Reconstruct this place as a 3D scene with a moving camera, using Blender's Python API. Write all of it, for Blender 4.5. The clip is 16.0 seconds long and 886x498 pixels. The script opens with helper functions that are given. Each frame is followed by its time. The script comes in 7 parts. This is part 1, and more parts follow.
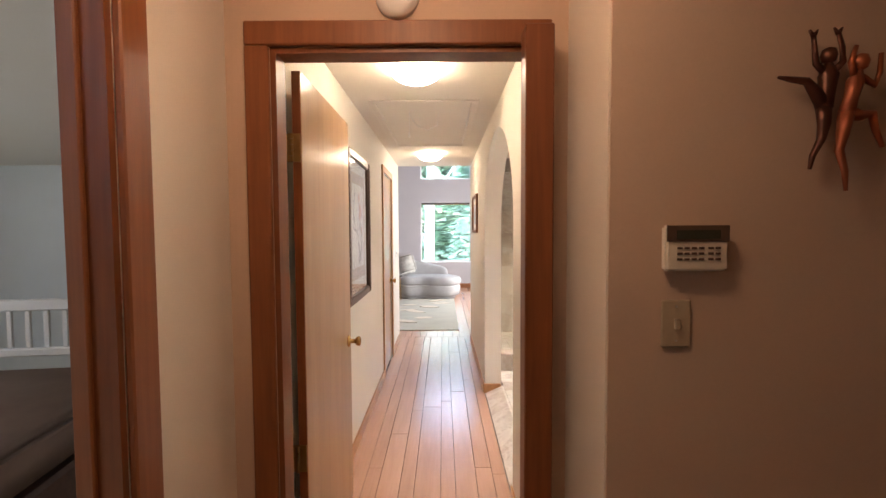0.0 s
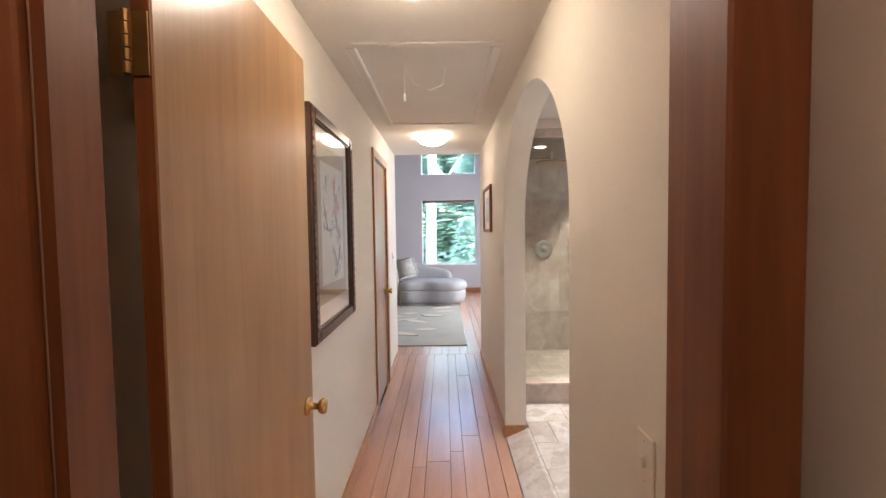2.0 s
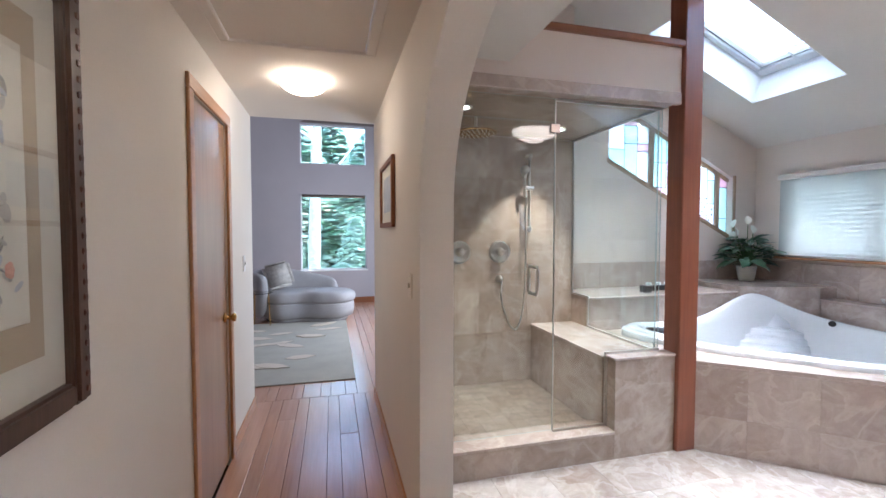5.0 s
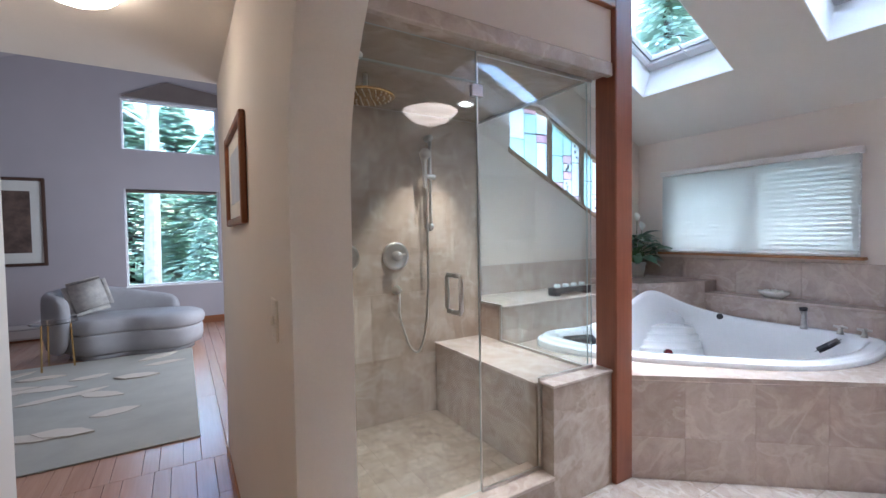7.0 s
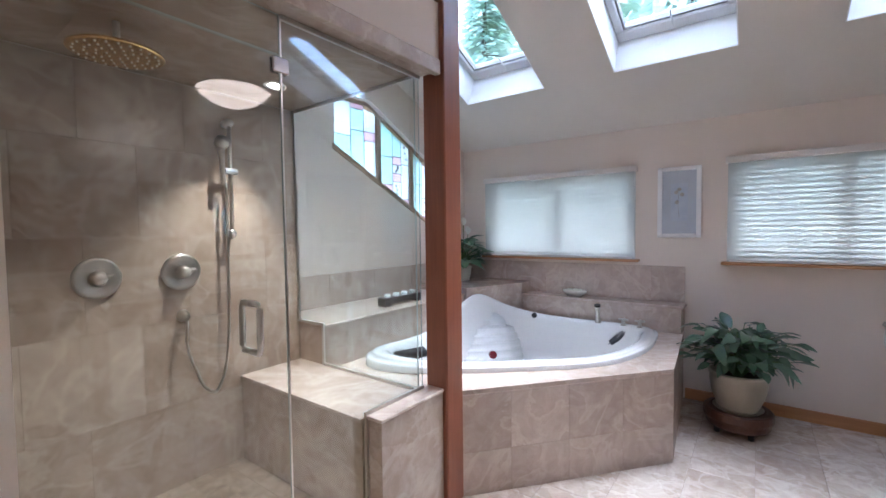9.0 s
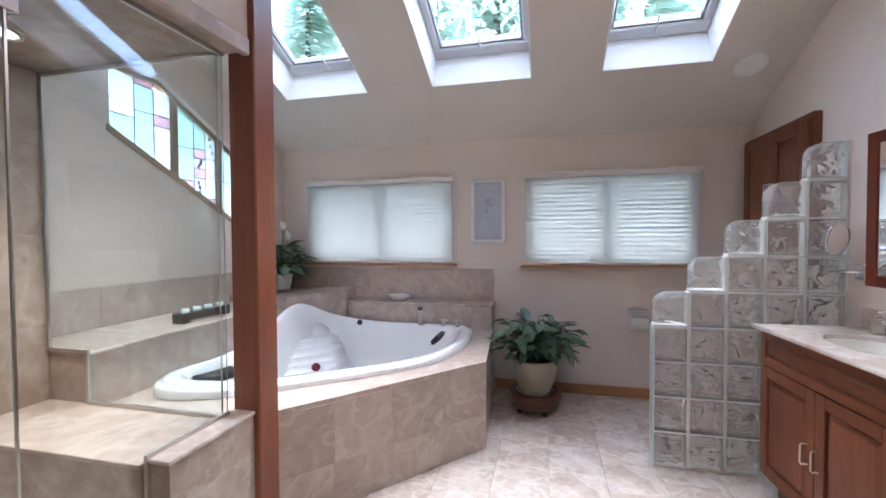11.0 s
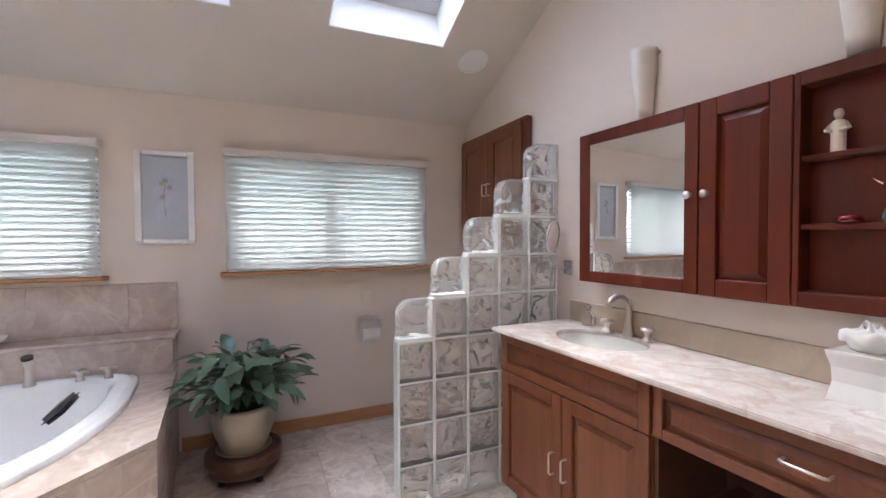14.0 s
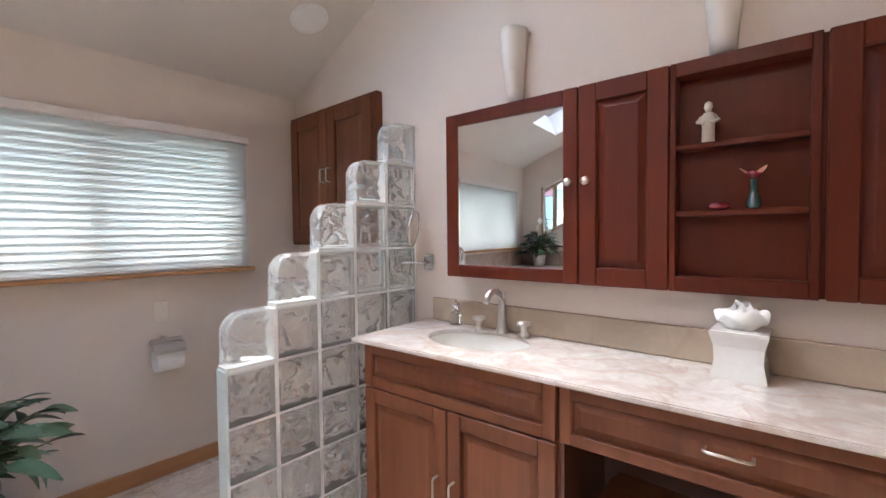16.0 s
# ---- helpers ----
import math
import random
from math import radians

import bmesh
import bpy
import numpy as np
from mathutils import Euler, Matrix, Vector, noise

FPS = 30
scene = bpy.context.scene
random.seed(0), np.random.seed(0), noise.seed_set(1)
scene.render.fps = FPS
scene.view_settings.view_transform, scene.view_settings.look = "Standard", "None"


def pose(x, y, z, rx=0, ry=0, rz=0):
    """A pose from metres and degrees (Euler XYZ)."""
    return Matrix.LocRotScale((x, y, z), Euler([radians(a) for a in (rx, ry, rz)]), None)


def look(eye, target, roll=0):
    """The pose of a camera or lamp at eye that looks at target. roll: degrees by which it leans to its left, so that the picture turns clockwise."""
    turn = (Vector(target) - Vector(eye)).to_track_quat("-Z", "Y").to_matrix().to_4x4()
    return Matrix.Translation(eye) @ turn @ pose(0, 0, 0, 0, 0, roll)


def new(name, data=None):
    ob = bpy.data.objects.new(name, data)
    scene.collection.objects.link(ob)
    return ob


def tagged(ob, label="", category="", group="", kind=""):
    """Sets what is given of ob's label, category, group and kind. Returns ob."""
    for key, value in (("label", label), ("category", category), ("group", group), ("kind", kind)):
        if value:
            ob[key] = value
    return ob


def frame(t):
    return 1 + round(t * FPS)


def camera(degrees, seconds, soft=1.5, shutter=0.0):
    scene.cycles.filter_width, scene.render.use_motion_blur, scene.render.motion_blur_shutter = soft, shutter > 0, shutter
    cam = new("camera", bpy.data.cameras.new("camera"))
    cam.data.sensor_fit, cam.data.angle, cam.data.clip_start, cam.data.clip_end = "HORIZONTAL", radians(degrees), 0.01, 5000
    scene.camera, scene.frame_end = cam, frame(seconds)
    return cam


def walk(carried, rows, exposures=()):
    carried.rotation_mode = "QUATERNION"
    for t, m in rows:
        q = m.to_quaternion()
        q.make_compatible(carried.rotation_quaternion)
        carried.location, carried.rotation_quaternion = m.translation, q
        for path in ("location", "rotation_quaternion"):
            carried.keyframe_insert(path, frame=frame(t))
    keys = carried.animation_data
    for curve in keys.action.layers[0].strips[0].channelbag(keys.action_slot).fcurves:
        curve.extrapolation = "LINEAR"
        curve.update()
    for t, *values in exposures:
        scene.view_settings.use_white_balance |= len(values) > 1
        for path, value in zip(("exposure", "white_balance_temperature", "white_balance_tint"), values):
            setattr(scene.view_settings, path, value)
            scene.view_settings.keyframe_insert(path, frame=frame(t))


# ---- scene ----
cam = camera(92.2, 16.0)
PATH = [
    (0, (0.986, 0.526, 1.468), (0.986, 2.524, 1.376), -0.3),
    (0.5, (0.964, 0.685, 1.475), (0.963, 2.683, 1.384), -0.5),
    (1, (0.966, 0.905, 1.473), (0.965, 2.903, 1.382), -0.5),
    (1.5, (0.977, 1.131, 1.471), (0.972, 3.128, 1.381), -0.7),
    (2, (0.946, 1.367, 1.459), (0.939, 3.365, 1.368), -0.8),
    (2.5, (0.933, 1.605, 1.451), (0.927, 3.603, 1.361), -0.7),
    (3, (0.945, 1.81, 1.444), (0.94, 3.809, 1.357), -0.7),
    (3.5, (0.94, 1.994, 1.427), (1.013, 3.99, 1.339), -0.3),
    (4, (0.947, 2.184, 1.408), (1.199, 4.167, 1.325), -0.4),
    (4.2, (0.96, 2.259, 1.409), (1.267, 4.233, 1.325), -0.2),
    (6.3, (1.089, 3.076, 1.381), (1.911, 4.898, 1.311), -0.9),
    (6.5, (1.11, 3.144, 1.382), (1.985, 4.942, 1.309), -1.0),
    (7, (1.145, 3.289, 1.379), (2.189, 4.994, 1.309), -0.9),
    (7.5, (1.229, 3.404, 1.376), (2.443, 4.991, 1.309), -0.9),
    (8, (1.324, 3.471, 1.371), (2.647, 4.959, 1.314), -1.0),
    (8.5, (1.374, 3.505, 1.39), (2.817, 4.857, 1.325), -0.7),
    (9, (1.39, 3.481, 1.431), (2.978, 4.657, 1.345), -0.7),
    (9.2, (1.402, 3.468, 1.43), (3.039, 4.579, 1.348), -0.6),
    (11.3, (1.5, 3.491, 1.396), (3.461, 3.878, 1.338), -0.3),
    (11.5, (1.536, 3.467, 1.407), (3.507, 3.804, 1.343), -0.3),
    (12, (1.632, 3.456, 1.413), (3.623, 3.628, 1.348), -0.4),
    (12.5, (1.759, 3.494, 1.411), (3.757, 3.425, 1.346), -0.2),
    (13, (1.888, 3.538, 1.397), (3.853, 3.169, 1.336), -0.1),
    (13.5, (2.064, 3.518, 1.397), (3.963, 2.894, 1.331), -0.3),
    (14, (2.205, 3.504, 1.379), (4.034, 2.697, 1.327), -0.3),
    (14.5, (2.349, 3.558, 1.367), (4.073, 2.546, 1.32), -0.2),
    (15, (2.46, 3.531, 1.358), (4.043, 2.31, 1.301), -0.4),
    (15.5, (2.589, 3.486, 1.324), (4.033, 2.104, 1.284), -0.6),
    (16, (2.611, 3.488, 1.349), (3.925, 1.982, 1.283), -0.6),
]
EXPOSURES = [(0, 5.12, 6900, 10), (2.0, 4.72, 6300, 10), (3.0, 4.64, 5950, 10), (4.0, 4.50, 5800, 10), (7, 4.02, 5680, 11), (9, 4.04, 5820, 13), (12, 4.06, 6200, 16), (14, 4.28, 6420, 15), (16, 4.40, 6500, 14)]
walk(cam, [(t, look(eye, target, roll)) for t, eye, target, roll in PATH], EXPOSURES)

# ---- world and sun ----
SUN_EL, SUN_ROT = radians(65), radians(94)
world = bpy.data.worlds.new("world")
scene.world = world
world.use_nodes = True
wn = world.node_tree
sky = wn.nodes.new("ShaderNodeTexSky")
sky.sky_type, sky.sun_disc, sky.sun_elevation, sky.sun_rotation = "NISHITA", False, SUN_EL, SUN_ROT
sky.air_density, sky.dust_density = 1.0, 1.2
wn.links.new(sky.outputs[0], wn.nodes["Background"].inputs[0])
wn.nodes["Background"].inputs[1].default_value = 0.15
sun = new("sun", bpy.data.lights.new("sun", "SUN"))
sun.data.energy, sun.data.angle, sun.data.color = 1.15, radians(45), (0.93, 0.97, 1.0)
sun.matrix_world = look((9, 3.2, 20), (0, 3.8, 0))


def area(name, m, sx, sy, power, color=(1, 1, 1)):
    ob = new(name, bpy.data.lights.new(name, "AREA"))
    ob.data.shape, ob.data.size, ob.data.size_y, ob.data.energy, ob.data.color = "RECTANGLE", sx, sy, power, color
    ob.matrix_world = m
    return ob


# ---- materials ----
def base_mat(name, rough=0.5, metal=0.0, coat=0.0, spec=0.5):
    m = bpy.data.materials.new(name)
    m.use_nodes = True
    b = m.node_tree.nodes["Principled BSDF"]
    b.inputs["Roughness"].default_value, b.inputs["Metallic"].default_value = rough, metal
    b.inputs["Coat Weight"].default_value, b.inputs["Coat Roughness"].default_value = coat, min(rough, 0.2)
    b.inputs["Specular IOR Level"].default_value = spec
    return m, m.node_tree, b


def coords(nt, scale=(1, 1, 1), rand=0.0):
    tc, mp = nt.nodes.new("ShaderNodeTexCoord"), nt.nodes.new("ShaderNodeMapping")
    mp.inputs["Scale"].default_value = scale
    nt.links.new(tc.outputs["Object"], mp.inputs[0])
    if rand:
        oi, mul = nt.nodes.new("ShaderNodeObjectInfo"), nt.nodes.new("ShaderNodeMath")
        mul.operation, mul.inputs[1].default_value = "MULTIPLY", rand
        nt.links.new(oi.outputs["Random"], mul.inputs[0])
        cx = nt.nodes.new("ShaderNodeCombineXYZ")
        for i in range(3):
            nt.links.new(mul.outputs[0], cx.inputs[i])
        nt.links.new(cx.outputs[0], mp.inputs["Location"])
    return mp.outputs[0]


def noise_tex(nt, vec, scale, detail=4, dist=0.0, rough=0.55):
    n = nt.nodes.new("ShaderNodeTexNoise")
    n.inputs["Scale"].default_value, n.inputs["Detail"].default_value = scale, detail
    n.inputs["Distortion"].default_value, n.inputs["Roughness"].default_value = dist, rough
    nt.links.new(vec, n.inputs["Vector"])
    return n.outputs[0]


def ramp(nt, fac, stops):
    r = nt.nodes.new("ShaderNodeValToRGB")
    while len(r.color_ramp.elements) < len(stops):
        r.color_ramp.elements.new(0.5)
    for e, (p, c) in zip(r.color_ramp.elements, stops):
        e.position, e.color = p, (*c, 1) if len(c) == 3 else c
    nt.links.new(fac, r.inputs[0])
    return r.outputs[0]


def mixc(nt, fac, a, b, mode="MIX"):
    m = nt.nodes.new("ShaderNodeMix")
    m.data_type, m.blend_type = "RGBA", mode
    for sock, v in ((m.inputs[0], fac), (m.inputs[6], a), (m.inputs[7], b)):
        if isinstance(v, (int, float)):
            sock.default_value = v
        elif isinstance(v, tuple):
            sock.default_value = (*v, 1)
        else:
            nt.links.new(v, sock)
    return m.outputs[2]


def bump(nt, b, height, strength=0.2, dist=0.002):
    n = nt.nodes.new("ShaderNodeBump")
    n.inputs["Strength"].default_value, n.inputs["Distance"].default_value = strength, dist
    nt.links.new(height, n.inputs["Height"])
    nt.links.new(n.outputs[0], b.inputs["Normal"])


def surf(name, c1, c2, scale=3.0, fine=60.0, rough=0.6, metal=0.0, coat=0.0, bmp=0.15, dist=0.002, rand=0.0, spec=0.5):
    m, nt, b = base_mat(name, rough, metal, coat, spec)
    v = coords(nt, rand=rand)
    big, small = noise_tex(nt, v, scale), noise_tex(nt, v, fine, 3)
    col = ramp(nt, big, [(0.3, c1), (0.7, c2)])
    col = mixc(nt, 0.12, col, ramp(nt, small, [(0.3, tuple(x * 0.8 for x in c1)), (0.7, c2)]))
    nt.links.new(col, b.inputs["Base Color"])
    bump(nt, b, small, bmp, dist)
    return m


def wood(name, c1, c2, c3, axis=2, rough=0.4, coat=0.15, scale=1.0, rand=30.0):
    m, nt, b = base_mat(name, rough, 0, coat)
    sc = [7.0 * scale] * 3
    sc[axis] = 0.6 * scale
    v = coords(nt, tuple(sc), rand)
    g = noise_tex(nt, v, 3.2, 6, 0.6)
    sc2 = [90.0] * 3
    sc2[axis] = 3.0
    v2 = coords(nt, tuple(sc2), rand)
    f = noise_tex(nt, v2, 1.0, 3)
    col = ramp(nt, g, [(0.28, c1), (0.5, c2), (0.72, c3)])
    col = mixc(nt, 0.25, col, ramp(nt, f, [(0.35, c1), (0.65, c3)]))
    if rand:
        oi = nt.nodes.new("ShaderNodeObjectInfo")
        col = mixc(nt, 0.35, col, ramp(nt, oi.outputs["Random"], [(0.0, c1), (1.0, c3)]))
    nt.links.new(col, b.inputs["Base Color"])
    bump(nt, b, f, 0.12, 0.001)
    return m


def marble(name, c1, c2, vein, rough=0.22, scale=2.2, rand=40.0, veinamt=0.6, coat=0.1, patch=0.0):
    m, nt, b = base_mat(name, rough, 0, coat)
    v = coords(nt, rand=rand)
    big = noise_tex(nt, v, scale, 5, 0.5)
    mid = noise_tex(nt, v, scale * 4.5, 8, 0.9, 0.68)
    v3 = noise_tex(nt, v, scale * 1.3, 5, 0.9, 0.55)
    col = ramp(nt, big, [(0.3, c1), (0.68, c2)])
    if patch:
        # broken slabs of differing tone, their outline softened by noise
        wob = noise_tex(nt, v, scale * 2.5, 4, 0.6)
        add = nt.nodes.new("ShaderNodeVectorMath")
        add.operation = "MULTIPLY_ADD"
        add.inputs[1].default_value = (0.16,) * 3
        nt.links.new(wob, add.inputs[0])
        nt.links.new(v, add.inputs[2])
        vo = nt.nodes.new("ShaderNodeTexVoronoi")
        vo.inputs["Scale"].default_value = scale * 2.6
        nt.links.new(add.outputs[0], vo.inputs["Vector"])
        sep = nt.nodes.new("ShaderNodeSeparateColor")
        nt.links.new(vo.outputs["Color"], sep.inputs[0])
        col = mixc(nt, patch, col, ramp(nt, sep.outputs[0], [(0.05, c1), (0.95, c2)]))
    col = mixc(nt, 0.5, col, ramp(nt, mid, [(0.38, c1), (0.66, c2)]))
    vm = ramp(nt, v3, [(0.475, (0, 0, 0)), (0.50, (veinamt,) * 3), (0.51, (veinamt,) * 3), (0.56, (0, 0, 0))])
    col = mixc(nt, vm, col, vein)
    if rand:
        oi = nt.nodes.new("ShaderNodeObjectInfo")
        col = mixc(nt, 0.25, col, ramp(nt, oi.outputs["Random"], [(0.0, c1), (1.0, c2)]))
    nt.links.new(col, b.inputs["Base Color"])
    bump(nt, b, mid, 0.05, 0.001)
    return m


def glassmat(name, color=(1, 1, 1), rough=0.0, ior=1.45, bmp=0.0, bscale=18.0, clear=1.0):
    m, nt, b = base_mat(name, rough)
    b.inputs["Transmission Weight"].default_value, b.inputs["IOR"].default_value = clear, ior
    b.inputs["Base Color"].default_value = (*color, 1)
    if bmp:
        bump(nt, b, noise_tex(nt, coords(nt, (1, 1, 1.6), 9.0), bscale, 0.0, 1.8), bmp, 0.06)
    return m


def glow(name, color, strength):
    m, nt, b = base_mat(name, 0.3)
    b.inputs["Base Color"].default_value = (*color, 1)
    b.inputs["Emission Color"].default_value = (*color, 1)
    b.inputs["Emission Strength"].default_value = strength
    return m


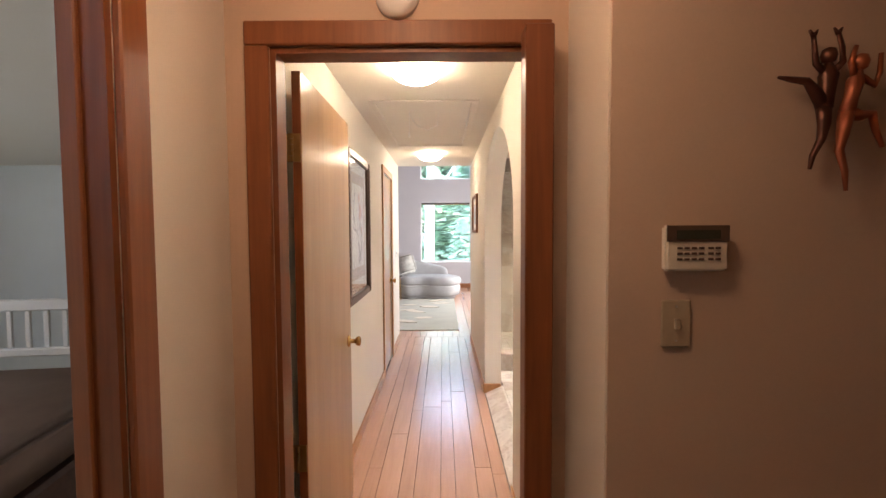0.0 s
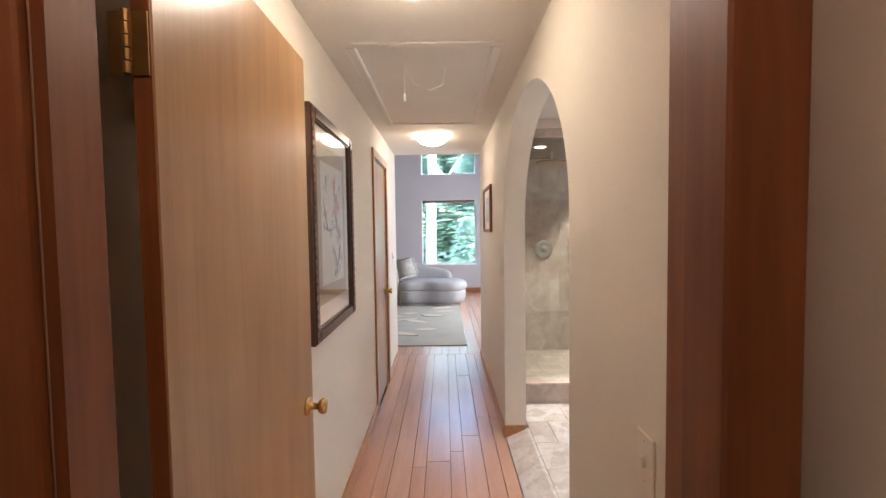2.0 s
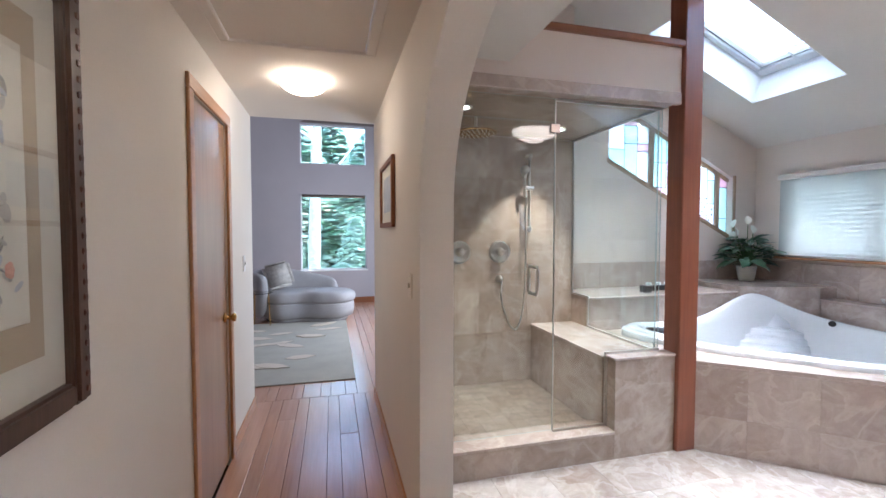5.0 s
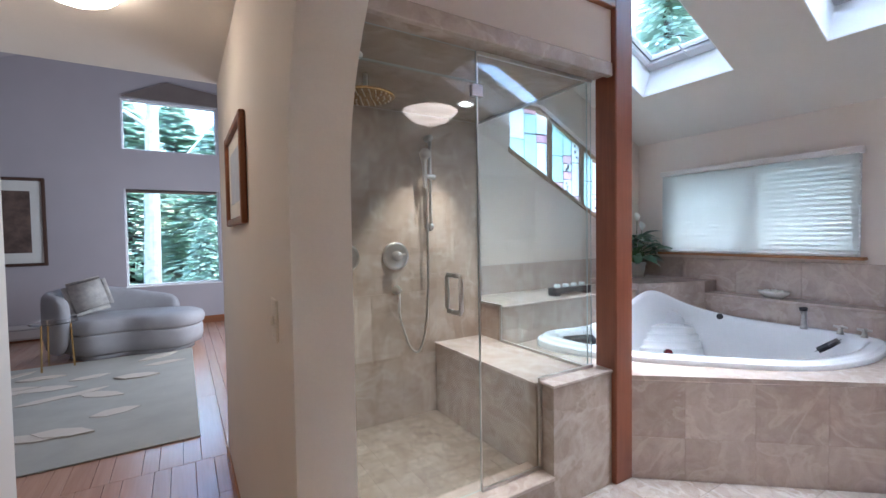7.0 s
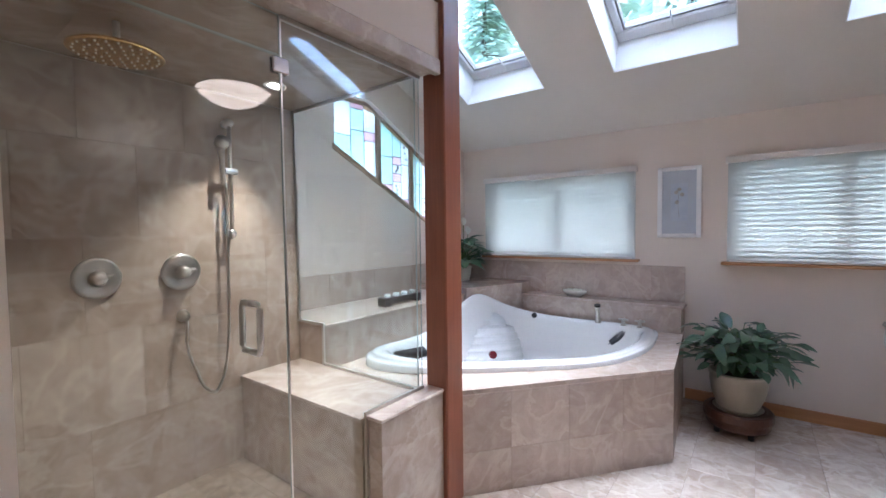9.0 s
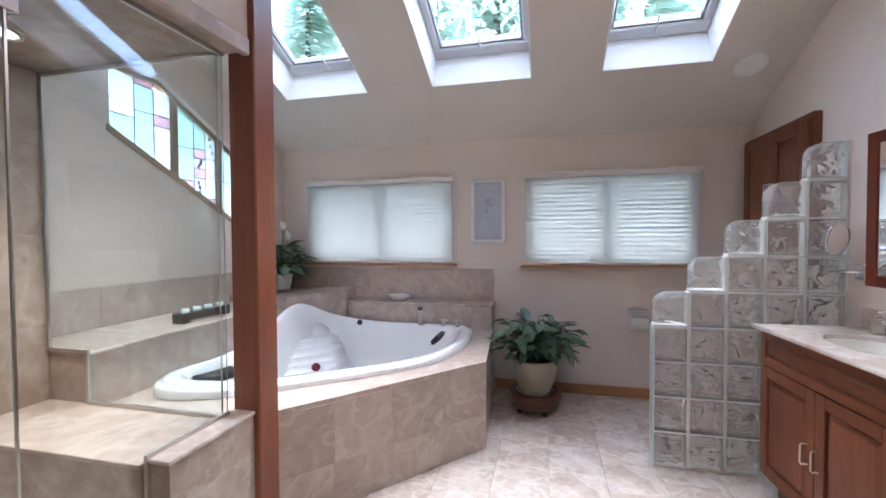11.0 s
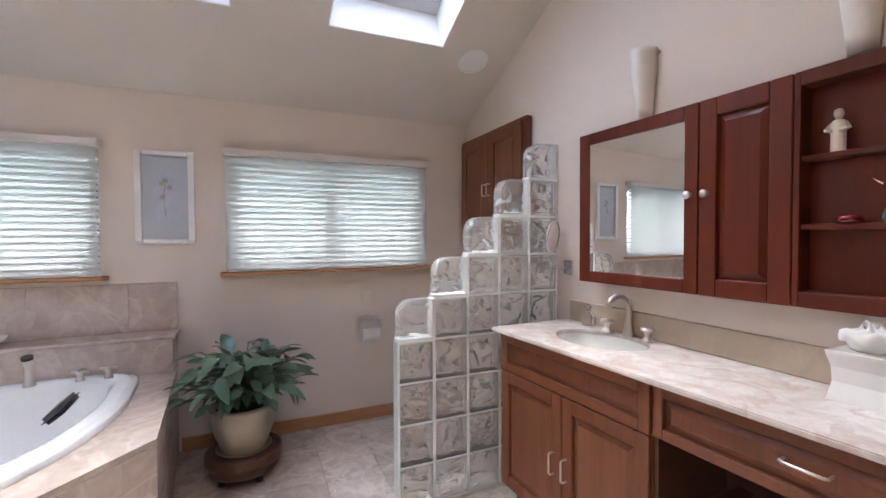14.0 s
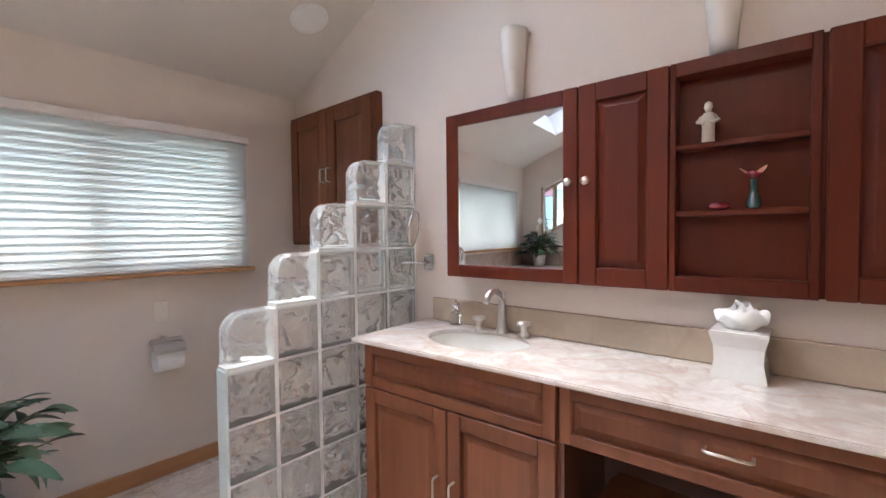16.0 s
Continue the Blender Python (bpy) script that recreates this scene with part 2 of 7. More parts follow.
M = dict(
    wall_cream=surf("cream_paint", (0.70, 0.645, 0.57), (0.74, 0.685, 0.61), 1.5, 140, 0.75, bmp=0.1),
    wall_bath=surf("beige_paint", (0.69, 0.60, 0.525), (0.72, 0.63, 0.555), 1.3, 140, 0.75, bmp=0.1),
    wall_foyer=surf("tan_paint", (0.58, 0.43, 0.335), (0.62, 0.47, 0.365), 1.3, 140, 0.75, bmp=0.1),
    wall_lav=surf("grey_lavender_paint", (0.42, 0.38, 0.39), (0.46, 0.42, 0.43), 1.3, 140, 0.8, bmp=0.1),
    wall_grey=surf("pale_grey_paint", (0.5, 0.5, 0.49), (0.54, 0.54, 0.53), 1.3, 140, 0.8, bmp=0.1),
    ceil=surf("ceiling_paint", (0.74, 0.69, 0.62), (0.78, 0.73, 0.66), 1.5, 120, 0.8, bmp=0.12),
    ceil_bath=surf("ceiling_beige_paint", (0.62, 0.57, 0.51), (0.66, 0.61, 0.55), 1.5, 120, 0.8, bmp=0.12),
    white=surf("white_paint", (0.76, 0.75, 0.73), (0.80, 0.79, 0.77), 2, 80, 0.5, bmp=0.05),
    plastic=surf("ivory_plastic", (0.72, 0.66, 0.56), (0.75, 0.69, 0.59), 2, 80, 0.4, bmp=0.03),
    trim=wood("stained_trim", (0.12, 0.032, 0.009), (0.20, 0.060, 0.017), (0.28, 0.095, 0.030), 2, 0.5, 0.05),
    trim_h=wood("stained_trim_level", (0.16, 0.05, 0.018), (0.25, 0.085, 0.03), (0.33, 0.12, 0.045), 0, 0.4, 0.2),
    post=wood("red_brown_post_wood", (0.16, 0.045, 0.02), (0.24, 0.07, 0.032), (0.30, 0.095, 0.045), 2, 0.38, 0.25),
    base=wood("honey_wood", (0.36, 0.16, 0.06), (0.46, 0.22, 0.09), (0.54, 0.28, 0.12), 1, 0.4, 0.2),
    birch=wood("birch_veneer", (0.30, 0.15, 0.058), (0.365, 0.195, 0.08), (0.42, 0.24, 0.105), 2, 0.33, 0.5, 0.6, rand=0),
    plank=wood("fir_floor_board", (0.40, 0.20, 0.125), (0.50, 0.275, 0.18), (0.60, 0.355, 0.245), 1, 0.26, 0.5, 0.7),
    plankgap=surf("dark_joint", (0.06, 0.03, 0.015), (0.08, 0.04, 0.02), 5, 60, 0.8),
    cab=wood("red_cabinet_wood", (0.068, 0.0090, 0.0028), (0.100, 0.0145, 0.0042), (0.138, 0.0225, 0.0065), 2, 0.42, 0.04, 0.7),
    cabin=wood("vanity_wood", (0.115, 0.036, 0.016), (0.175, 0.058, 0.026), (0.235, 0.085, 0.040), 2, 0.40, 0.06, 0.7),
    tile=marble("travertine_tile", (0.38, 0.29, 0.24), (0.61, 0.51, 0.445), (0.74, 0.66, 0.58), scale=2.2, veinamt=0.35, patch=0.4),
    tile_sh=marble("shower_tile", (0.28, 0.21, 0.165), (0.54, 0.445, 0.375), (0.68, 0.60, 0.52), scale=2.0, veinamt=0.3, patch=0.6),
    floor_tile=marble("floor_marble", (0.37, 0.28, 0.22), (0.72, 0.65, 0.585), (0.82, 0.78, 0.74), 0.18, 2.3, 40.0, 0.4, 0.25, patch=0.85),
    mosaic=marble("mosaic_stone", (0.17, 0.12, 0.085), (0.42, 0.34, 0.27), (0.16, 0.12, 0.10), 0.3, 3.0, patch=0.6),
    grout=surf("grout", (0.36, 0.30, 0.25), (0.44, 0.37, 0.31), 8, 90, 0.9),
    counter=marble("counter_marble", (0.46, 0.37, 0.32), (0.74, 0.70, 0.67), (0.42, 0.26, 0.17), 0.1, 2.2, 0, 0.32, 0.5, patch=0.35),
    acrylic=surf("white_acrylic", (0.78, 0.79, 0.79), (0.82, 0.82, 0.82), 2, 50, 0.12, coat=0.5, bmp=0.0),
    porcelain=surf("porcelain", (0.74, 0.72, 0.68), (0.78, 0.76, 0.72), 2, 50, 0.15, coat=0.4, bmp=0.0),
    nickel=surf("brushed_nickel", (0.55, 0.52, 0.48), (0.62, 0.59, 0.55), 6, 200, 0.28, 1.0, bmp=0.03),
    chrome=surf("chrome", (0.72, 0.72, 0.73), (0.78, 0.78, 0.79), 4, 90, 0.12, 1.0, bmp=0.0),
    brass=surf("aged_brass", (0.60, 0.38, 0.14), (0.72, 0.48, 0.2), 8, 90, 0.25, 1.0, bmp=0.03),
    black=surf("black_rubber", (0.02, 0.02, 0.022), (0.035, 0.035, 0.04), 5, 60, 0.35),
    mirror=surf("mirror_silver", (0.88, 0.88, 0.88), (0.9, 0.9, 0.9), 1, 10, 0.0, 1.0, bmp=0.0),
    glass=glassmat("clear_glass", (0.985, 0.997, 0.992), 0, 1.5),
    shower_glass=glassmat("greenish_shower_glass", (0.90, 0.955, 0.94), 0, 1.5),
    glassedge=surf("polished_glass_edge", (0.38, 0.46, 0.43), (0.46, 0.54, 0.51), 9, 60, 0.25, bmp=0.0),
    block=glassmat("wavy_block_glass", (0.98, 1.0, 0.995), 0.02, 1.28, 1.0, 7.0, 0.80),
    milky=glassmat("milky_block_rim", (0.94, 0.97, 0.96), 0.16, 1.25, 0.0, 5.0, 0.78),
    # a whiter white, standing in for direct sun inside the skylight wells
    lining=surf("sunlit_white_lining", (0.86, 0.86, 0.85), (0.88, 0.88, 0.87), 2, 80, 0.6, bmp=0.03),
    valance=surf("pale_beige_fabric", (0.66, 0.61, 0.57), (0.70, 0.65, 0.61), 6, 200, 0.85),
    sash=surf("grey_aluminium", (0.50, 0.50, 0.50), (0.56, 0.56, 0.56), 6, 90, 0.45, 0.2, bmp=0.02),
    gasket=surf("dark_gasket", (0.20, 0.20, 0.20), (0.25, 0.25, 0.25), 6, 90, 0.6),
    tinted=glassmat("tinted_glass", (0.84, 0.87, 0.86), 0, 1.45),
    # pane tint added to dim the bright outdoors seen through it
    tinted2=glassmat("sky_dimming_glass", (0.74, 0.81, 0.79), 0, 1.45),
    wash=surf("grey_brush_wash", (0.42, 0.42, 0.42), (0.60, 0.59, 0.58), 16, 90, 0.8),
    capglass=surf("pale_glass_strip", (0.62, 0.73, 0.72), (0.70, 0.80, 0.79), 6, 60, 0.25, coat=0.4, bmp=0.02),
    oak=wood("pale_oak_mullion", (0.30, 0.20, 0.13), (0.38, 0.26, 0.17), (0.44, 0.31, 0.21), 2, 0.5, 0.05),
    splash=marble("tan_backsplash_stone", (0.40, 0.31, 0.225), (0.56, 0.455, 0.35), (0.34, 0.24, 0.17), 0.25, 1.6, 20.0, 0.25),
    mortar=surf("white_mortar", (0.70, 0.71, 0.69), (0.78, 0.79, 0.77), 8, 120, 0.8),
    lamp=glow("lit_opal_glass", (1.0, 0.84, 0.66), 1.25),
    # the shade of a lower ceiling plane, given as a colour
    soffit_shade=surf("grey_brown_soffit_shade", (0.16, 0.125, 0.11), (0.20, 0.16, 0.14), 3, 60, 0.7),
    # dark warm nickel; on the glass clamp it stands for the wall it reflects
    clampm=surf("dark_warm_nickel", (0.30, 0.25, 0.23), (0.38, 0.32, 0.29), 6, 200, 0.25, 1.0, bmp=0.0),
    cloudy=surf("worn_brass", (0.30, 0.19, 0.08), (0.42, 0.28, 0.12), 20, 120, 0.4, 1.0, bmp=0.05),
    bowl=glow("alabaster_bowl", (1.0, 0.80, 0.68), 0.55),
    canlit=glow("lit_lens", (1.0, 0.92, 0.82), 1.0),
    frost=surf("frosted_shade", (0.80, 0.77, 0.72), (0.84, 0.81, 0.76), 2, 30, 0.35, bmp=0.0),
    leaf=surf("deep_green_leaf", (0.025, 0.075, 0.045), (0.11, 0.20, 0.12), 9, 60, 0.28, rand=7, coat=0.5),
    stem=surf("green_stem", (0.06, 0.12, 0.04), (0.1, 0.17, 0.06), 9, 60, 0.5),
    flower=surf("white_petal", (0.75, 0.75, 0.66), (0.8, 0.8, 0.72), 9, 60, 0.5),
    soil=surf("potting_soil", (0.03, 0.02, 0.013), (0.06, 0.04, 0.025), 20, 90, 0.95, bmp=0.5),
    pot=surf("glazed_tan_pot", (0.38, 0.33, 0.26), (0.46, 0.41, 0.33), 4, 60, 0.35, coat=0.2),
    whitepot=surf("white_pot", (0.72, 0.71, 0.68), (0.78, 0.77, 0.74), 4, 60, 0.3),
    # also serves the vanity's recesses, where its dark tone stands for shade
    darkwood=wood("stained_and_shaded_wood", (0.06, 0.022, 0.014), (0.10, 0.038, 0.024), (0.15, 0.06, 0.036), 0, 0.4, 0.2),
    framedark=wood("carved_frame_wood", (0.035, 0.018, 0.012), (0.07, 0.034, 0.022), (0.11, 0.055, 0.035), 2, 0.45, 0.2, 2.0),
    silver=surf("silver_frame", (0.78, 0.77, 0.76), (0.88, 0.87, 0.86), 8, 90, 0.34, 0.25, coat=0.4),
    paper=surf("ivory_paper", (0.68, 0.66, 0.60), (0.74, 0.72, 0.66), 4, 60, 0.7),
    matte_tan=surf("tan_mat_board", (0.42, 0.34, 0.24), (0.48, 0.39, 0.28), 8, 90, 0.8),
    ink=surf("grey_ink", (0.15, 0.145, 0.15), (0.42, 0.41, 0.41), 14, 90, 0.8),
    coral=surf("coral_pigment", (0.60, 0.24, 0.19), (0.72, 0.42, 0.34), 20, 90, 0.8),
    bluegrey=surf("blue_grey_wash", (0.42, 0.47, 0.56), (0.52, 0.56, 0.62), 14, 90, 0.8),
    fabric=surf("grey_upholstery", (0.33, 0.31, 0.31), (0.40, 0.38, 0.38), 5, 220, 0.9, bmp=0.5),
    pillow=surf("patterned_pillow", (0.30, 0.28, 0.26), (0.52, 0.47, 0.42), 14, 90, 0.9, bmp=0.3),
    rug=surf("grey_green_rug", (0.36, 0.335, 0.29), (0.43, 0.40, 0.345), 3, 220, 0.95, bmp=0.6),
    ruglt=surf("pale_rug_leaf", (0.56, 0.48, 0.40), (0.62, 0.54, 0.45), 8, 220, 0.95, bmp=0.5),
    bluemat=surf("pale_blue_mat", (0.44, 0.47, 0.52), (0.50, 0.53, 0.58), 4, 60, 0.7),
    blind=None, sheer=None,
    bark=surf("pale_bark", (0.30, 0.27, 0.24), (0.62, 0.58, 0.53), 6, 30, 0.9, bmp=0.6, dist=0.01),
    bark2=surf("brown_bark", (0.10, 0.07, 0.05), (0.18, 0.13, 0.1), 6, 30, 0.9, bmp=0.6, dist=0.01),
    conifer=surf("conifer_green", (0.06, 0.11, 0.07), (0.12, 0.20, 0.13), 0.8, 8, 0.8, rand=3),
    ground=surf("forest_ground", (0.06, 0.07, 0.035), (0.12, 0.11, 0.07), 0.5, 6, 0.95, bmp=0.5, dist=0.05),
    blanket=surf("brown_blanket", (0.19, 0.115, 0.085), (0.24, 0.15, 0.11), 4, 200, 0.95, bmp=0.5),
    sheet=surf("beige_sheet", (0.48, 0.42, 0.34), (0.54, 0.48, 0.4), 4, 200, 0.95, bmp=0.3),
    bronze=surf("bronze_figure", (0.06, 0.025, 0.018), (0.14, 0.05, 0.03), 12, 60, 0.4, 0.6),
    copper=surf("copper_figure", (0.30, 0.08, 0.04), (0.42, 0.13, 0.06), 12, 60, 0.4, 0.5),
    lcd=surf("dark_display", (0.03, 0.035, 0.025), (0.05, 0.055, 0.04), 4, 60, 0.2),
    bronzecap=surf("brown_plastic", (0.08, 0.045, 0.03), (0.1, 0.06, 0.04), 4, 60, 0.4),
    lead=surf("dark_came", (0.05, 0.05, 0.05), (0.09, 0.09, 0.09), 9, 60, 0.5, 0.5),
    red=surf("red_glass", (0.13, 0.008, 0.015), (0.20, 0.015, 0.022), 9, 60, 0.15, coat=0.5),
    sgreen=None, swhite=None, spink=None,
    heater=surf("cream_enamel", (0.52, 0.48, 0.45), (0.56, 0.52, 0.49), 4, 60, 0.4),
    darkart=surf("dark_print", (0.05, 0.035, 0.03), (0.20, 0.13, 0.10), 5, 30, 0.5),
    tissue=surf("tissue_paper", (0.80, 0.79, 0.77), (0.84, 0.83, 0.81), 9, 60, 0.9),
    putty=surf("putty_figure", (0.50, 0.42, 0.34), (0.60, 0.52, 0.43), 30, 90, 0.7),
)

for k_ in ("cab", "cabin"):
    M[k_].node_tree.nodes["Principled BSDF"].inputs["Specular IOR Level"].default_value = 0.28


def translucent(name, color, mixv, see=0.0):
    m = bpy.data.materials.new(name)
    m.use_nodes = True
    nt = m.node_tree
    nt.nodes.clear()
    out, df, tl, mx = (nt.nodes.new("ShaderNode" + k) for k in ("OutputMaterial", "BsdfDiffuse", "BsdfTranslucent", "MixShader"))
    wv = noise_tex(nt, coords(nt), 260, 2)
    col = ramp(nt, wv, [(0.3, tuple(c * 0.92 for c in color)), (0.7, color)])
    nt.links.new(col, df.inputs[0])
    nt.links.new(col, tl.inputs[0])
    mx.inputs[0].default_value = mixv
    nt.links.new(df.outputs[0], mx.inputs[1])
    nt.links.new(tl.outputs[0], mx.inputs[2])
    last = mx
    if see:
        tr, m2 = nt.nodes.new("ShaderNodeBsdfTransparent"), nt.nodes.new("ShaderNodeMixShader")
        m2.inputs[0].default_value = see
        nt.links.new(mx.outputs[0], m2.inputs[1])
        nt.links.new(tr.outputs[0], m2.inputs[2])
        last = m2
    nt.links.new(last.outputs[0], out.inputs[0])
    return m


M["blind"] = translucent("blind_fabric", (0.52, 0.51, 0.51), 0.32)
# needles much paler than foliage: outdoor haze and glare put into their colour
M["conifer"] = translucent("hazed_conifer_needles", (0.56, 0.68, 0.57), 0.6)
M["swhite"] = translucent("milky_glass", (0.88, 0.92, 0.91), 0.8, 0.12)
M["sgreen"] = translucent("pale_green_glass", (0.62, 0.80, 0.74), 0.8, 0.15)
M["spink"] = translucent("pink_glass", (0.84, 0.58, 0.62), 0.8, 0.1)
M["sheer"] = translucent("sheer_fabric", (0.80, 0.81, 0.80), 0.70, 0.46)
M["sheer_back"] = translucent("sheer_backing", (0.84, 0.85, 0.84), 0.75, 0.40)


# ---- mesh helpers ----
def part(name, bm, material, parent=None, label="", kind="", smooth=False):
    me = bpy.data.meshes.new(name)
    bmesh.ops.recalc_face_normals(bm, faces=bm.faces)
    bm.to_mesh(me)
    bm.free()
    if smooth:
        for p in me.polygons:
            p.use_smooth = True
    me.materials.append(material)
    ob = new(name, me)
    if parent:
        ob.parent = parent
    return tagged(ob, label, "", "", kind)


def thing(name, label, category, group="", at=(0, 0, 0), rz=0):
    ob = new(name)
    ob.empty_display_size = 0.05
    ob.matrix_world = pose(*at, 0, 0, rz)
    return tagged(ob, label, category, group)


def box(x0, x1, y0, y1, z0, z1, bev=0.0, bm=None, seg=1):
    bm2 = bmesh.new()
    vs = [bm2.verts.new((x, y, z)) for x in (x0, x1) for y in (y0, y1) for z in (z0, z1)]
    for f in ((0, 1, 3, 2), (4, 6, 7, 5), (0, 4, 5, 1), (2, 3, 7, 6), (0, 2, 6, 4), (1, 5, 7, 3)):
        bm2.faces.new([vs[i] for i in f])
    if bev:
        bmesh.ops.bevel(bm2, geom=bm2.edges[:], offset=bev, segments=seg, affect="EDGES")
    if bm is None:
        return bm2
    return join(bm, bm2)


def join(bm, bm2, m=None):
    me = bpy.data.meshes.new("tmp")
    if m:
        bm2.transform(m)
    bm2.to_mesh(me)
    bm2.free()
    bm.from_mesh(me)
    bpy.data.meshes.remove(me)
    return bm


def prism(pts, axis, a, b, bm=None):
    """A flat outline (two coordinates, in the order of the other two axes) drawn out from a to b along axis."""
    bm2 = bmesh.new()

    def v(p, w):
        return {0: (w, p[0], p[1]), 1: (p[0], w, p[1]), 2: (p[0], p[1], w)}[axis]
    va, vb = [bm2.verts.new(v(p, a)) for p in pts], [bm2.verts.new(v(p, b)) for p in pts]
    n = len(pts)
    fa, fb = bm2.faces.new(va), bm2.faces.new(vb[::-1])
    for i in range(n):
        bm2.faces.new((va[i], vb[i], vb[(i + 1) % n], va[(i + 1) % n]))
    bmesh.ops.triangulate(bm2, faces=[fa, fb])
    return bm2 if bm is None else join(bm, bm2)


def lathe(profile, n=24, bm=None, m=None, cap=False):
    bm2 = bmesh.new()
    rings = []
    for r, z in profile:
        rings.append([bm2.verts.new((max(r, 0.0004) * math.cos(2 * math.pi * i / n), max(r, 0.0004) * math.sin(2 * math.pi * i / n), z)) for i in range(n)])
    for a, b in zip(rings, rings[1:]):
        for i in range(n):
            bm2.faces.new((a[i], a[(i + 1) % n], b[(i + 1) % n], b[i]))
    if cap:
        bm2.faces.new(rings[0][::-1])
        bm2.faces.new(rings[-1])
    if bm is None:
        if m:
            bm2.transform(m)
        return bm2
    return join(bm, bm2, m)


def rod(p, q, r, n=10, bm=None):
    p, q = Vector(p), Vector(q)
    m = Matrix.Translation(p) @ (q - p).to_track_quat("Z", "Y").to_matrix().to_4x4()
    return lathe([(r, 0), (r, (q - p).length)], n, bm, m, True)


def tube(points, r, n=8, closed=False, bm=None):
    pts = [Vector(p) for p in points]
    bm2 = bmesh.new()
    rings, up = [], Vector((0.12, 0.31, 0.95)).normalized()
    for i, p in enumerate(pts):
        a, b = pts[max(i - 1, 0)] if not closed else pts[i - 1], pts[min(i + 1, len(pts) - 1)] if not closed else pts[(i + 1) % len(pts)]
        t = (b - a).normalized()
        u = t.cross(up)
        u = (u if u.length > 0.05 else t.cross(Vector((1, 0, 0)))).normalized()
        w = t.cross(u)
        rr = r[i] if isinstance(r, (list, tuple)) else r
        rings.append([bm2.verts.new(p + (u * math.cos(2 * math.pi * k / n) + w * math.sin(2 * math.pi * k / n)) * rr) for k in range(n)])
    m = len(rings)
    for i in range(m if closed else m - 1):
        A, B = rings[i], rings[(i + 1) % m]
        for k in range(n):
            bm2.faces.new((A[k], A[(k + 1) % n], B[(k + 1) % n], B[k]))
    if not closed:
        bm2.faces.new(rings[0][::-1])
        bm2.faces.new(rings[-1])
    return bm2 if bm is None else join(bm, bm2)


def arc(c, r, a0, a1, n, f):
    return [f(c[0] + r * math.cos(radians(a0 + (a1 - a0) * i / n)), c[1] + r * math.sin(radians(a0 + (a1 - a0) * i / n))) for i in range(n + 1)]


def grid_tiles(name, parent, material, origin, u, v, lu, lv, tu, tv, gap, thick, shift=0.0, skip=None):
    """Tiles over lu x lv from origin along u and v, proud of the bed by thick along u x v; alike pieces share a mesh."""
    u, v = Vector(u), Vector(v)
    w = u.cross(v)
    meshes = {}
    row, y = 0, 0.0
    while y < lv - 0.004:
        h = min(tv, lv - y)
        x = -shift * tu * (row % 2)
        while x < lu - 0.004:
            xa, xb = max(x, 0), min(x + tu, lu)
            if xb - xa > gap * 2 and h > gap * 2 and not (skip and skip((xa + xb) / 2, y + h / 2)):
                key = (round(xb - xa, 3), round(h, 3))
                if key not in meshes:
                    bm, bev = bmesh.new(), min(0.0015, gap)
                    sx, sy = key[0] - gap, key[1] - gap
                    lo = [(0, 0), (sx, 0), (sx, sy), (0, sy)]
                    hi = [(bev, bev), (sx - bev, bev), (sx - bev, sy - bev), (bev, sy - bev)]
                    A = [bm.verts.new(u * p[0] + v * p[1]) for p in lo]
                    C = [bm.verts.new(u * p[0] + v * p[1] + w * (thick - bev)) for p in lo]
                    B = [bm.verts.new(u * p[0] + v * p[1] + w * thick) for p in hi]
                    for i in range(4):
                        bm.faces.new((A[i], A[(i + 1) % 4], C[(i + 1) % 4], C[i]))
                        bm.faces.new((C[i], C[(i + 1) % 4], B[(i + 1) % 4], B[i]))
                    bm.faces.new(B)
                    bmesh.ops.recalc_face_normals(bm, faces=bm.faces)
                    me = bpy.data.meshes.new(name)
                    bm.to_mesh(me)
                    bm.free()
                    me.materials.append(material)
                    meshes[key] = me
                ob = new(name, meshes[key])
                ob.location = Vector(origin) + u * (xa + gap / 2) + v * (y + gap / 2)
                ob.parent = parent
            x += tu
        y += tv
        row += 1


def structure(name, bm, material, label=""):
    ob = part(name, bm, M[material], None, label, "structure")
    return ob

# ---- structure ----
HL, HR, HRB = 0.395, 1.355, 1.50          # hall faces and the back of the arch wall
HALL_Y0, HALL_Y1, HALL_H = 1.95, 6.22, 2.305
DOORWALL = 1.90
BF = 0.065                               # bathroom floor
WX = 5.25                                # window wall
VY, BY = 1.95, 6.04                      # vanity wall, tub wall
SY = 5.76                                # shower back wall
RZ, SL = 2.26, 0.43                      # bathroom ceiling: height at the window wall, slope
RA = math.atan(SL)
BX0, BX1, BYW = -3.2, 2.9, 11.2          # far room


def roof(x):
    return RZ + SL * (WX - x)


structure("floor", box(-1.8, 4.2, -1.6, 2.4, -0.12, -0.03), "plankgap")
structure("floor_hall", box(HL - 0.1, HRB, 2.4, 6.3, -0.12, -0.03), "plankgap")
structure("floor_far_room", box(BX0, BX1, 6.3, BYW, -0.12, -0.03), "plankgap")
bath_floor = structure("floor_bathroom", box(HRB + 0.02, WX, VY, BY, -0.12, BF - 0.006), "grout")
structure("threshold", prism([(HR, -0.03), (HRB + 0.02, -0.03), (HRB + 0.02, BF), (HRB, BF), (HR + 0.005, 0.004)], 1, 2.77, 4.29), "floor_tile")

# arch wall between the hall and the bathroom
AY, AA, AS, AH = 3.53, 0.765, 1.50, 0.655
arch = [(AY + AA * math.cos(math.pi * i / 36), AS + AH * math.sin(math.pi * i / 36)) for i in range(37)]
bm = box(HR, HRB, HALL_Y0, AY - AA, -0.03, 2.6)
box(HR, HRB, AY + AA, 6.22, -0.03, 2.6, 0, bm)
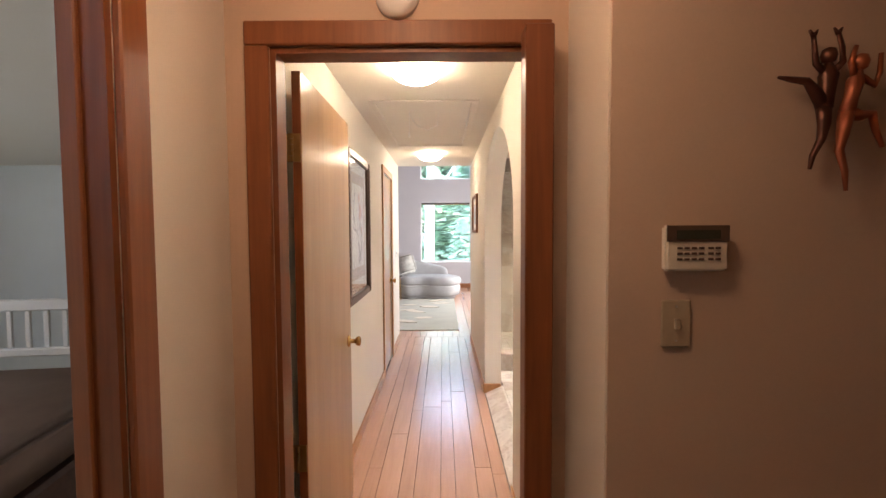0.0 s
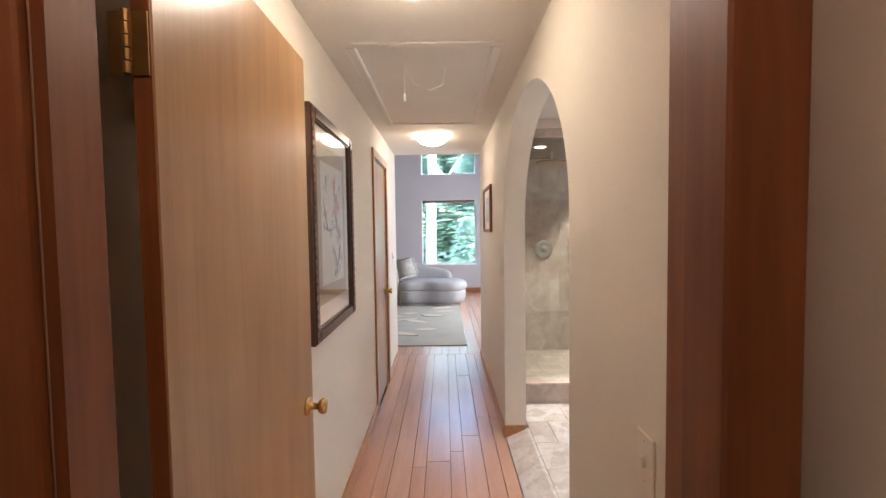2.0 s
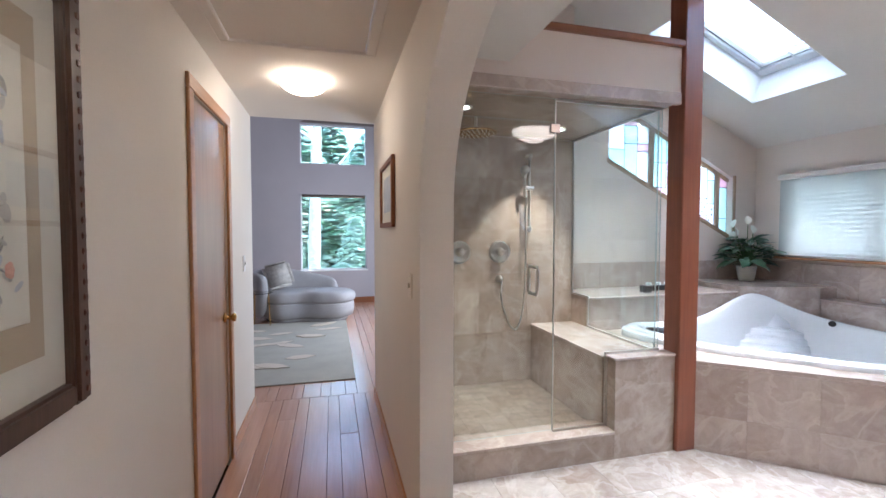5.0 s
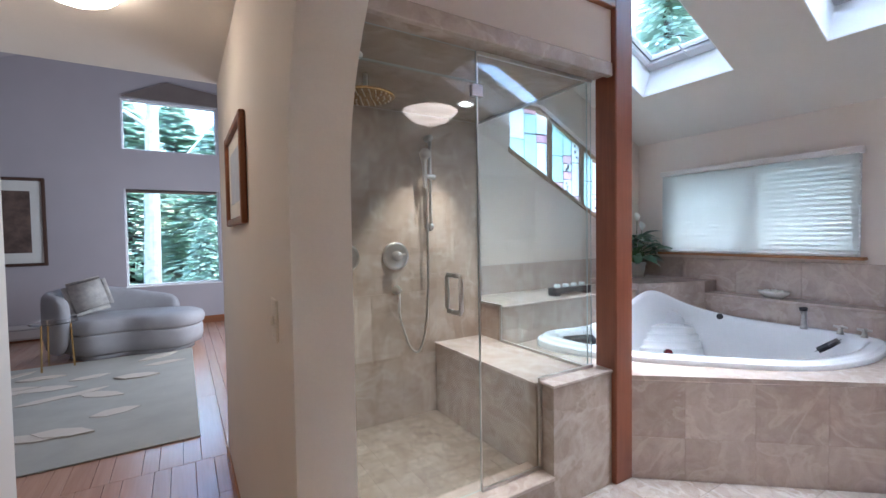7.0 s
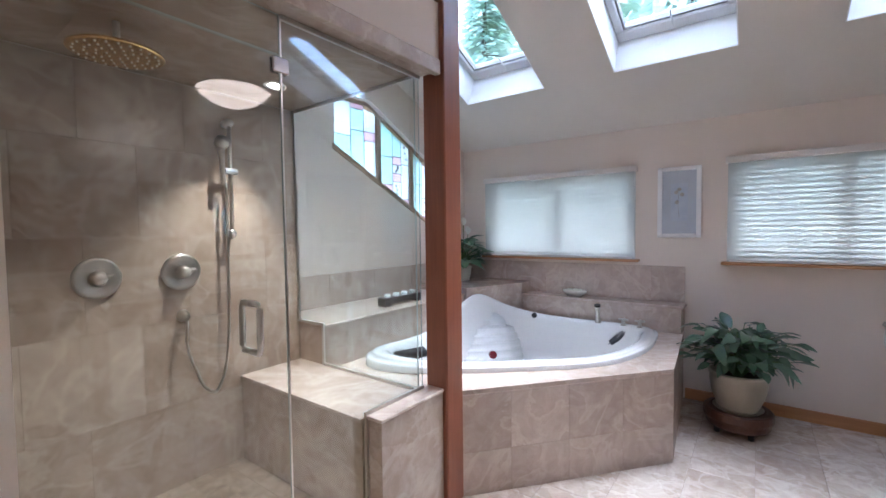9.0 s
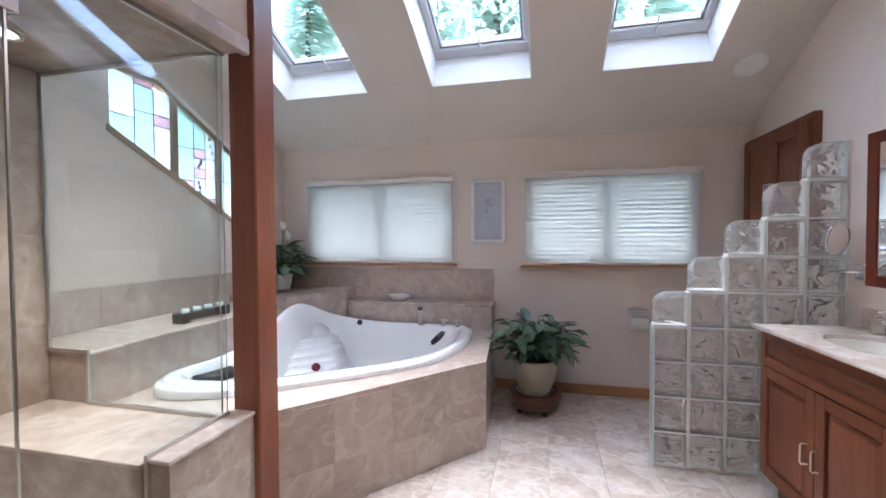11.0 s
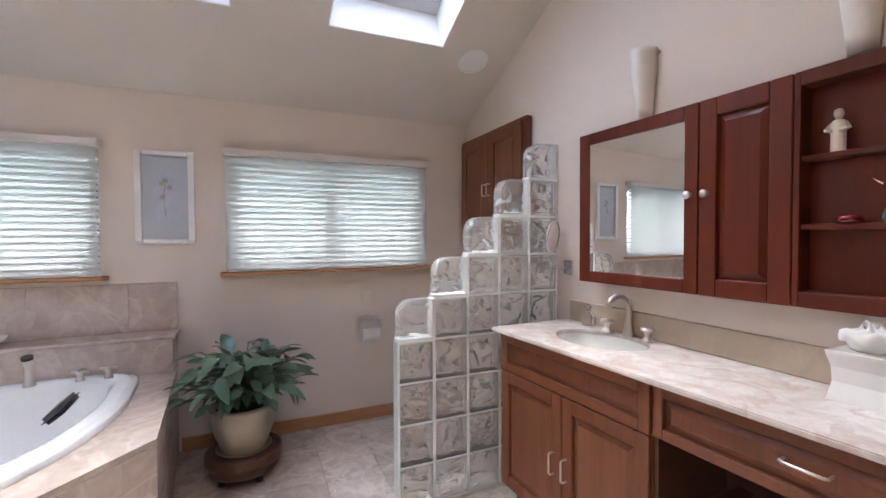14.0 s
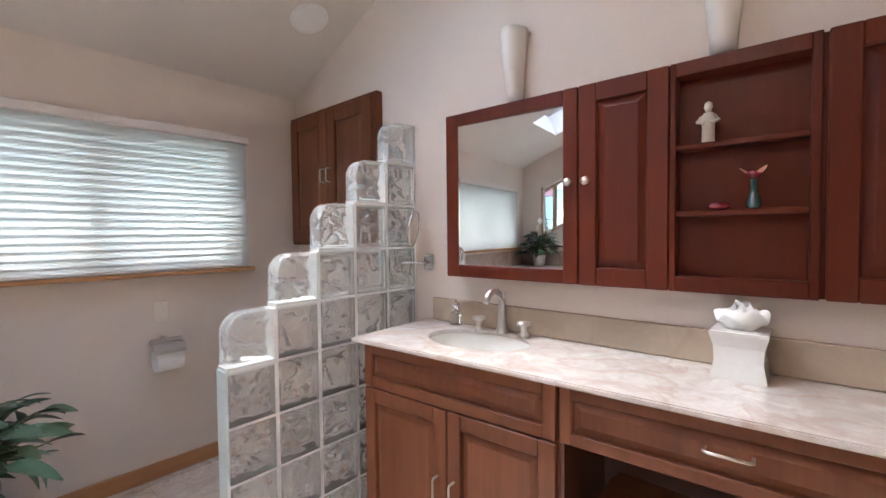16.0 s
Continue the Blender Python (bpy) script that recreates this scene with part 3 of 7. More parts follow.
bm2 = bmesh.new()
av = [[bm2.verts.new((x, y, zz)) for x in (HR, HRB) for zz in (z, 2.6)] for y, z in arch]
for a, c in zip(av, av[1:]):
    bm2.faces.new((a[0], a[1], c[1], c[0]))
    bm2.faces.new((a[2], c[2], c[3], a[3]))
    bm2.faces.new((a[0], c[0], c[2], a[2]))
    bm2.faces.new((a[1], a[3], c[3], c[1]))
for a in (av[0], av[-1]):
    w = [bm2.verts.new((v.co.x, v.co.y, AS)) for v in (a[0], a[2])]
join(bm, bm2)
structure("wall_arch", bm, "wall_cream")
structure("wall_arch_upper", box(HR, HRB, VY - 0.1, 6.22, 2.6, 4.0), "wall_bath")
# left hall wall with a door opening
D2A, D2B = 4.735, 5.385
bm = box(HL - 0.12, HL, HALL_Y0, D2A, -0.03, 2.6)
box(HL - 0.12, HL, D2B, 6.22, -0.03, 2.6, 0, bm)
box(HL - 0.12, HL, D2A, D2B, 2.035, 2.6, 0, bm)
structure("wall_hall_left", bm, "wall_cream")
structure("wall_closet", box(HL - 0.6, HL - 0.12, 4.6, 5.5, -0.03, 2.3), "wall_cream")
# wall with the hall door
DX0, DX1, DZ, FX0 = 0.442, 1.255, 2.045, 0.2
bm = box(FX0, DX0, DOORWALL, HALL_Y0, -0.03, 2.6)
box(DX1, 1.4, DOORWALL, HALL_Y0, -0.03, 2.6, 0, bm)
box(DX0, DX1, DOORWALL, HALL_Y0, DZ, 2.6, 0, bm)
structure("wall_door", bm, "wall_foyer")
structure("wall_keypad", box(1.39, 4.0, 1.56, VY - 0.1, -0.03, 2.6), "wall_foyer")
# cream and not tan: the light on this return is put into its paint
structure("wall_return", box(1.385, 1.50, 1.565, 1.949, -0.03, 2.6), "wall_cream")
structure("wall_foyer_right", box(3.8, 3.9, -1.6, 1.56, -0.03, 2.6), "wall_foyer")
structure("wall_foyer_back", box(-1.8, 4.0, -1.7, -1.6, -0.03, 2.6), "wall_foyer")
FX = 0.30
B0, B1 = 0.55, 1.43
bm = box(FX - 0.10, FX, B1, DOORWALL, -0.03, 2.6)
box(FX - 0.10, FX, -1.6, B0, -0.03, 2.6, 0, bm)
box(FX - 0.10, FX, B0, B1, 2.045, 2.6, 0, bm)
# paint lighter than the tan walls, partly standing in for light on this side
structure("wall_foyer_left", bm, "wall_cream")
structure("wall_side_room_far", box(-3.6, FX - 0.10, 4.4, 4.5, -0.03, 3.0), "wall_grey")
structure("wall_side_room_end", box(-3.7, -3.6, -1.6, 4.5, -0.03, 3.0), "wall_grey")
structure("wall_side_room_near", box(-3.6, -1.8, -1.7, -1.6, -0.03, 3.0), "wall_grey")
structure("wall_side_room_right", box(0.1, 0.199, HALL_Y0, 4.4, -0.03, 3.0), "wall_grey")
structure("floor_side_room", box(-3.6, 0.17, -1.6, 4.4, -0.10, -0.02), "sheet")
structure("ceiling_side_room", prism([(-1.7, 2.8), (4.5, 2.05), (4.5, 2.2), (-1.7, 2.95)], 0, -3.6, 0.17), "ceil")
structure("ceiling_foyer", box(FX, 4.0, -1.7, DOORWALL, 2.45, 2.55), "ceil")

# hall ceiling and the attic hatch
HX0, HX1, HY0, HY1 = 0.545, 1.18, 3.37, 4.80
bm = box(HL, HX0, HALL_Y0, HALL_Y1, HALL_H, HALL_H + 0.1)
box(HX1, HR, HALL_Y0, HALL_Y1, HALL_H, HALL_H + 0.1, 0, bm)
box(HX0, HX1, HALL_Y0, HY0, HALL_H, HALL_H + 0.1, 0, bm)
box(HX0, HX1, HY1, HALL_Y1, HALL_H, HALL_H + 0.1, 0, bm)
structure("ceiling_hall", bm, "ceil")

# far room
structure("wall_far_room_near", box(BX0, HL - 0.12, 6.10, 6.22, -0.03, 4.6), "wall_lav")
structure("wall_far_room_near_right", box(HRB, BX1, 6.12, 6.22, -0.03, 4.6), "wall_lav")
structure("wall_far_room_over_hall", box(HL - 0.12, HRB, 6.12, 6.22, HALL_H + 0.1, 4.6), "wall_lav")
structure("wall_far_room_left", box(BX0 - 0.1, BX0, 6.1, BYW + 0.15, -0.03, 4.6), "wall_lav")
structure("wall_far_room_right", box(BX1, BX1 + 0.1, 6.1, BYW + 0.15, -0.03, 4.6), "wall_lav")
LX0, LX1, LZ0, LZ1, UZ0, UZ1 = 0.43, 1.68, 0.66, 2.13, 2.72, 3.47
bm = box(BX0, LX0, BYW, BYW + 0.15, -0.03, 4.6)
box(LX1, BX1, BYW, BYW + 0.15, -0.03, 4.6, 0, bm)
box(LX0, LX1, BYW, BYW + 0.15, -0.03, LZ0, 0, bm)
box(LX0, LX1, BYW, BYW + 0.15, LZ1, UZ0, 0, bm)
box(LX0, LX1, BYW, BYW + 0.15, UZ1, 4.6, 0, bm)
structure("wall_far", bm, "wall_lav")
structure("ceiling_far_room", prism([(BX0, 2.9), (0.6, 4.35), (BX1, 3.5), (BX1, 3.7), (0.6, 4.55), (BX0, 3.1)], 1, 6.22, BYW), "wall_lav")
# thin dark sheet on the wall that stands for a ceiling plane in shadow
structure("beam_soffit", prism([(0.44, 3.49), (1.02, 3.78), (2.4, 3.6), (2.4, 3.49)], 1, BYW - 0.03, BYW - 0.004), "soffit_shade")

# bathroom walls
W1A, W1B, W2A, W2B, WZ0, WZ1 = 4.33, 5.735, 2.335, 3.655, 1.17, 1.925
bm = box(WX, WX + 0.16, VY - 0.1, W2A, -0.05, RZ + 0.1)
box(WX, WX + 0.16, W2B, W1A, -0.05, RZ + 0.1, 0, bm)
box(WX, WX + 0.16, W1B, BY + 0.14, -0.05, RZ + 0.1, 0, bm)
box(WX, WX + 0.16, W2A, W2B, -0.05, WZ0, 0, bm)
box(WX, WX + 0.16, W2A, W2B, WZ1, RZ + 0.1, 0, bm)
box(WX, WX + 0.16, W1A, W1B, -0.05, WZ0, 0, bm)
box(WX, WX + 0.16, W1A, W1B, WZ1, RZ + 0.1, 0, bm)
structure("wall_windows", bm, "wall_bath")
structure("wall_vanity", prism([(HRB, -0.05), (WX, -0.05), (WX, roof(WX)), (HRB, roof(HRB))], 1, VY - 0.1, VY), "wall_bath")
SX0, SX1 = 3.50, 4.95


def sb(x):
    return 2.085 - 0.506 * (x - 3.49)


def st(x):
    return min(sb(x) + 0.60, 2.49)


bm = prism([(2.95, -0.05), (SX0, -0.05), (SX0, roof(SX0)), (2.95, roof(2.95))], 1, BY, BY + 0.14)
prism([(SX1, -0.05), (WX, -0.05), (WX, roof(WX)), (SX1, roof(SX1))], 1, BY, BY + 0.14, bm)
prism([(SX0, -0.05), (SX1, -0.05), (SX1, sb(SX1)), (SX0, sb(SX0))], 1, BY, BY + 0.14, bm)
prism([(SX0, st(SX0)), (3.88, st(3.88)), (SX1, st(SX1)), (SX1, roof(SX1)), (SX0, roof(SX0))], 1, BY, BY + 0.14, bm)
structure("wall_tub", bm, "wall_bath")
structure("wall_shower_back", prism([(HRB, -0.05), (2.95, -0.05), (2.95, roof(2.95)), (HRB, roof(HRB))], 1, SY, BY + 0.14), "wall_bath")

# sloped ceiling with three skylight wells, drawn in the roof's own plane
RM = Matrix(((-math.cos(RA), 0, math.sin(RA), WX), (0, 1, 0, 0), (math.sin(RA), 0, math.cos(RA), RZ), (0, 0, 0, 1)))
U0, U1, UEND = 0.70, 1.90, 4.25
SKY = [(4.85, 5.57), (3.595, 4.33), (2.437, 3.12)]
ROOFT = 0.30
bm = box(0, U0, VY - 0.1, BY + 0.14, 0, ROOFT)
box(U1, UEND, VY - 0.1, BY + 0.14, 0, ROOFT, 0, bm)
edges = [VY - 0.1] + [v for a in sorted(SKY) for v in a] + [BY + 0.14]
for a, b in zip(edges[::2], edges[1::2]):
    box(U0, U1, a, b, 0, ROOFT, 0, bm)
bm.transform(RM)
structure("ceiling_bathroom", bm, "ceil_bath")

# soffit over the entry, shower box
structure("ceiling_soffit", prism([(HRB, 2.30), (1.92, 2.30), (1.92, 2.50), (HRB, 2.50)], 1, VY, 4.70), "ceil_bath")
SZ = 2.16
structure("ceiling_shower", box(HRB, 2.985, 4.72, SY, SZ, SZ + 0.10), "tile_sh")
bm = box(HRB, 3.02, 4.70, 4.80, 2.225, 2.49)
box(2.93, 3.02, 4.80, SY, 2.225, 2.49, 0, bm)
box(HRB, 2.93, 4.80, SY, 2.40, 2.49, 0, bm)
structure("wall_shower_fascia", bm, "wall_bath")
bm = box(1.92, 3.035, 4.675, 4.83, 2.49, 2.53, 0.006)
box(2.90, 3.035, 4.83, SY, 2.49, 2.53, 0.006, bm)
structure("trim_shower_cap", bm, "trim_h")
bm = box(HRB, 3.015, 4.685, 4.719, SZ - 0.003, 2.225, 0.004)
structure("trim_shower_header", bm, "tile_sh")

# ---- exterior ----
structure("ground", box(-150, 150, -150, 150, -2.5, -2.0), "ground")


def casing(name, x0, x1, z0, z1, y, w=0.07, t=0.018, axis="y", material="trim", side=1):
    """Three-sided casing on a wall face; axis y: the wall faces +/-y, axis x: it faces +/-x."""
    def b(a0, a1, c0, c1):
        lo, hi = sorted((y, y + side * t))
        return box(a0, a1, lo, hi, c0, c1, 0.004) if axis == "y" else box(lo, hi, a0, a1, c0, c1, 0.004)
    structure(name, b(x0 - w, x0, z0, z1), material)
    structure(name, b(x1, x1 + w, z0, z1), material)
    structure(name, b(x0 - w, x1 + w, z1, z1 + w), material)


casing("trim_hall_door", DX0, DX1, 0.0, DZ, DOORWALL, 0.075, 0.02, "y", "trim", -1)
JY0, JY1 = DOORWALL, HALL_Y0 + 0.03
structure("jamb_hall_door", box(DX0, DX0 + 0.018, JY0, JY1, 0, DZ), "trim")
structure("jamb_hall_door", box(DX1 - 0.004, DX1, JY0, HALL_Y0, 0, DZ), "trim")
structure("jamb_hall_door", box(DX0 + 0.018, DX1 - 0.004, JY0, JY1, DZ - 0.018, DZ), "trim")
casing("trim_side_door", B0, B1, 0.0, 2.045, FX, 0.085, 0.02, "x", "trim", 1)
structure("trim_hall_door_stop", box(1.232, DX1 + 0.062, 1.80, DOORWALL - 0.0205, 0, DZ + 0.026, 0.004), "trim")
structure("jamb_side_door", box(FX - 0.10, FX, B1 - 0.018, B1, 0, 2.045), "trim")
structure("jamb_side_door_stop", box(FX - 0.09, FX - 0.05, B1 - 0.032, B1 - 0.018, 0, 2.03, 0.003), "trim")
casing("trim_closet_door", D2A, D2B, 0.0, 2.035, HL, 0.065, 0.016, "x", "base", 1)

# baseboards
BB = 0.085
structure("baseboard_hall_left", box(HL, HL + 0.013, 2.1, D2A - 0.067, 0, BB, 0.003), "base")
structure("baseboard_hall_left_end", box(HL, HL + 0.013, D2B + 0.067, HALL_Y1, 0, BB, 0.003), "base")
structure("baseboard_hall_right", box(HR - 0.013, HR, 4.295, HALL_Y1, 0, BB, 0.003), "base")
structure("baseboard_hall_right_near", box(HR - 0.013, HR, 2.1, 2.765, 0, BB, 0.003), "base")
structure("baseboard_arch", box(HR - 0.013, HRB - 0.004, 4.278, 4.295, 0, BB, 0.003), "base")
structure("baseboard_bath", box(WX - 0.015, WX, 2.0, 3.935, BF, BF + 0.085, 0.003), "base")
structure("baseboard_far", box(BX0, BX1, BYW - 0.016, BYW, 0, 0.11, 0.003), "trim_h")


# ---- openings ----
def window(name, label, x0, x1, z0, z1, y, axis="y", mull=None, fw=0.05, inset=0.05, material="white"):
    w = structure(name, box(0, 0.001, 0, 0.001, 0, 0.001), material)
    w["label"] = label
    me = w.data
    bm = bmesh.new()

    def b(a0, a1, c0, c1, d0, d1, bm=None):
        return box(a0, a1, d0, d1, c0, c1, 0.003, bm) if axis == "y" else box(d0, d1, a0, a1, c0, c1, 0.003, bm)
    b(x0, x0 + fw, z0, z1, y + inset, y + inset + 0.05, bm)
    b(x1 - fw, x1, z0, z1, y + inset, y + inset + 0.05, bm)
    b(x0 + fw, x1 - fw, z0, z0 + fw, y + inset, y + inset + 0.05, bm)
    b(x0 + fw, x1 - fw, z1 - fw, z1, y + inset, y + inset + 0.05, bm)
    if mull:
        b(mull - fw * 0.7, mull + fw * 0.7, z0 + fw, z1 - fw, y + inset, y + inset + 0.05, bm)
    bm.to_mesh(me)
    bm.free()
    spans = [(x0 + fw, x1 - fw)] if not mull else [(x0 + fw, mull - fw * 0.7), (mull + fw * 0.7, x1 - fw)]
    for a, c in spans:
        p = part("pane", b(a, c, z0 + fw, z1 - fw, y + inset + 0.02, y + inset + 0.026), M["tinted2"], w)
        p.visible_shadow = False
    return w


window("window_1", "lower picture window with a white frame, trees outside", LX0, LX1, LZ0, LZ1, BYW, fw=0.02, inset=0.08)
window("window_2", "upper clerestory window with a white frame", LX0, LX1, UZ0, UZ1, BYW, fw=0.02, inset=0.08)
window("window_3", "wood-framed slider window behind sheer blinds above the tub", W1A, W1B, WZ0, WZ1, WX, "x", 5.03, 0.05, 0.06, "base")
window("window_4", "wood-framed slider window behind sheer blinds", W2A, W2B, WZ0, WZ1, WX, "x", 3.0, 0.05, 0.06, "base")
structure("window_sill_1", box(WX - 0.075, WX + 0.06, W1A - 0.05, W1B + 0.05, WZ0 - 0.022, WZ0, 0.005), "base")
structure("window_sill_2", box(WX - 0.075, WX + 0.06, W2A - 0.05, W2B + 0.05, WZ0 - 0.022, WZ0, 0.005), "base")
structure("window_sill_far", box(LX0 - 0.02, LX1 + 0.02, BYW - 0.02, BYW + 0.078, LZ0 - 0.022, LZ0, 0.004), "white")
shade = thing("roller_shade", "dark grey roller shade wound up at the head of the window", "window shade", "", ((LX0 + LX1) / 2, BYW + 0.04, LZ1 - 0.03))
part("roll", rod((-0.60, 0, 0), (0.60, 0, 0), 0.026, 16), M["clampm"], shade)
for a in (-1, 1):
    part("bracket", box(a * 0.612 - 0.008, a * 0.612 + 0.008, -0.02, 0.02, -0.025, 0.029, 0.002), M["white"], shade)


def skylight(n, y0, y1):
    sk = structure("skylight_%d" % n, bmesh.new(), "white", "open-well skylight with a pale aluminium sash, trees above")
    bm = bmesh.new()
    w, e = 0.06, 0.10
    z0, z1 = ROOFT - 0.05, ROOFT + 0.05
    box(U0 + 0.007, U0 + e, y0 + 0.007, y1 - 0.007, z0, z1, 0.008, bm)
    box(U1 - e, U1 - 0.007, y0 + 0.007, y1 - 0.007, z0, z1, 0.008, bm)
    box(U0 + e, U1 - e, y0 + 0.007, y0 + w, z0, z1, 0.008, bm)
    box(U0 + e, U1 - e, y1 - w, y1 - 0.007, z0, z1, 0.008, bm)
    bm.transform(RM)
    part("sash", bm, M["sash"], sk, "grey aluminium sash")
    g = 0.014
    bm = box(U0 + e, U0 + e + g, y0 + w, y1 - w, z0 + 0.02, z0 + 0.06)
    box(U1 - e - g, U1 - e, y0 + w, y1 - w, z0 + 0.02, z0 + 0.06, 0, bm)
    box(U0 + e + g, U1 - e - g, y0 + w, y0 + w + g, z0 + 0.02, z0 + 0.06, 0, bm)
    box(U0 + e + g, U1 - e - g, y1 - w - g, y1 - w, z0 + 0.02, z0 + 0.06, 0, bm)
    bm.transform(RM)
    part("gasket", bm, M["gasket"], sk, "dark glazing gasket")
    bm = box(U0 - 0.02, U0 + 0.006, y0 - 0.03, y1 + 0.03, ROOFT + 0.001, ROOFT + 0.055)
    box(U1 - 0.006, U1 + 0.02, y0 - 0.03, y1 + 0.03, ROOFT + 0.001, ROOFT + 0.055, 0, bm)
    box(U0 + 0.006, U1 - 0.006, y0 - 0.03, y0 + 0.006, ROOFT + 0.001, ROOFT + 0.055, 0, bm)
    box(U0 + 0.006, U1 - 0.006, y1 - 0.006, y1 + 0.03, ROOFT + 0.001, ROOFT + 0.055, 0, bm)
    bm.transform(RM)
    part("kerb", bm, M["sash"], sk)
    bm = box(U0 + e + 0.001, U1 - e - 0.001, y0 + w + 0.001, y1 - w - 0.001, ROOFT + 0.03, ROOFT + 0.036)
    bm.transform(RM)
    p = part("pane", bm, M["tinted"], sk, "faintly tinted pane")
    p.visible_shadow = False
    bm = rod(((U0 + e + 0.10), (y0 + y1) / 2, z0 - 0.012), ((U0 + e - 0.05), (y0 + y1) / 2, z0 - 0.012), 0.006, 8)
    bm.transform(RM)
    part("latch", bm, M["sash"], sk)
    bm = bmesh.new()
    t = 0.006
    box(U0, U0 + t, y0, y1, 0.002, ROOFT, 0, bm)
    box(U1 - t, U1, y0, y1, 0.002, ROOFT, 0, bm)
    box(U0 + t, U1 - t, y0, y0 + t, 0.002, ROOFT, 0, bm)
    box(U0 + t, U1 - t, y1 - t, y1, 0.002, ROOFT, 0, bm)
    bm.transform(RM)
    part("well_lining", bm, M["lining"], sk)


for n, (a, b) in enumerate(SKY):
    skylight(n + 1, a, b)


def blind(label, y0, y1):
    t = thing("window_blind", label, "window blind", "blinds over the bathroom windows", (WX - 0.03, (y0 + y1) / 2, WZ1))
    w = (y1 - y0) / 2
    part("valance", box(-0.045, 0.03, -w - 0.03, w + 0.03, -0.024, 0.024, 0.006), M["valance"], t, "pale beige fabric-covered valance")
    n, h = 19, WZ1 - 0.035 - WZ0
    me = None
    for i in range(n):
        z = -0.025 - (h - 0.01) * (i + 0.5) / n
        if me is None:
            bm = bmesh.new()
            pr = [(-0.022, 0.006), (-0.008, 0.0015), (0.008, -0.0015), (0.022, -0.006)]
            va = [[bm.verts.new((x, yy, zz + dz)) for x, zz in pr] for yy in (-w - 0.012, w + 0.012) for dz in (0, 0.003)]
            A0, A1, B0_, B1_ = va
            for k in range(3):
                bm.faces.new((A0[k], A0[k + 1], B0_[k + 1], B0_[k]))
                bm.faces.new((A1[k], B1_[k], B1_[k + 1], A1[k + 1]))
            bm.faces.new((A0[0], B0_[0], B1_[0], A1[0]))
            bm.faces.new((A0[3], A1[3], B1_[3], B0_[3]))
            s = part("slat", bm, M["blind"], t)
            me = s.data
        else:
            s = new("slat", me)
            s.parent = t
        s.location = (0, 0, z)
    part("sheer_front", box(-0.0245, -0.0238, -w - 0.014, w + 0.014, -h - 0.045, -0.0205), M["sheer"], t, "sheer white facing")
    part("sheer_back", box(0.0238, 0.0245, -w - 0.014, w + 0.014, -h - 0.045, -0.0205), M["sheer_back"], t, "sheer white backing")
    part("bottom_rail", box(-0.026, 0.02, -w, w, -h - 0.034, -h - 0.02, 0.004), M["white"], t)


blind("white sheer horizontal blind, lowered and tilted open, over the tub window", W1A + 0.0, W1B)
blind("white sheer horizontal blind, lowered and tilted open, beside the framed print", W2A, W2B)


def door_leaf(name, label, x0, x1, y0, y1, z0, z1, material="birch", parent=None):
    return part(name, box(x0, x1, y0, y1, z0, z1, 0.002), M[material], parent, label)


def round_knob(parent, p, d, r=0.026, material="brass", label="round brass knob"):
    bm = lathe([(0.0, 0.0), (0.03, 0.0), (0.03, 0.006), (0.012, 0.010), (0.011, 0.035), (r * 0.8, 0.042), (r, 0.052), (r * 0.9, 0.062), (0.0, 0.066)], 20)
    bm.transform(Matrix.Translation(p) @ Vector(d).to_track_quat("Z", "Y").to_matrix().to_4x4())
    return part("knob", bm, M[material], parent, label, smooth=True)


def hinge(parent, x, y, z, face):
    bm = box(x - 0.032, x + 0.0, y - 0.003, y, z - 0.05, z + 0.05)
    box(x, x + 0.03, y - 0.003, y, z - 0.05, z + 0.05, 0, bm)
    for k in range(5):
        rod((x, y - 0.008, z - 0.05 + 0.02 * k + 0.001), (x, y - 0.008, z - 0.031 + 0.02 * k), 0.007, 10, bm)
    return part("hinge", bm, M["cloudy"], parent, "aged brass butt hinge")


# hall door, standing open against the left wall
dl = thing("door_1", "flush birch-veneer door, standing open into the hall", "door", "", (0.452, 2.06, 0.01))
dl["kind"] = "structure"
leaf = part("leaf", box(0, 0.033, 0, 0.752, 0, 2.02, 0.002), M["birch"], dl)
part("hinge_edge", box(0.0015, 0.0315, -0.003, -0.0005, 0.001, 2.019), M["trim"], dl, "dark-stained hinge edge")
round_knob(dl, (0.033, 0.69, 0.872), (1, 0, 0))
round_knob(dl, (0, 0.69, 0.872), (-1, 0, 0), 0.022)
for z in (0.62, 1.76):
    hinge(dl, 0.0, -0.004, z - 0.01 if z > 1 else z, 1)
# closet door, shut
d2 = thing("door_2", "closed flush birch closet door in a honey wood casing", "door", "", (HL - 0.03, D2A, 0.01))
d2["kind"] = "structure"
part("leaf", box(-0.01, 0.022, 0.004, D2B - D2A - 0.004, 0, 2.02, 0.002), M["birch"], d2)
round_knob(d2, (0.022, D2B - D2A - 0.065, 0.885), (1, 0, 0))
for z in (0.25, 1.80):
    part("hinge", rod((0.026, 0.004, z - 0.045), (0.026, 0.004, z + 0.045), 0.006), M["brass"], d2)

# attic hatch
hatch = thing("attic_hatch", "white-framed attic hatch panel with a hanging pull cord", "attic hatch", "", (0, 0, HALL_H))
part("panel", box(HX0 + 0.004, HX1 - 0.004, HY0 + 0.004, HY1 - 0.004, 0.003, 0.03), M["ceil"], hatch)
part("frame", box(HX0 - 0.045, HX1 + 0.05, HY0 - 0.05, HY0, -0.008, 0, 0.006), M["ceil"], hatch)
part("frame", box(HX0 - 0.045, HX0, HY0, HY1, -0.008, 0, 0.006), M["ceil"], hatch)
part("frame", box(HX1, HX1 + 0.05, HY0, HY1, -0.008, 0, 0.006), M["ceil"], hatch)
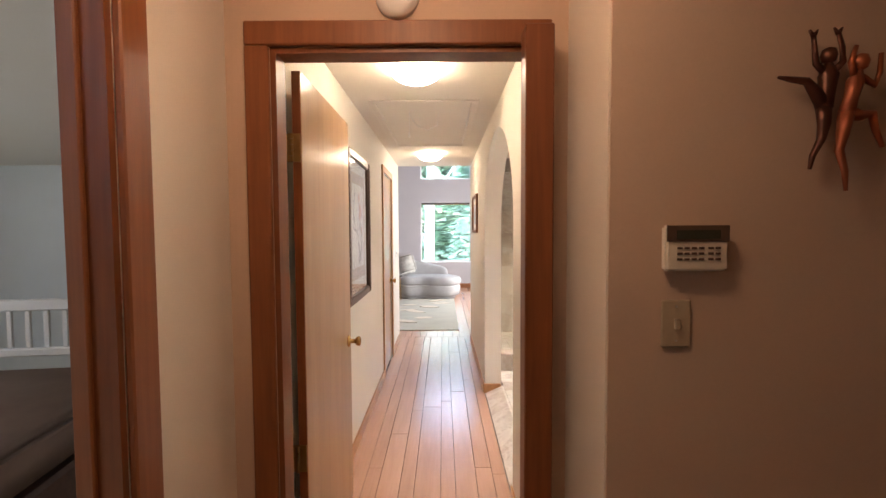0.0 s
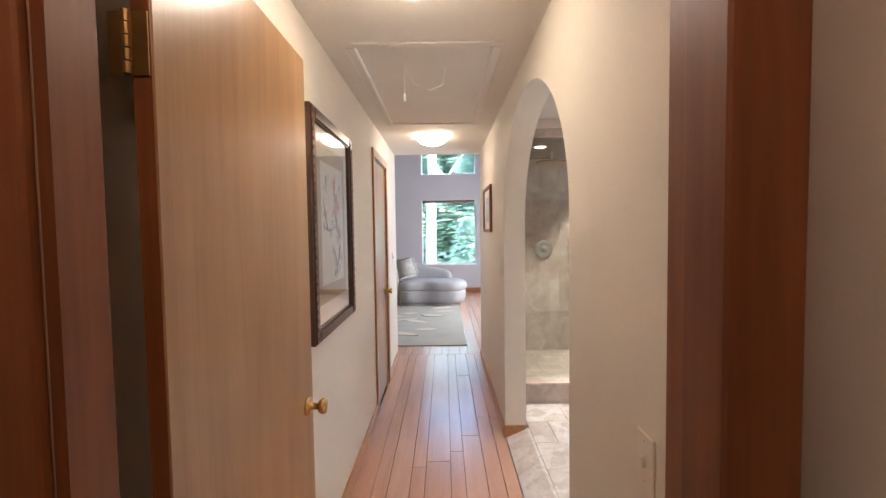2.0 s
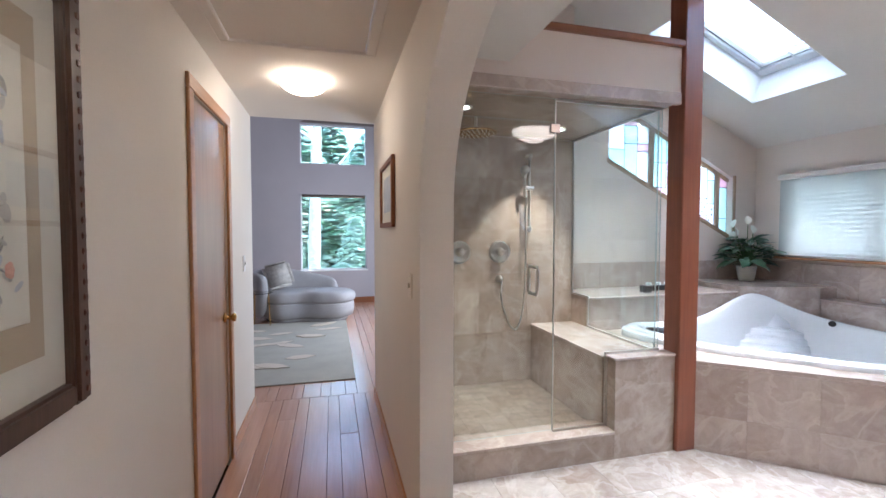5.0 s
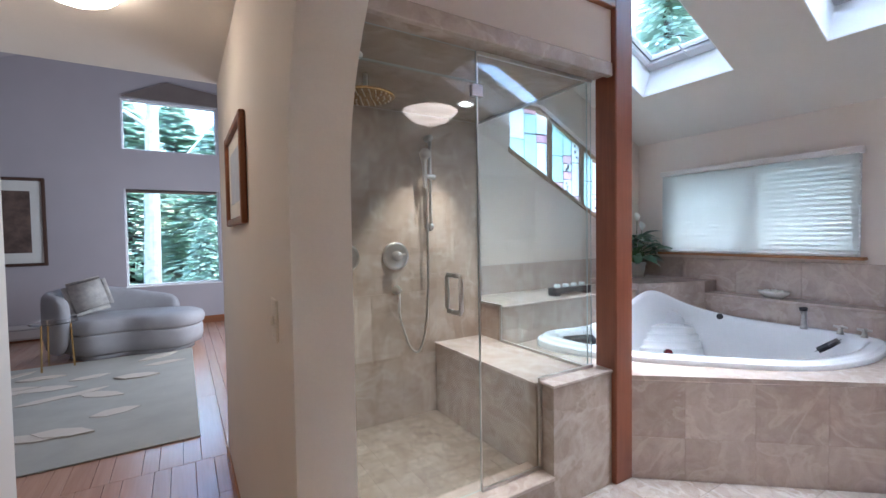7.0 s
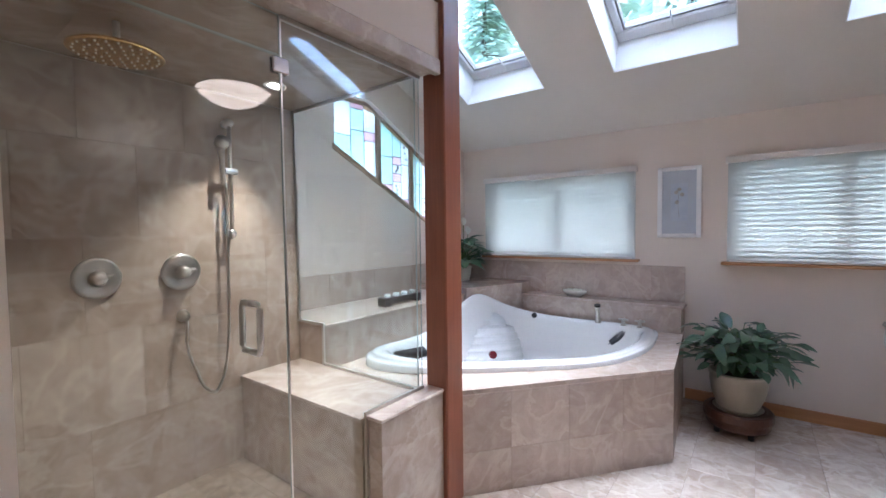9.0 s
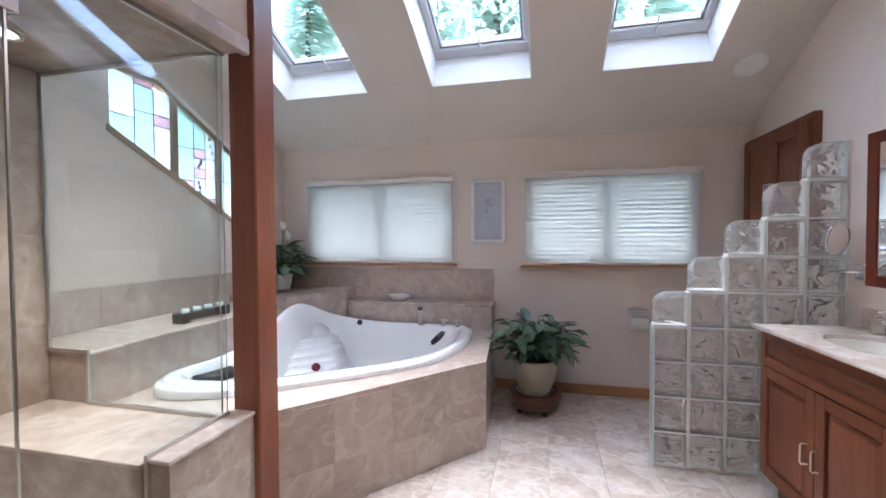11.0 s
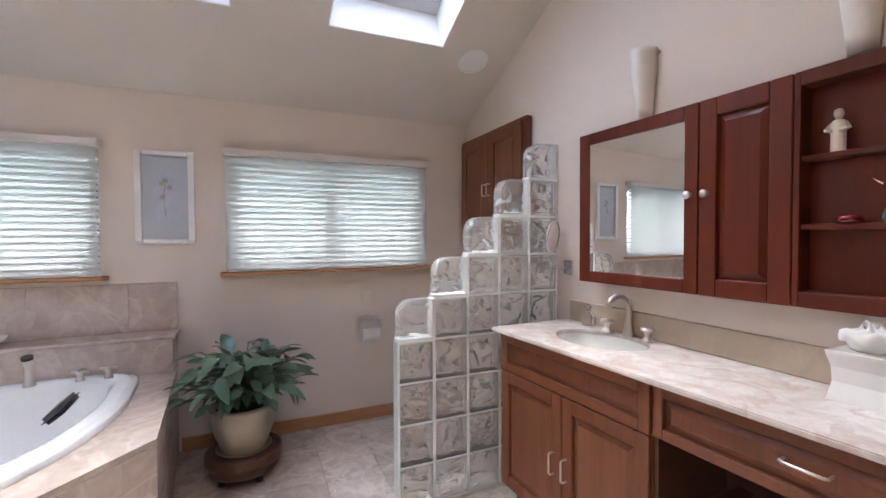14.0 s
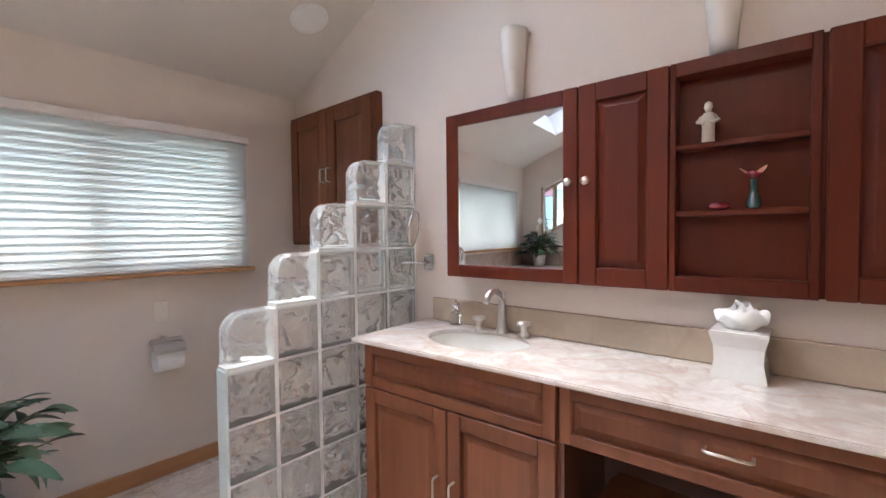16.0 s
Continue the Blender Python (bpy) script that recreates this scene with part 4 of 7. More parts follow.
part("frame", box(HX0 - 0.045, HX1 + 0.05, HY1, HY1 + 0.045, -0.008, 0, 0.006), M["ceil"], hatch)
part("cord", tube([(0.75, 3.62, 0.006), (0.76, 3.6, -0.03), (0.80, 3.58, -0.10), (0.88, 3.6, -0.13), (0.95, 3.63, -0.09), (0.96, 3.65, 0.006)], 0.0025, 6), M["white"], hatch)
part("pull", tube([(0.75, 3.62, 0.006), (0.75, 3.61, -0.14), (0.75, 3.61, -0.145), (0.75, 3.61, -0.18)], [0.002, 0.002, 0.006, 0.008], 8), M["white"], hatch, "white pull knob")


def dome_light(x, y):
    t = thing("ceiling_light", "flush ceiling light with a lit opal glass dome", "ceiling light", "dome lights along the hall ceiling", (x, y, HALL_H))
    t.scale = (0.84, 0.84, 0.9)
    part("base", lathe([(0.0, 0.0), (0.12, 0.0), (0.12, -0.02), (0.0, -0.02)], 28), M["white"], t, smooth=False)
    part("dome", lathe([(0.0, -0.022), (0.145, -0.022), (0.162, -0.026), (0.160, -0.036), (0.135, -0.060), (0.10, -0.078), (0.05, -0.090), (0.0, -0.092)], 36), M["lamp"], t, "lit opal glass dome", smooth=True)


dome_light(0.853, 2.76)
dome_light(0.85, 5.27)

# ---- tub ----
DZT = 0.615
deck_poly = [(2.96, 4.80), (3.13, 4.70), (4.13, 3.86), (5.245, 3.945), (5.245, 6.03), (2.96, 6.03)]
rim_poly = [(5.03, 4.16), (4.72, 4.06), (4.33, 4.07), (3.95, 4.21), (3.60, 4.56), (3.33, 4.88), (3.20, 5.10), (3.15, 5.32), (3.26, 5.47), (3.55, 5.50), (4.2, 5.50), (4.60, 5.48), (4.88, 5.38), (5.0, 5.12), (5.04, 4.7)]


def smooth_loop(pts, n):
    out, m = [], len(pts)
    for i in range(m):
        p0, p1, p2, p3 = (Vector(pts[(i + k - 1) % m]) for k in range(4))
        for j in range(n):
            t = j / n
            out.append(0.5 * ((2 * p1) + (p2 - p0) * t + (2 * p0 - 5 * p1 + 4 * p2 - p3) * t * t + (3 * p1 - p0 - 3 * p2 + p3) * t ** 3))
    return out


tub_outline = smooth_loop([(x, y) for x, y in rim_poly], 6)
tub_c = Vector((4.25, 4.85))
bm = bmesh.new()
ov = [bm.verts.new((x, y, DZT)) for x, y in deck_poly]
inn = [tub_c + (p - tub_c) * 0.975 for p in tub_outline]
iv = [bm.verts.new((p.x, p.y, DZT)) for p in inn]
oe = [bm.edges.new((ov[i], ov[(i + 1) % len(ov)])) for i in range(len(ov))]
ie = [bm.edges.new((iv[i], iv[(i + 1) % len(iv)])) for i in range(len(iv))]
bmesh.ops.triangle_fill(bm, use_beauty=True, edges=oe + ie)
r = bmesh.ops.extrude_face_region(bm, geom=bm.faces[:])
bmesh.ops.translate(bm, vec=(0, 0, -0.022), verts=[v for v in r["geom"] if isinstance(v, bmesh.types.BMVert)])
surround = thing("tub_surround", "travertine-tiled tub surround with a slanted front and raised ledges", "tub surround")
surround["kind"] = "structure"
part("deck", bm, M["tile"], surround, "polished travertine deck slab")
part("front_bed", prism([(3.05, 4.792), (3.13, 4.72), (4.122, 3.885), (5.245, 3.968), (5.245, 4.02), (4.14, 3.94), (3.15, 4.77)], 2, BF, DZT - 0.022), M["grout"], surround)


def rise(x, y):
    """Height of the rim above the deck: highest at the back corner's headrest."""
    d = math.hypot(x - 4.54, y - 5.55)
    return 0.045 + 0.22 * math.exp(-(d / 0.42) ** 2) + 0.03 * math.exp(-(math.hypot(x - 3.2, y - 5.4) / 0.4) ** 2)


tub = thing("corner_bathtub", "white acrylic corner whirlpool tub with moulded steps, dry and empty", "bathtub", "", (0, 0, 0))
rings = []
prof = [(1.0, 0.0, 0), (1.0, 0.5, 1), (0.994, 0.66, 1), (0.984, 0.70, 1), (0.972, 0.72, 1), (0.966, 0.90, 1), (0.955, 0.98, 1), (0.935, 1.0, 1), (0.905, 0.98, 1), (0.885, 0.85, 1), (0.865, 0.3, 1), (0.83, -0.10, 0), (0.79, -0.25, 0), (0.74, -0.36, 0), (0.62, -0.42, 0), (0.3, -0.43, 0)]
bm = bmesh.new()
for s, h, k in prof:
    ring = []
    for p in tub_outline:
        q = tub_c + (p - tub_c) * s
        top = rise(p.x, p.y)
        z = DZT + 0.001 + (h * top if k else h)
        ring.append(bm.verts.new((q.x, q.y, z)))
    rings.append(ring)
for a, b in zip(rings, rings[1:]):
    for i in range(len(a)):
        bm.faces.new((a[i], a[(i + 1) % len(a)], b[(i + 1) % len(a)], b[i]))
bm.faces.new(rings[-1])
part("shell", bm, M["acrylic"], tub, smooth=True)
# moulded back-rest steps below the headrest, bowed toward the middle of the tub
RX, RY = Vector((0.66, -0.75)), Vector((-0.75, -0.66))
prof_ = [(-0.16, 0.60), (-0.02, 0.596)]
for k in range(6):
    out, z = 0.05 + 0.05 * k, 0.588 - 0.048 * k
    prof_ += [(out - 0.012, z), (out - 0.003, z - 0.003), (out + 0.002, z - 0.012), (out + 0.006, z - 0.040)]
prof_ += [(0.32, 0.19)]
bm = bmesh.new()
cols_ = []
for i in range(-10, 11):
    u = i / 10
    sink, pull = 0.05 * max(0, abs(u) - 0.82) / 0.18, 0.045 * u * u
    cols_.append([bm.verts.new((*(Vector((4.52, 5.46)) + RX * (0.33 * u - 0.02) + RY * (o + 0.05 - pull - sink)), z - sink * 0.4)) for o, z in prof_])
for ca, cb in zip(cols_, cols_[1:]):
    for i in range(len(prof_) - 1):
        bm.faces.new((ca[i], ca[i + 1], cb[i + 1], cb[i]))
for cc, q in ((cols_[0], -0.10), (cols_[-1], 0.10)):
    side = [bm.verts.new((*(v.co.xy + RX * q - RY * 0.14), v.co.z - 0.02)) for v in cc]
    for i in range(len(prof_) - 1):
        bm.faces.new((cc[i], cc[i + 1], side[i + 1], side[i]))
part("backrest_steps", bm, M["acrylic"], tub, "moulded stepped backrest", smooth=True)
bm = lathe([(0.0, 0.0), (0.10, 0.004), (0.135, 0.02), (0.14, 0.03), (0.0, 0.012)], 24)
bm.transform(Matrix.Translation((4.60, 5.40, 0.60)) @ Vector((-0.55, -0.5, 0.6)).to_track_quat("Z", "Y").to_matrix().to_4x4() @ Matrix.Diagonal((1.25, 0.8, 1, 1)))
part("headrest_hollow", bm, M["acrylic"], tub, smooth=True)
part("jet", rod((4.42, 5.24, 0.405), (4.37, 5.195, 0.418), 0.032, 18), M["red"], tub, "red suction cover")
part("jet", rod((4.66, 4.86, 0.33), (4.63, 4.87, 0.335), 0.03, 18), M["chrome"], tub, "chrome water jet")
for x, y, a, tip in ((4.56, 4.285, 3, -38), (3.42, 5.25, -20, 25)):
    bm = box(-0.12, 0.12, -0.048, 0.048, -0.018, 0.018, 0.016, seg=2)
    bm.transform(Matrix.Translation((x, y, 0.648)) @ Euler((radians(tip), 0, radians(a))).to_matrix().to_4x4())
    part("head_pad", bm, M["black"], tub, "black rubber head pad", smooth=True)
bm = rod((4.95, 5.10, 0.655), (4.885, 5.07, 0.668), 0.024, 14)
part("control_knob", bm, M["black"], tub)


def tub_faucet():
    t = thing("tub_faucet_set", "brushed nickel tub filler with hand shower and two cross handles", "faucet", "", (4.93, 4.40, DZT + 0.045))
    part("hand_shower", tube([(0, 0.13, 0), (0, 0.13, 0.03), (0, 0.13, 0.09), (-0.005, 0.13, 0.11), (-0.012, 0.13, 0.135)], [0.026, 0.018, 0.015, 0.020, 0.020], 14), M["nickel"], t, smooth=True)
    part("spray_face", rod((-0.012, 0.13, 0.1355), (-0.016, 0.13, 0.150), 0.024, 16), M["black"], t, "black spray face")
    for y in (-0.068, -0.188):
        part("handle", lathe([(0.0, 0.0), (0.022, 0), (0.016, 0.012), (0.012, 0.035), (0.02, 0.045), (0.0, 0.055)], 16, m=Matrix.Translation((0, y, 0))), M["nickel"], t, smooth=True)
        part("lever", rod((-0.036, y, 0.048), (0.036, y, 0.048), 0.008), M["nickel"], t)
        part("lever", rod((0, y - 0.036, 0.048), (0, y + 0.036, 0.048), 0.008), M["nickel"], t)


tub_faucet()
LZ = 0.83
part("ledge", box(5.06, WX - 0.001, 3.945, 5.27, DZT, LZ - 0.02), M["tile"], surround)
part("ledge_cap", box(5.045, WX - 0.001, 3.93, 5.27, LZ - 0.02, LZ, 0.004), M["tile"], surround)
part("ledge", box(2.955, 4.45, 5.53, BY - 0.001, DZT, 0.865), M["tile"], surround)
part("ledge_cap", box(2.955, 4.45, 5.515, BY - 0.001, 0.865, 0.885, 0.004), M["tile"], surround)
part("platform", prism([(WX - 0.001, 5.27), (5.045, 5.27), (4.45, 5.50), (4.45, BY - 0.001), (WX - 0.001, BY - 0.001)], 2, DZT, 0.93), M["tile"], surround, "raised corner platform")

# ---- shower ----
shower = thing("shower_enclosure", "walk-in shower, travertine curb and bench with frameless glass", "shower")
shower["kind"] = "structure"
CZ, SF, KZ = 0.235, 0.195, 0.655
part("curb", box(HRB + 0.006, 2.60, 4.70, 4.86, BF, CZ - 0.02), M["tile_sh"], shower)
part("curb_cap", box(HRB + 0.006, 2.60, 4.69, 4.87, CZ - 0.02, CZ, 0.003), M["tile"], shower)
part("shower_bed", box(HRB + 0.006, 2.58, 4.87, SY - 0.002, BF, SF - 0.006), M["grout"], shower)
part("bench", box(2.582, 2.954, 4.80, SY - 0.012, BF, KZ - 0.02), M["tile_sh"], shower)
part("bench_top", box(2.572, 2.954, 4.795, SY - 0.012, KZ - 0.02, KZ, 0.003), M["tile"], shower, "polished bench top")
part("knee_wall", box(2.602, 3.02, 4.70, 4.795, BF, KZ - 0.004), M["tile_sh"], shower)
part("knee_cap", box(2.592, 3.02, 4.69, 4.795, KZ - 0.004, KZ + 0.012, 0.003), M["tile"], shower)
part("bench_back", box(2.954, 3.0, 4.795, 5.515, BF, KZ), M["tile"], shower)
GY, GX = 4.785, 2.95
p = part("fixed_pane", prism([(2.245, CZ), (2.595, CZ), (2.595, KZ + 0.013), (2.965, KZ + 0.013), (2.965, SZ - 0.003), (2.245, SZ - 0.003)], 1, GY - 0.005, GY + 0.005), M["glass"], shower, "fixed clear glass pane")
p.visible_shadow = False
p = part("door_pane", box(HRB + 0.02, 2.238, GY - 0.005, GY + 0.005, CZ + 0.012, 2.02), M["glass"], shower, "hinged clear glass door")
p.visible_shadow = False
p = part("transom_pane", box(HRB + 0.02, 2.238, GY - 0.005, GY + 0.005, 2.026, SZ - 0.003), M["glass"], shower)
p.visible_shadow = False
p = part("side_pane", prism([(4.80, KZ + 0.002), (5.512, KZ + 0.002), (5.512, 0.887), (SY - 0.014, 0.887), (SY - 0.014, SZ - 0.003), (4.80, SZ - 0.003)], 0, GX - 0.005, GX + 0.005), M["glass"], shower, "side clear glass pane")
p.visible_shadow = False
for p in shower.children:
    if p.name.split(".")[0].endswith("_pane"):
        p.data.materials[0] = M["shower_glass"]
        p.data.materials.append(M["glassedge"])
        thin = 0 if p.name.startswith("side") else 1
        for f in p.data.polygons:
            if abs(f.normal[thin]) < 0.5:
                f.material_index = 1
bm = box(2.60, 2.97, GY - 0.009, GY + 0.009, KZ + 0.012, KZ + 0.026)
box(2.588, 2.602, GY - 0.009, GY + 0.009, CZ, KZ + 0.026, 0, bm)
box(2.245, 2.588, GY - 0.009, GY + 0.009, CZ, CZ + 0.012, 0, bm)
box(2.245, 2.97, GY - 0.009, GY + 0.009, SZ - 0.016, SZ - 0.002, 0, bm)
box(GX - 0.009, GX + 0.009, GY + 0.009, 5.51, KZ, KZ + 0.014, 0, bm)
box(GX - 0.009, GX + 0.009, 5.505, 5.519, KZ, 0.90, 0, bm)
box(GX - 0.009, GX + 0.009, 5.51, SY - 0.012, 0.887, 0.90, 0, bm)
box(GX - 0.009, GX + 0.009, SY - 0.026, SY - 0.012, 0.90, SZ, 0, bm)
box(GX - 0.009, GX + 0.009, GY + 0.009, SY - 0.012, SZ - 0.016, SZ - 0.002, 0, bm)
part("channel", bm, M["nickel"], shower, "slim metal glazing channel")
part("door_seal", box(2.2385, 2.2445, GY - 0.006, GY + 0.006, CZ + 0.01, SZ - 0.004), M["nickel"], shower)
for z in (1.985,):
    bm = box(2.208, 2.268, GY - 0.014, GY - 0.0055, z - 0.022, z + 0.030, 0.003)
    box(2.208, 2.268, GY + 0.0055, GY + 0.014, z - 0.022, z + 0.030, 0.003, bm)
    part("clamp", bm, M["clampm"], shower, "small nickel glass clamp")
for s in (-1, 1):
    part("pull_handle", tube([(2.11, GY + s * 0.005, 1.05), (2.11, GY + s * 0.045, 1.05), (2.11, GY + s * 0.055, 1.065), (2.11, GY + s * 0.055, 1.19), (2.11, GY + s * 0.045, 1.205), (2.11, GY + s * 0.005, 1.205)], 0.010, 12), M["nickel"], shower, "brushed nickel pull handle", smooth=True)
for x, z in ((1.965, 1.245), (2.295, 1.245)):
    v = thing("shower_valve", "round brushed nickel shower valve on the tiled wall", "shower valve", "pair of shower valves", (x, SY - 0.014, z))
    R = Matrix.Rotation(radians(90), 4, "X")
    part("plate", lathe([(0.0, 0.001), (0.088, 0.001), (0.088, 0.006), (0.078, 0.014), (0.07, 0.010), (0.0, 0.010)], 36, m=R), M["nickel"], v, smooth=True)
    part("handle", lathe([(0.0, 0.01), (0.032, 0.010), (0.034, 0.02), (0.026, 0.05), (0.02, 0.058), (0.0, 0.06)], 24, m=R), M["nickel"], v, smooth=True)
    part("lever", rod((0.0, -0.045, 0.0), (0.045, -0.05, 0.012), 0.008), M["nickel"], v)
hs = thing("hand_shower_set", "brushed nickel hand shower on a slide rail with looped hose", "hand shower", "", (2.53, SY - 0.014, 1.70))
part("rail", rod((0, -0.045, -0.30), (0, -0.045, 0.32), 0.010, 14), M["nickel"], hs, smooth=True)
for z in (-0.27, 0.30):
    part("bracket", rod((0, 0, z), (0, -0.055, z), 0.02, 16), M["nickel"], hs, smooth=True)
part("slider", rod((-0.04, -0.06, 0.05), (0.03, -0.05, 0.05), 0.016, 14), M["nickel"], hs)
part("spray_head", tube([(-0.045, -0.06, -0.02), (-0.05, -0.06, 0.12), (-0.055, -0.065, 0.16), (-0.06, -0.08, 0.18), (-0.065, -0.11, 0.19)], [0.012, 0.013, 0.02, 0.034, 0.034], 16), M["nickel"], hs, smooth=True)
hp = []
for i in range(15):
    a = i / 14
    hp.append((-0.045 - 0.19 * a, -0.06, -0.02 - 0.82 * math.sin(a * math.pi * 0.78) ** 0.9 - 0.10 * a))
pts = [(-0.045, -0.06, -0.02), (-0.03, -0.05, -0.2), (-0.03, -0.045, -0.45), (-0.035, -0.045, -0.72), (-0.05, -0.045, -0.92), (-0.09, -0.045, -1.05), (-0.13, -0.045, -1.07), (-0.19, -0.045, -0.98), (-0.235, -0.045, -0.69)]
part("hose", tube([Vector(p) for p in smooth_loop([(x, z) for x, y, z in pts], 4)[:33] for p in [(p.x, -0.05, p.y)]], 0.007, 8), M["nickel"], hs, "ribbed metal hose", smooth=True)
part("outlet", lathe([(0.0, 0.0), (0.03, 0.0), (0.028, 0.012), (0.016, 0.02), (0.016, 0.045), (0.0, 0.045)], 18, m=Matrix.Translation((-0.235, 0, -0.67)) @ Matrix.Rotation(radians(90), 4, "X")), M["nickel"], hs, smooth=True)
rh = thing("rain_shower_head", "round perforated brass rain shower head hanging from the shower ceiling", "shower head", "", (1.93, 5.27, SZ))
part("arm", rod((0, 0, 0), (0, 0, -0.09), 0.011, 12), M["nickel"], rh)
part("plate", lathe([(0.0, -0.085), (0.03, -0.088), (0.135, -0.10), (0.14, -0.108), (0.135, -0.112), (0.0, -0.112)], 36), M["brass"], rh, smooth=False)
bm = bmesh.new()
for rr, n in ((0.03, 6), (0.06, 12), (0.09, 18), (0.12, 24)):
    for i in range(n):
        a = 2 * math.pi * i / n
        lathe([(0.004, -0.112), (0.003, -0.117), (0.0, -0.117)], 6, bm, Matrix.Translation((rr * math.cos(a), rr * math.sin(a), 0)))
part("nozzles", bm, M["plastic"], rh, "", "stuff")
part("grab_loop", tube([(1.60, SY - 0.012, 0.93), (1.61, SY - 0.05, 0.93), (1.64, SY - 0.055, 0.96), (1.66, SY - 0.04, 1.01), (1.66, SY - 0.012, 1.03)], 0.006, 8), M["brass"], shower)


def can_light(x, y, z, power=None, d=(0, 0, -1), label="recessed ceiling light with a white trim ring", lit=False, r=0.075):
    t = thing("recessed_light", label, "recessed light", "", (x, y, z))
    t.matrix_world = Matrix.Translation((x, y, z)) @ Vector(d).to_track_quat("-Z", "Y").to_matrix().to_4x4()
    part("ring", lathe([(r, -0.001), (r, -0.006), (r * 0.72, -0.008), (r * 0.7, 0.0), (r * 0.7, -0.001)], 30), M["white"], t, smooth=True)
    part("lens", lathe([(0.0, -0.002), (r * 0.7, -0.002), (r * 0.66, -0.004), (0.0, -0.004)], 24), M["canlit" if lit else "clampm"], t)
    if power:
        s = new("recessed_lamp", bpy.data.lights.new("recessed_lamp", "SPOT"))
        s.data.energy, s.data.spot_size, s.data.spot_blend, s.data.color, s.data.shadow_soft_size = power, radians(70), 0.7, (1, 0.9, 0.76), 0.03
        s.matrix_world = look((x, y, z - 0.02), (x + d[0], y + d[1] + 0.12, z + d[2]))


can_light(1.69, 4.01, 2.30)
can_light(1.78, 5.08, SZ, 2.0, lit=True, r=0.06)
can_light(2.62, 5.42, SZ, 4.6, d=(-0.16, 0.0, -1), lit=True, r=0.055)

# post
post = structure("post", box(3.02, 3.155, 4.672, 4.80, BF, roof(3.1), 0.006), "post", "square red-brown timber post")
post["kind"] = "structure"

# ---- glass block screen ----
gb = thing("glass_block_screen", "stepped wavy glass block screen with rounded top blocks and white mortar", "glass block screen", "", (4.17, 0, BF))
GP, GR, GYE = 0.187, 0.204, 2.885


def block_mesh(outline, inset):
    """A hollow-glass block: a milky rim and sides round a wavy clear centre."""
    n = len(outline)
    cy, cz = (min(p[0] for p in outline) + max(p[0] for p in outline)) / 2, (min(p[1] for p in outline) + max(p[1] for p in outline)) / 2
    hw, hh = max(p[0] for p in outline) - cy, max(p[1] for p in outline) - cz
    fy, fz = 1 - inset / hw, 1 - inset / hh
    bm = bmesh.new()
    loops = []
    for x, ky, kz in ((-0.034, 1, 1), (-0.040, 0.97, 0.97), (-0.040, fy, fz), (-0.036, fy * 0.95, fz * 0.95)):
        loops.append([bm.verts.new((x, cy + (y - cy) * ky, cz + (z - cz) * kz)) for y, z in outline])
    back = [[bm.verts.new((-v.co.x, v.co.y, v.co.z)) for v in lp] for lp in loops]
    for side in (loops, back):
        for a, b in zip(side, side[1:]):
            for i in range(n):
                bm.faces.new((a[i], a[(i + 1) % n], b[(i + 1) % n], b[i]))
        bm.faces.new(side[-1]).material_index = 1
    for i in range(n):
        bm.faces.new((loops[0][i], loops[0][(i + 1) % n], back[0][(i + 1) % n], back[0][i]))
    return bm


b1 = b2 = None
tops = [4, 5, 6, 7, 8]
w, h, rr = GP - 0.016, GR - 0.006, 0.075
for c, n in enumerate(tops):
    y1 = GYE - c * GP
    for r_ in range(n):
        if b1 is None:
            b1 = ob = part("glass_block", block_mesh([(-GP + 0.013, 0.005), (-0.005, 0.005), (-0.005, GR - 0.005), (-GP + 0.013, GR - 0.005)], 0.014), M["milky"], gb)
            b1.data.materials.append(M["block"])
        else:
            ob = new("glass_block", b1.data)
            ob.parent = gb
        ob.location = (0, y1, r_ * GR)
    if b2 is None:
        ol = [(-w, 0.004), (0, 0.004), (0, h - rr)] + [(-rr + rr * math.cos(radians(a)), h - rr + rr * math.sin(radians(a))) for a in (15, 30, 45, 60, 75, 90)] + [(-w, h)]
        b2 = ob = part("end_block", block_mesh(ol, 0.014), M["milky"], gb, "rounded wavy glass end block")
        b2.data.materials.append(M["block"])
    else:
        ob = new("end_block", b2.data)
        ob.parent = gb
    ob.location = (0, y1 - 0.004, n * GR)
bm = bmesh.new()
for c, n in enumerate(tops):
    y1 = GYE - c * GP
    for r_ in range(n + 1):
        box(-0.034, 0.034, y1 - GP - 0.002, y1 + 0.001, r_ * GR - (0.013 if r_ == n else 0.005), r_ * GR + (0.012 if r_ == n else 0.005), 0, bm)
    for z in range(n + 1):
        box(-0.034 - 0.002 * (z == n), 0.034 + 0.002 * (z == n), y1 - GP - 0.003, y1 - GP + (0.0145 if z == n else 0.011), z * GR + 0.005, (z + 1) * GR - 0.005, 0, bm)
for ob in gb.children:
    ob.visible_shadow = False
part("mortar", bm, M["mortar"], gb, "white mortar joints", "stuff")
bm = box(-0.036, 0.036, GYE - 0.003, GYE + 0.006, 0, 4 * GR)
part("end_cap", bm, M["capglass"], gb, "pale blue-green end strip")

# ---- vanity ----
VF, VT = 2.415, 0.942
V0, V1 = 3.977, 2.0
SEAM = 3.158


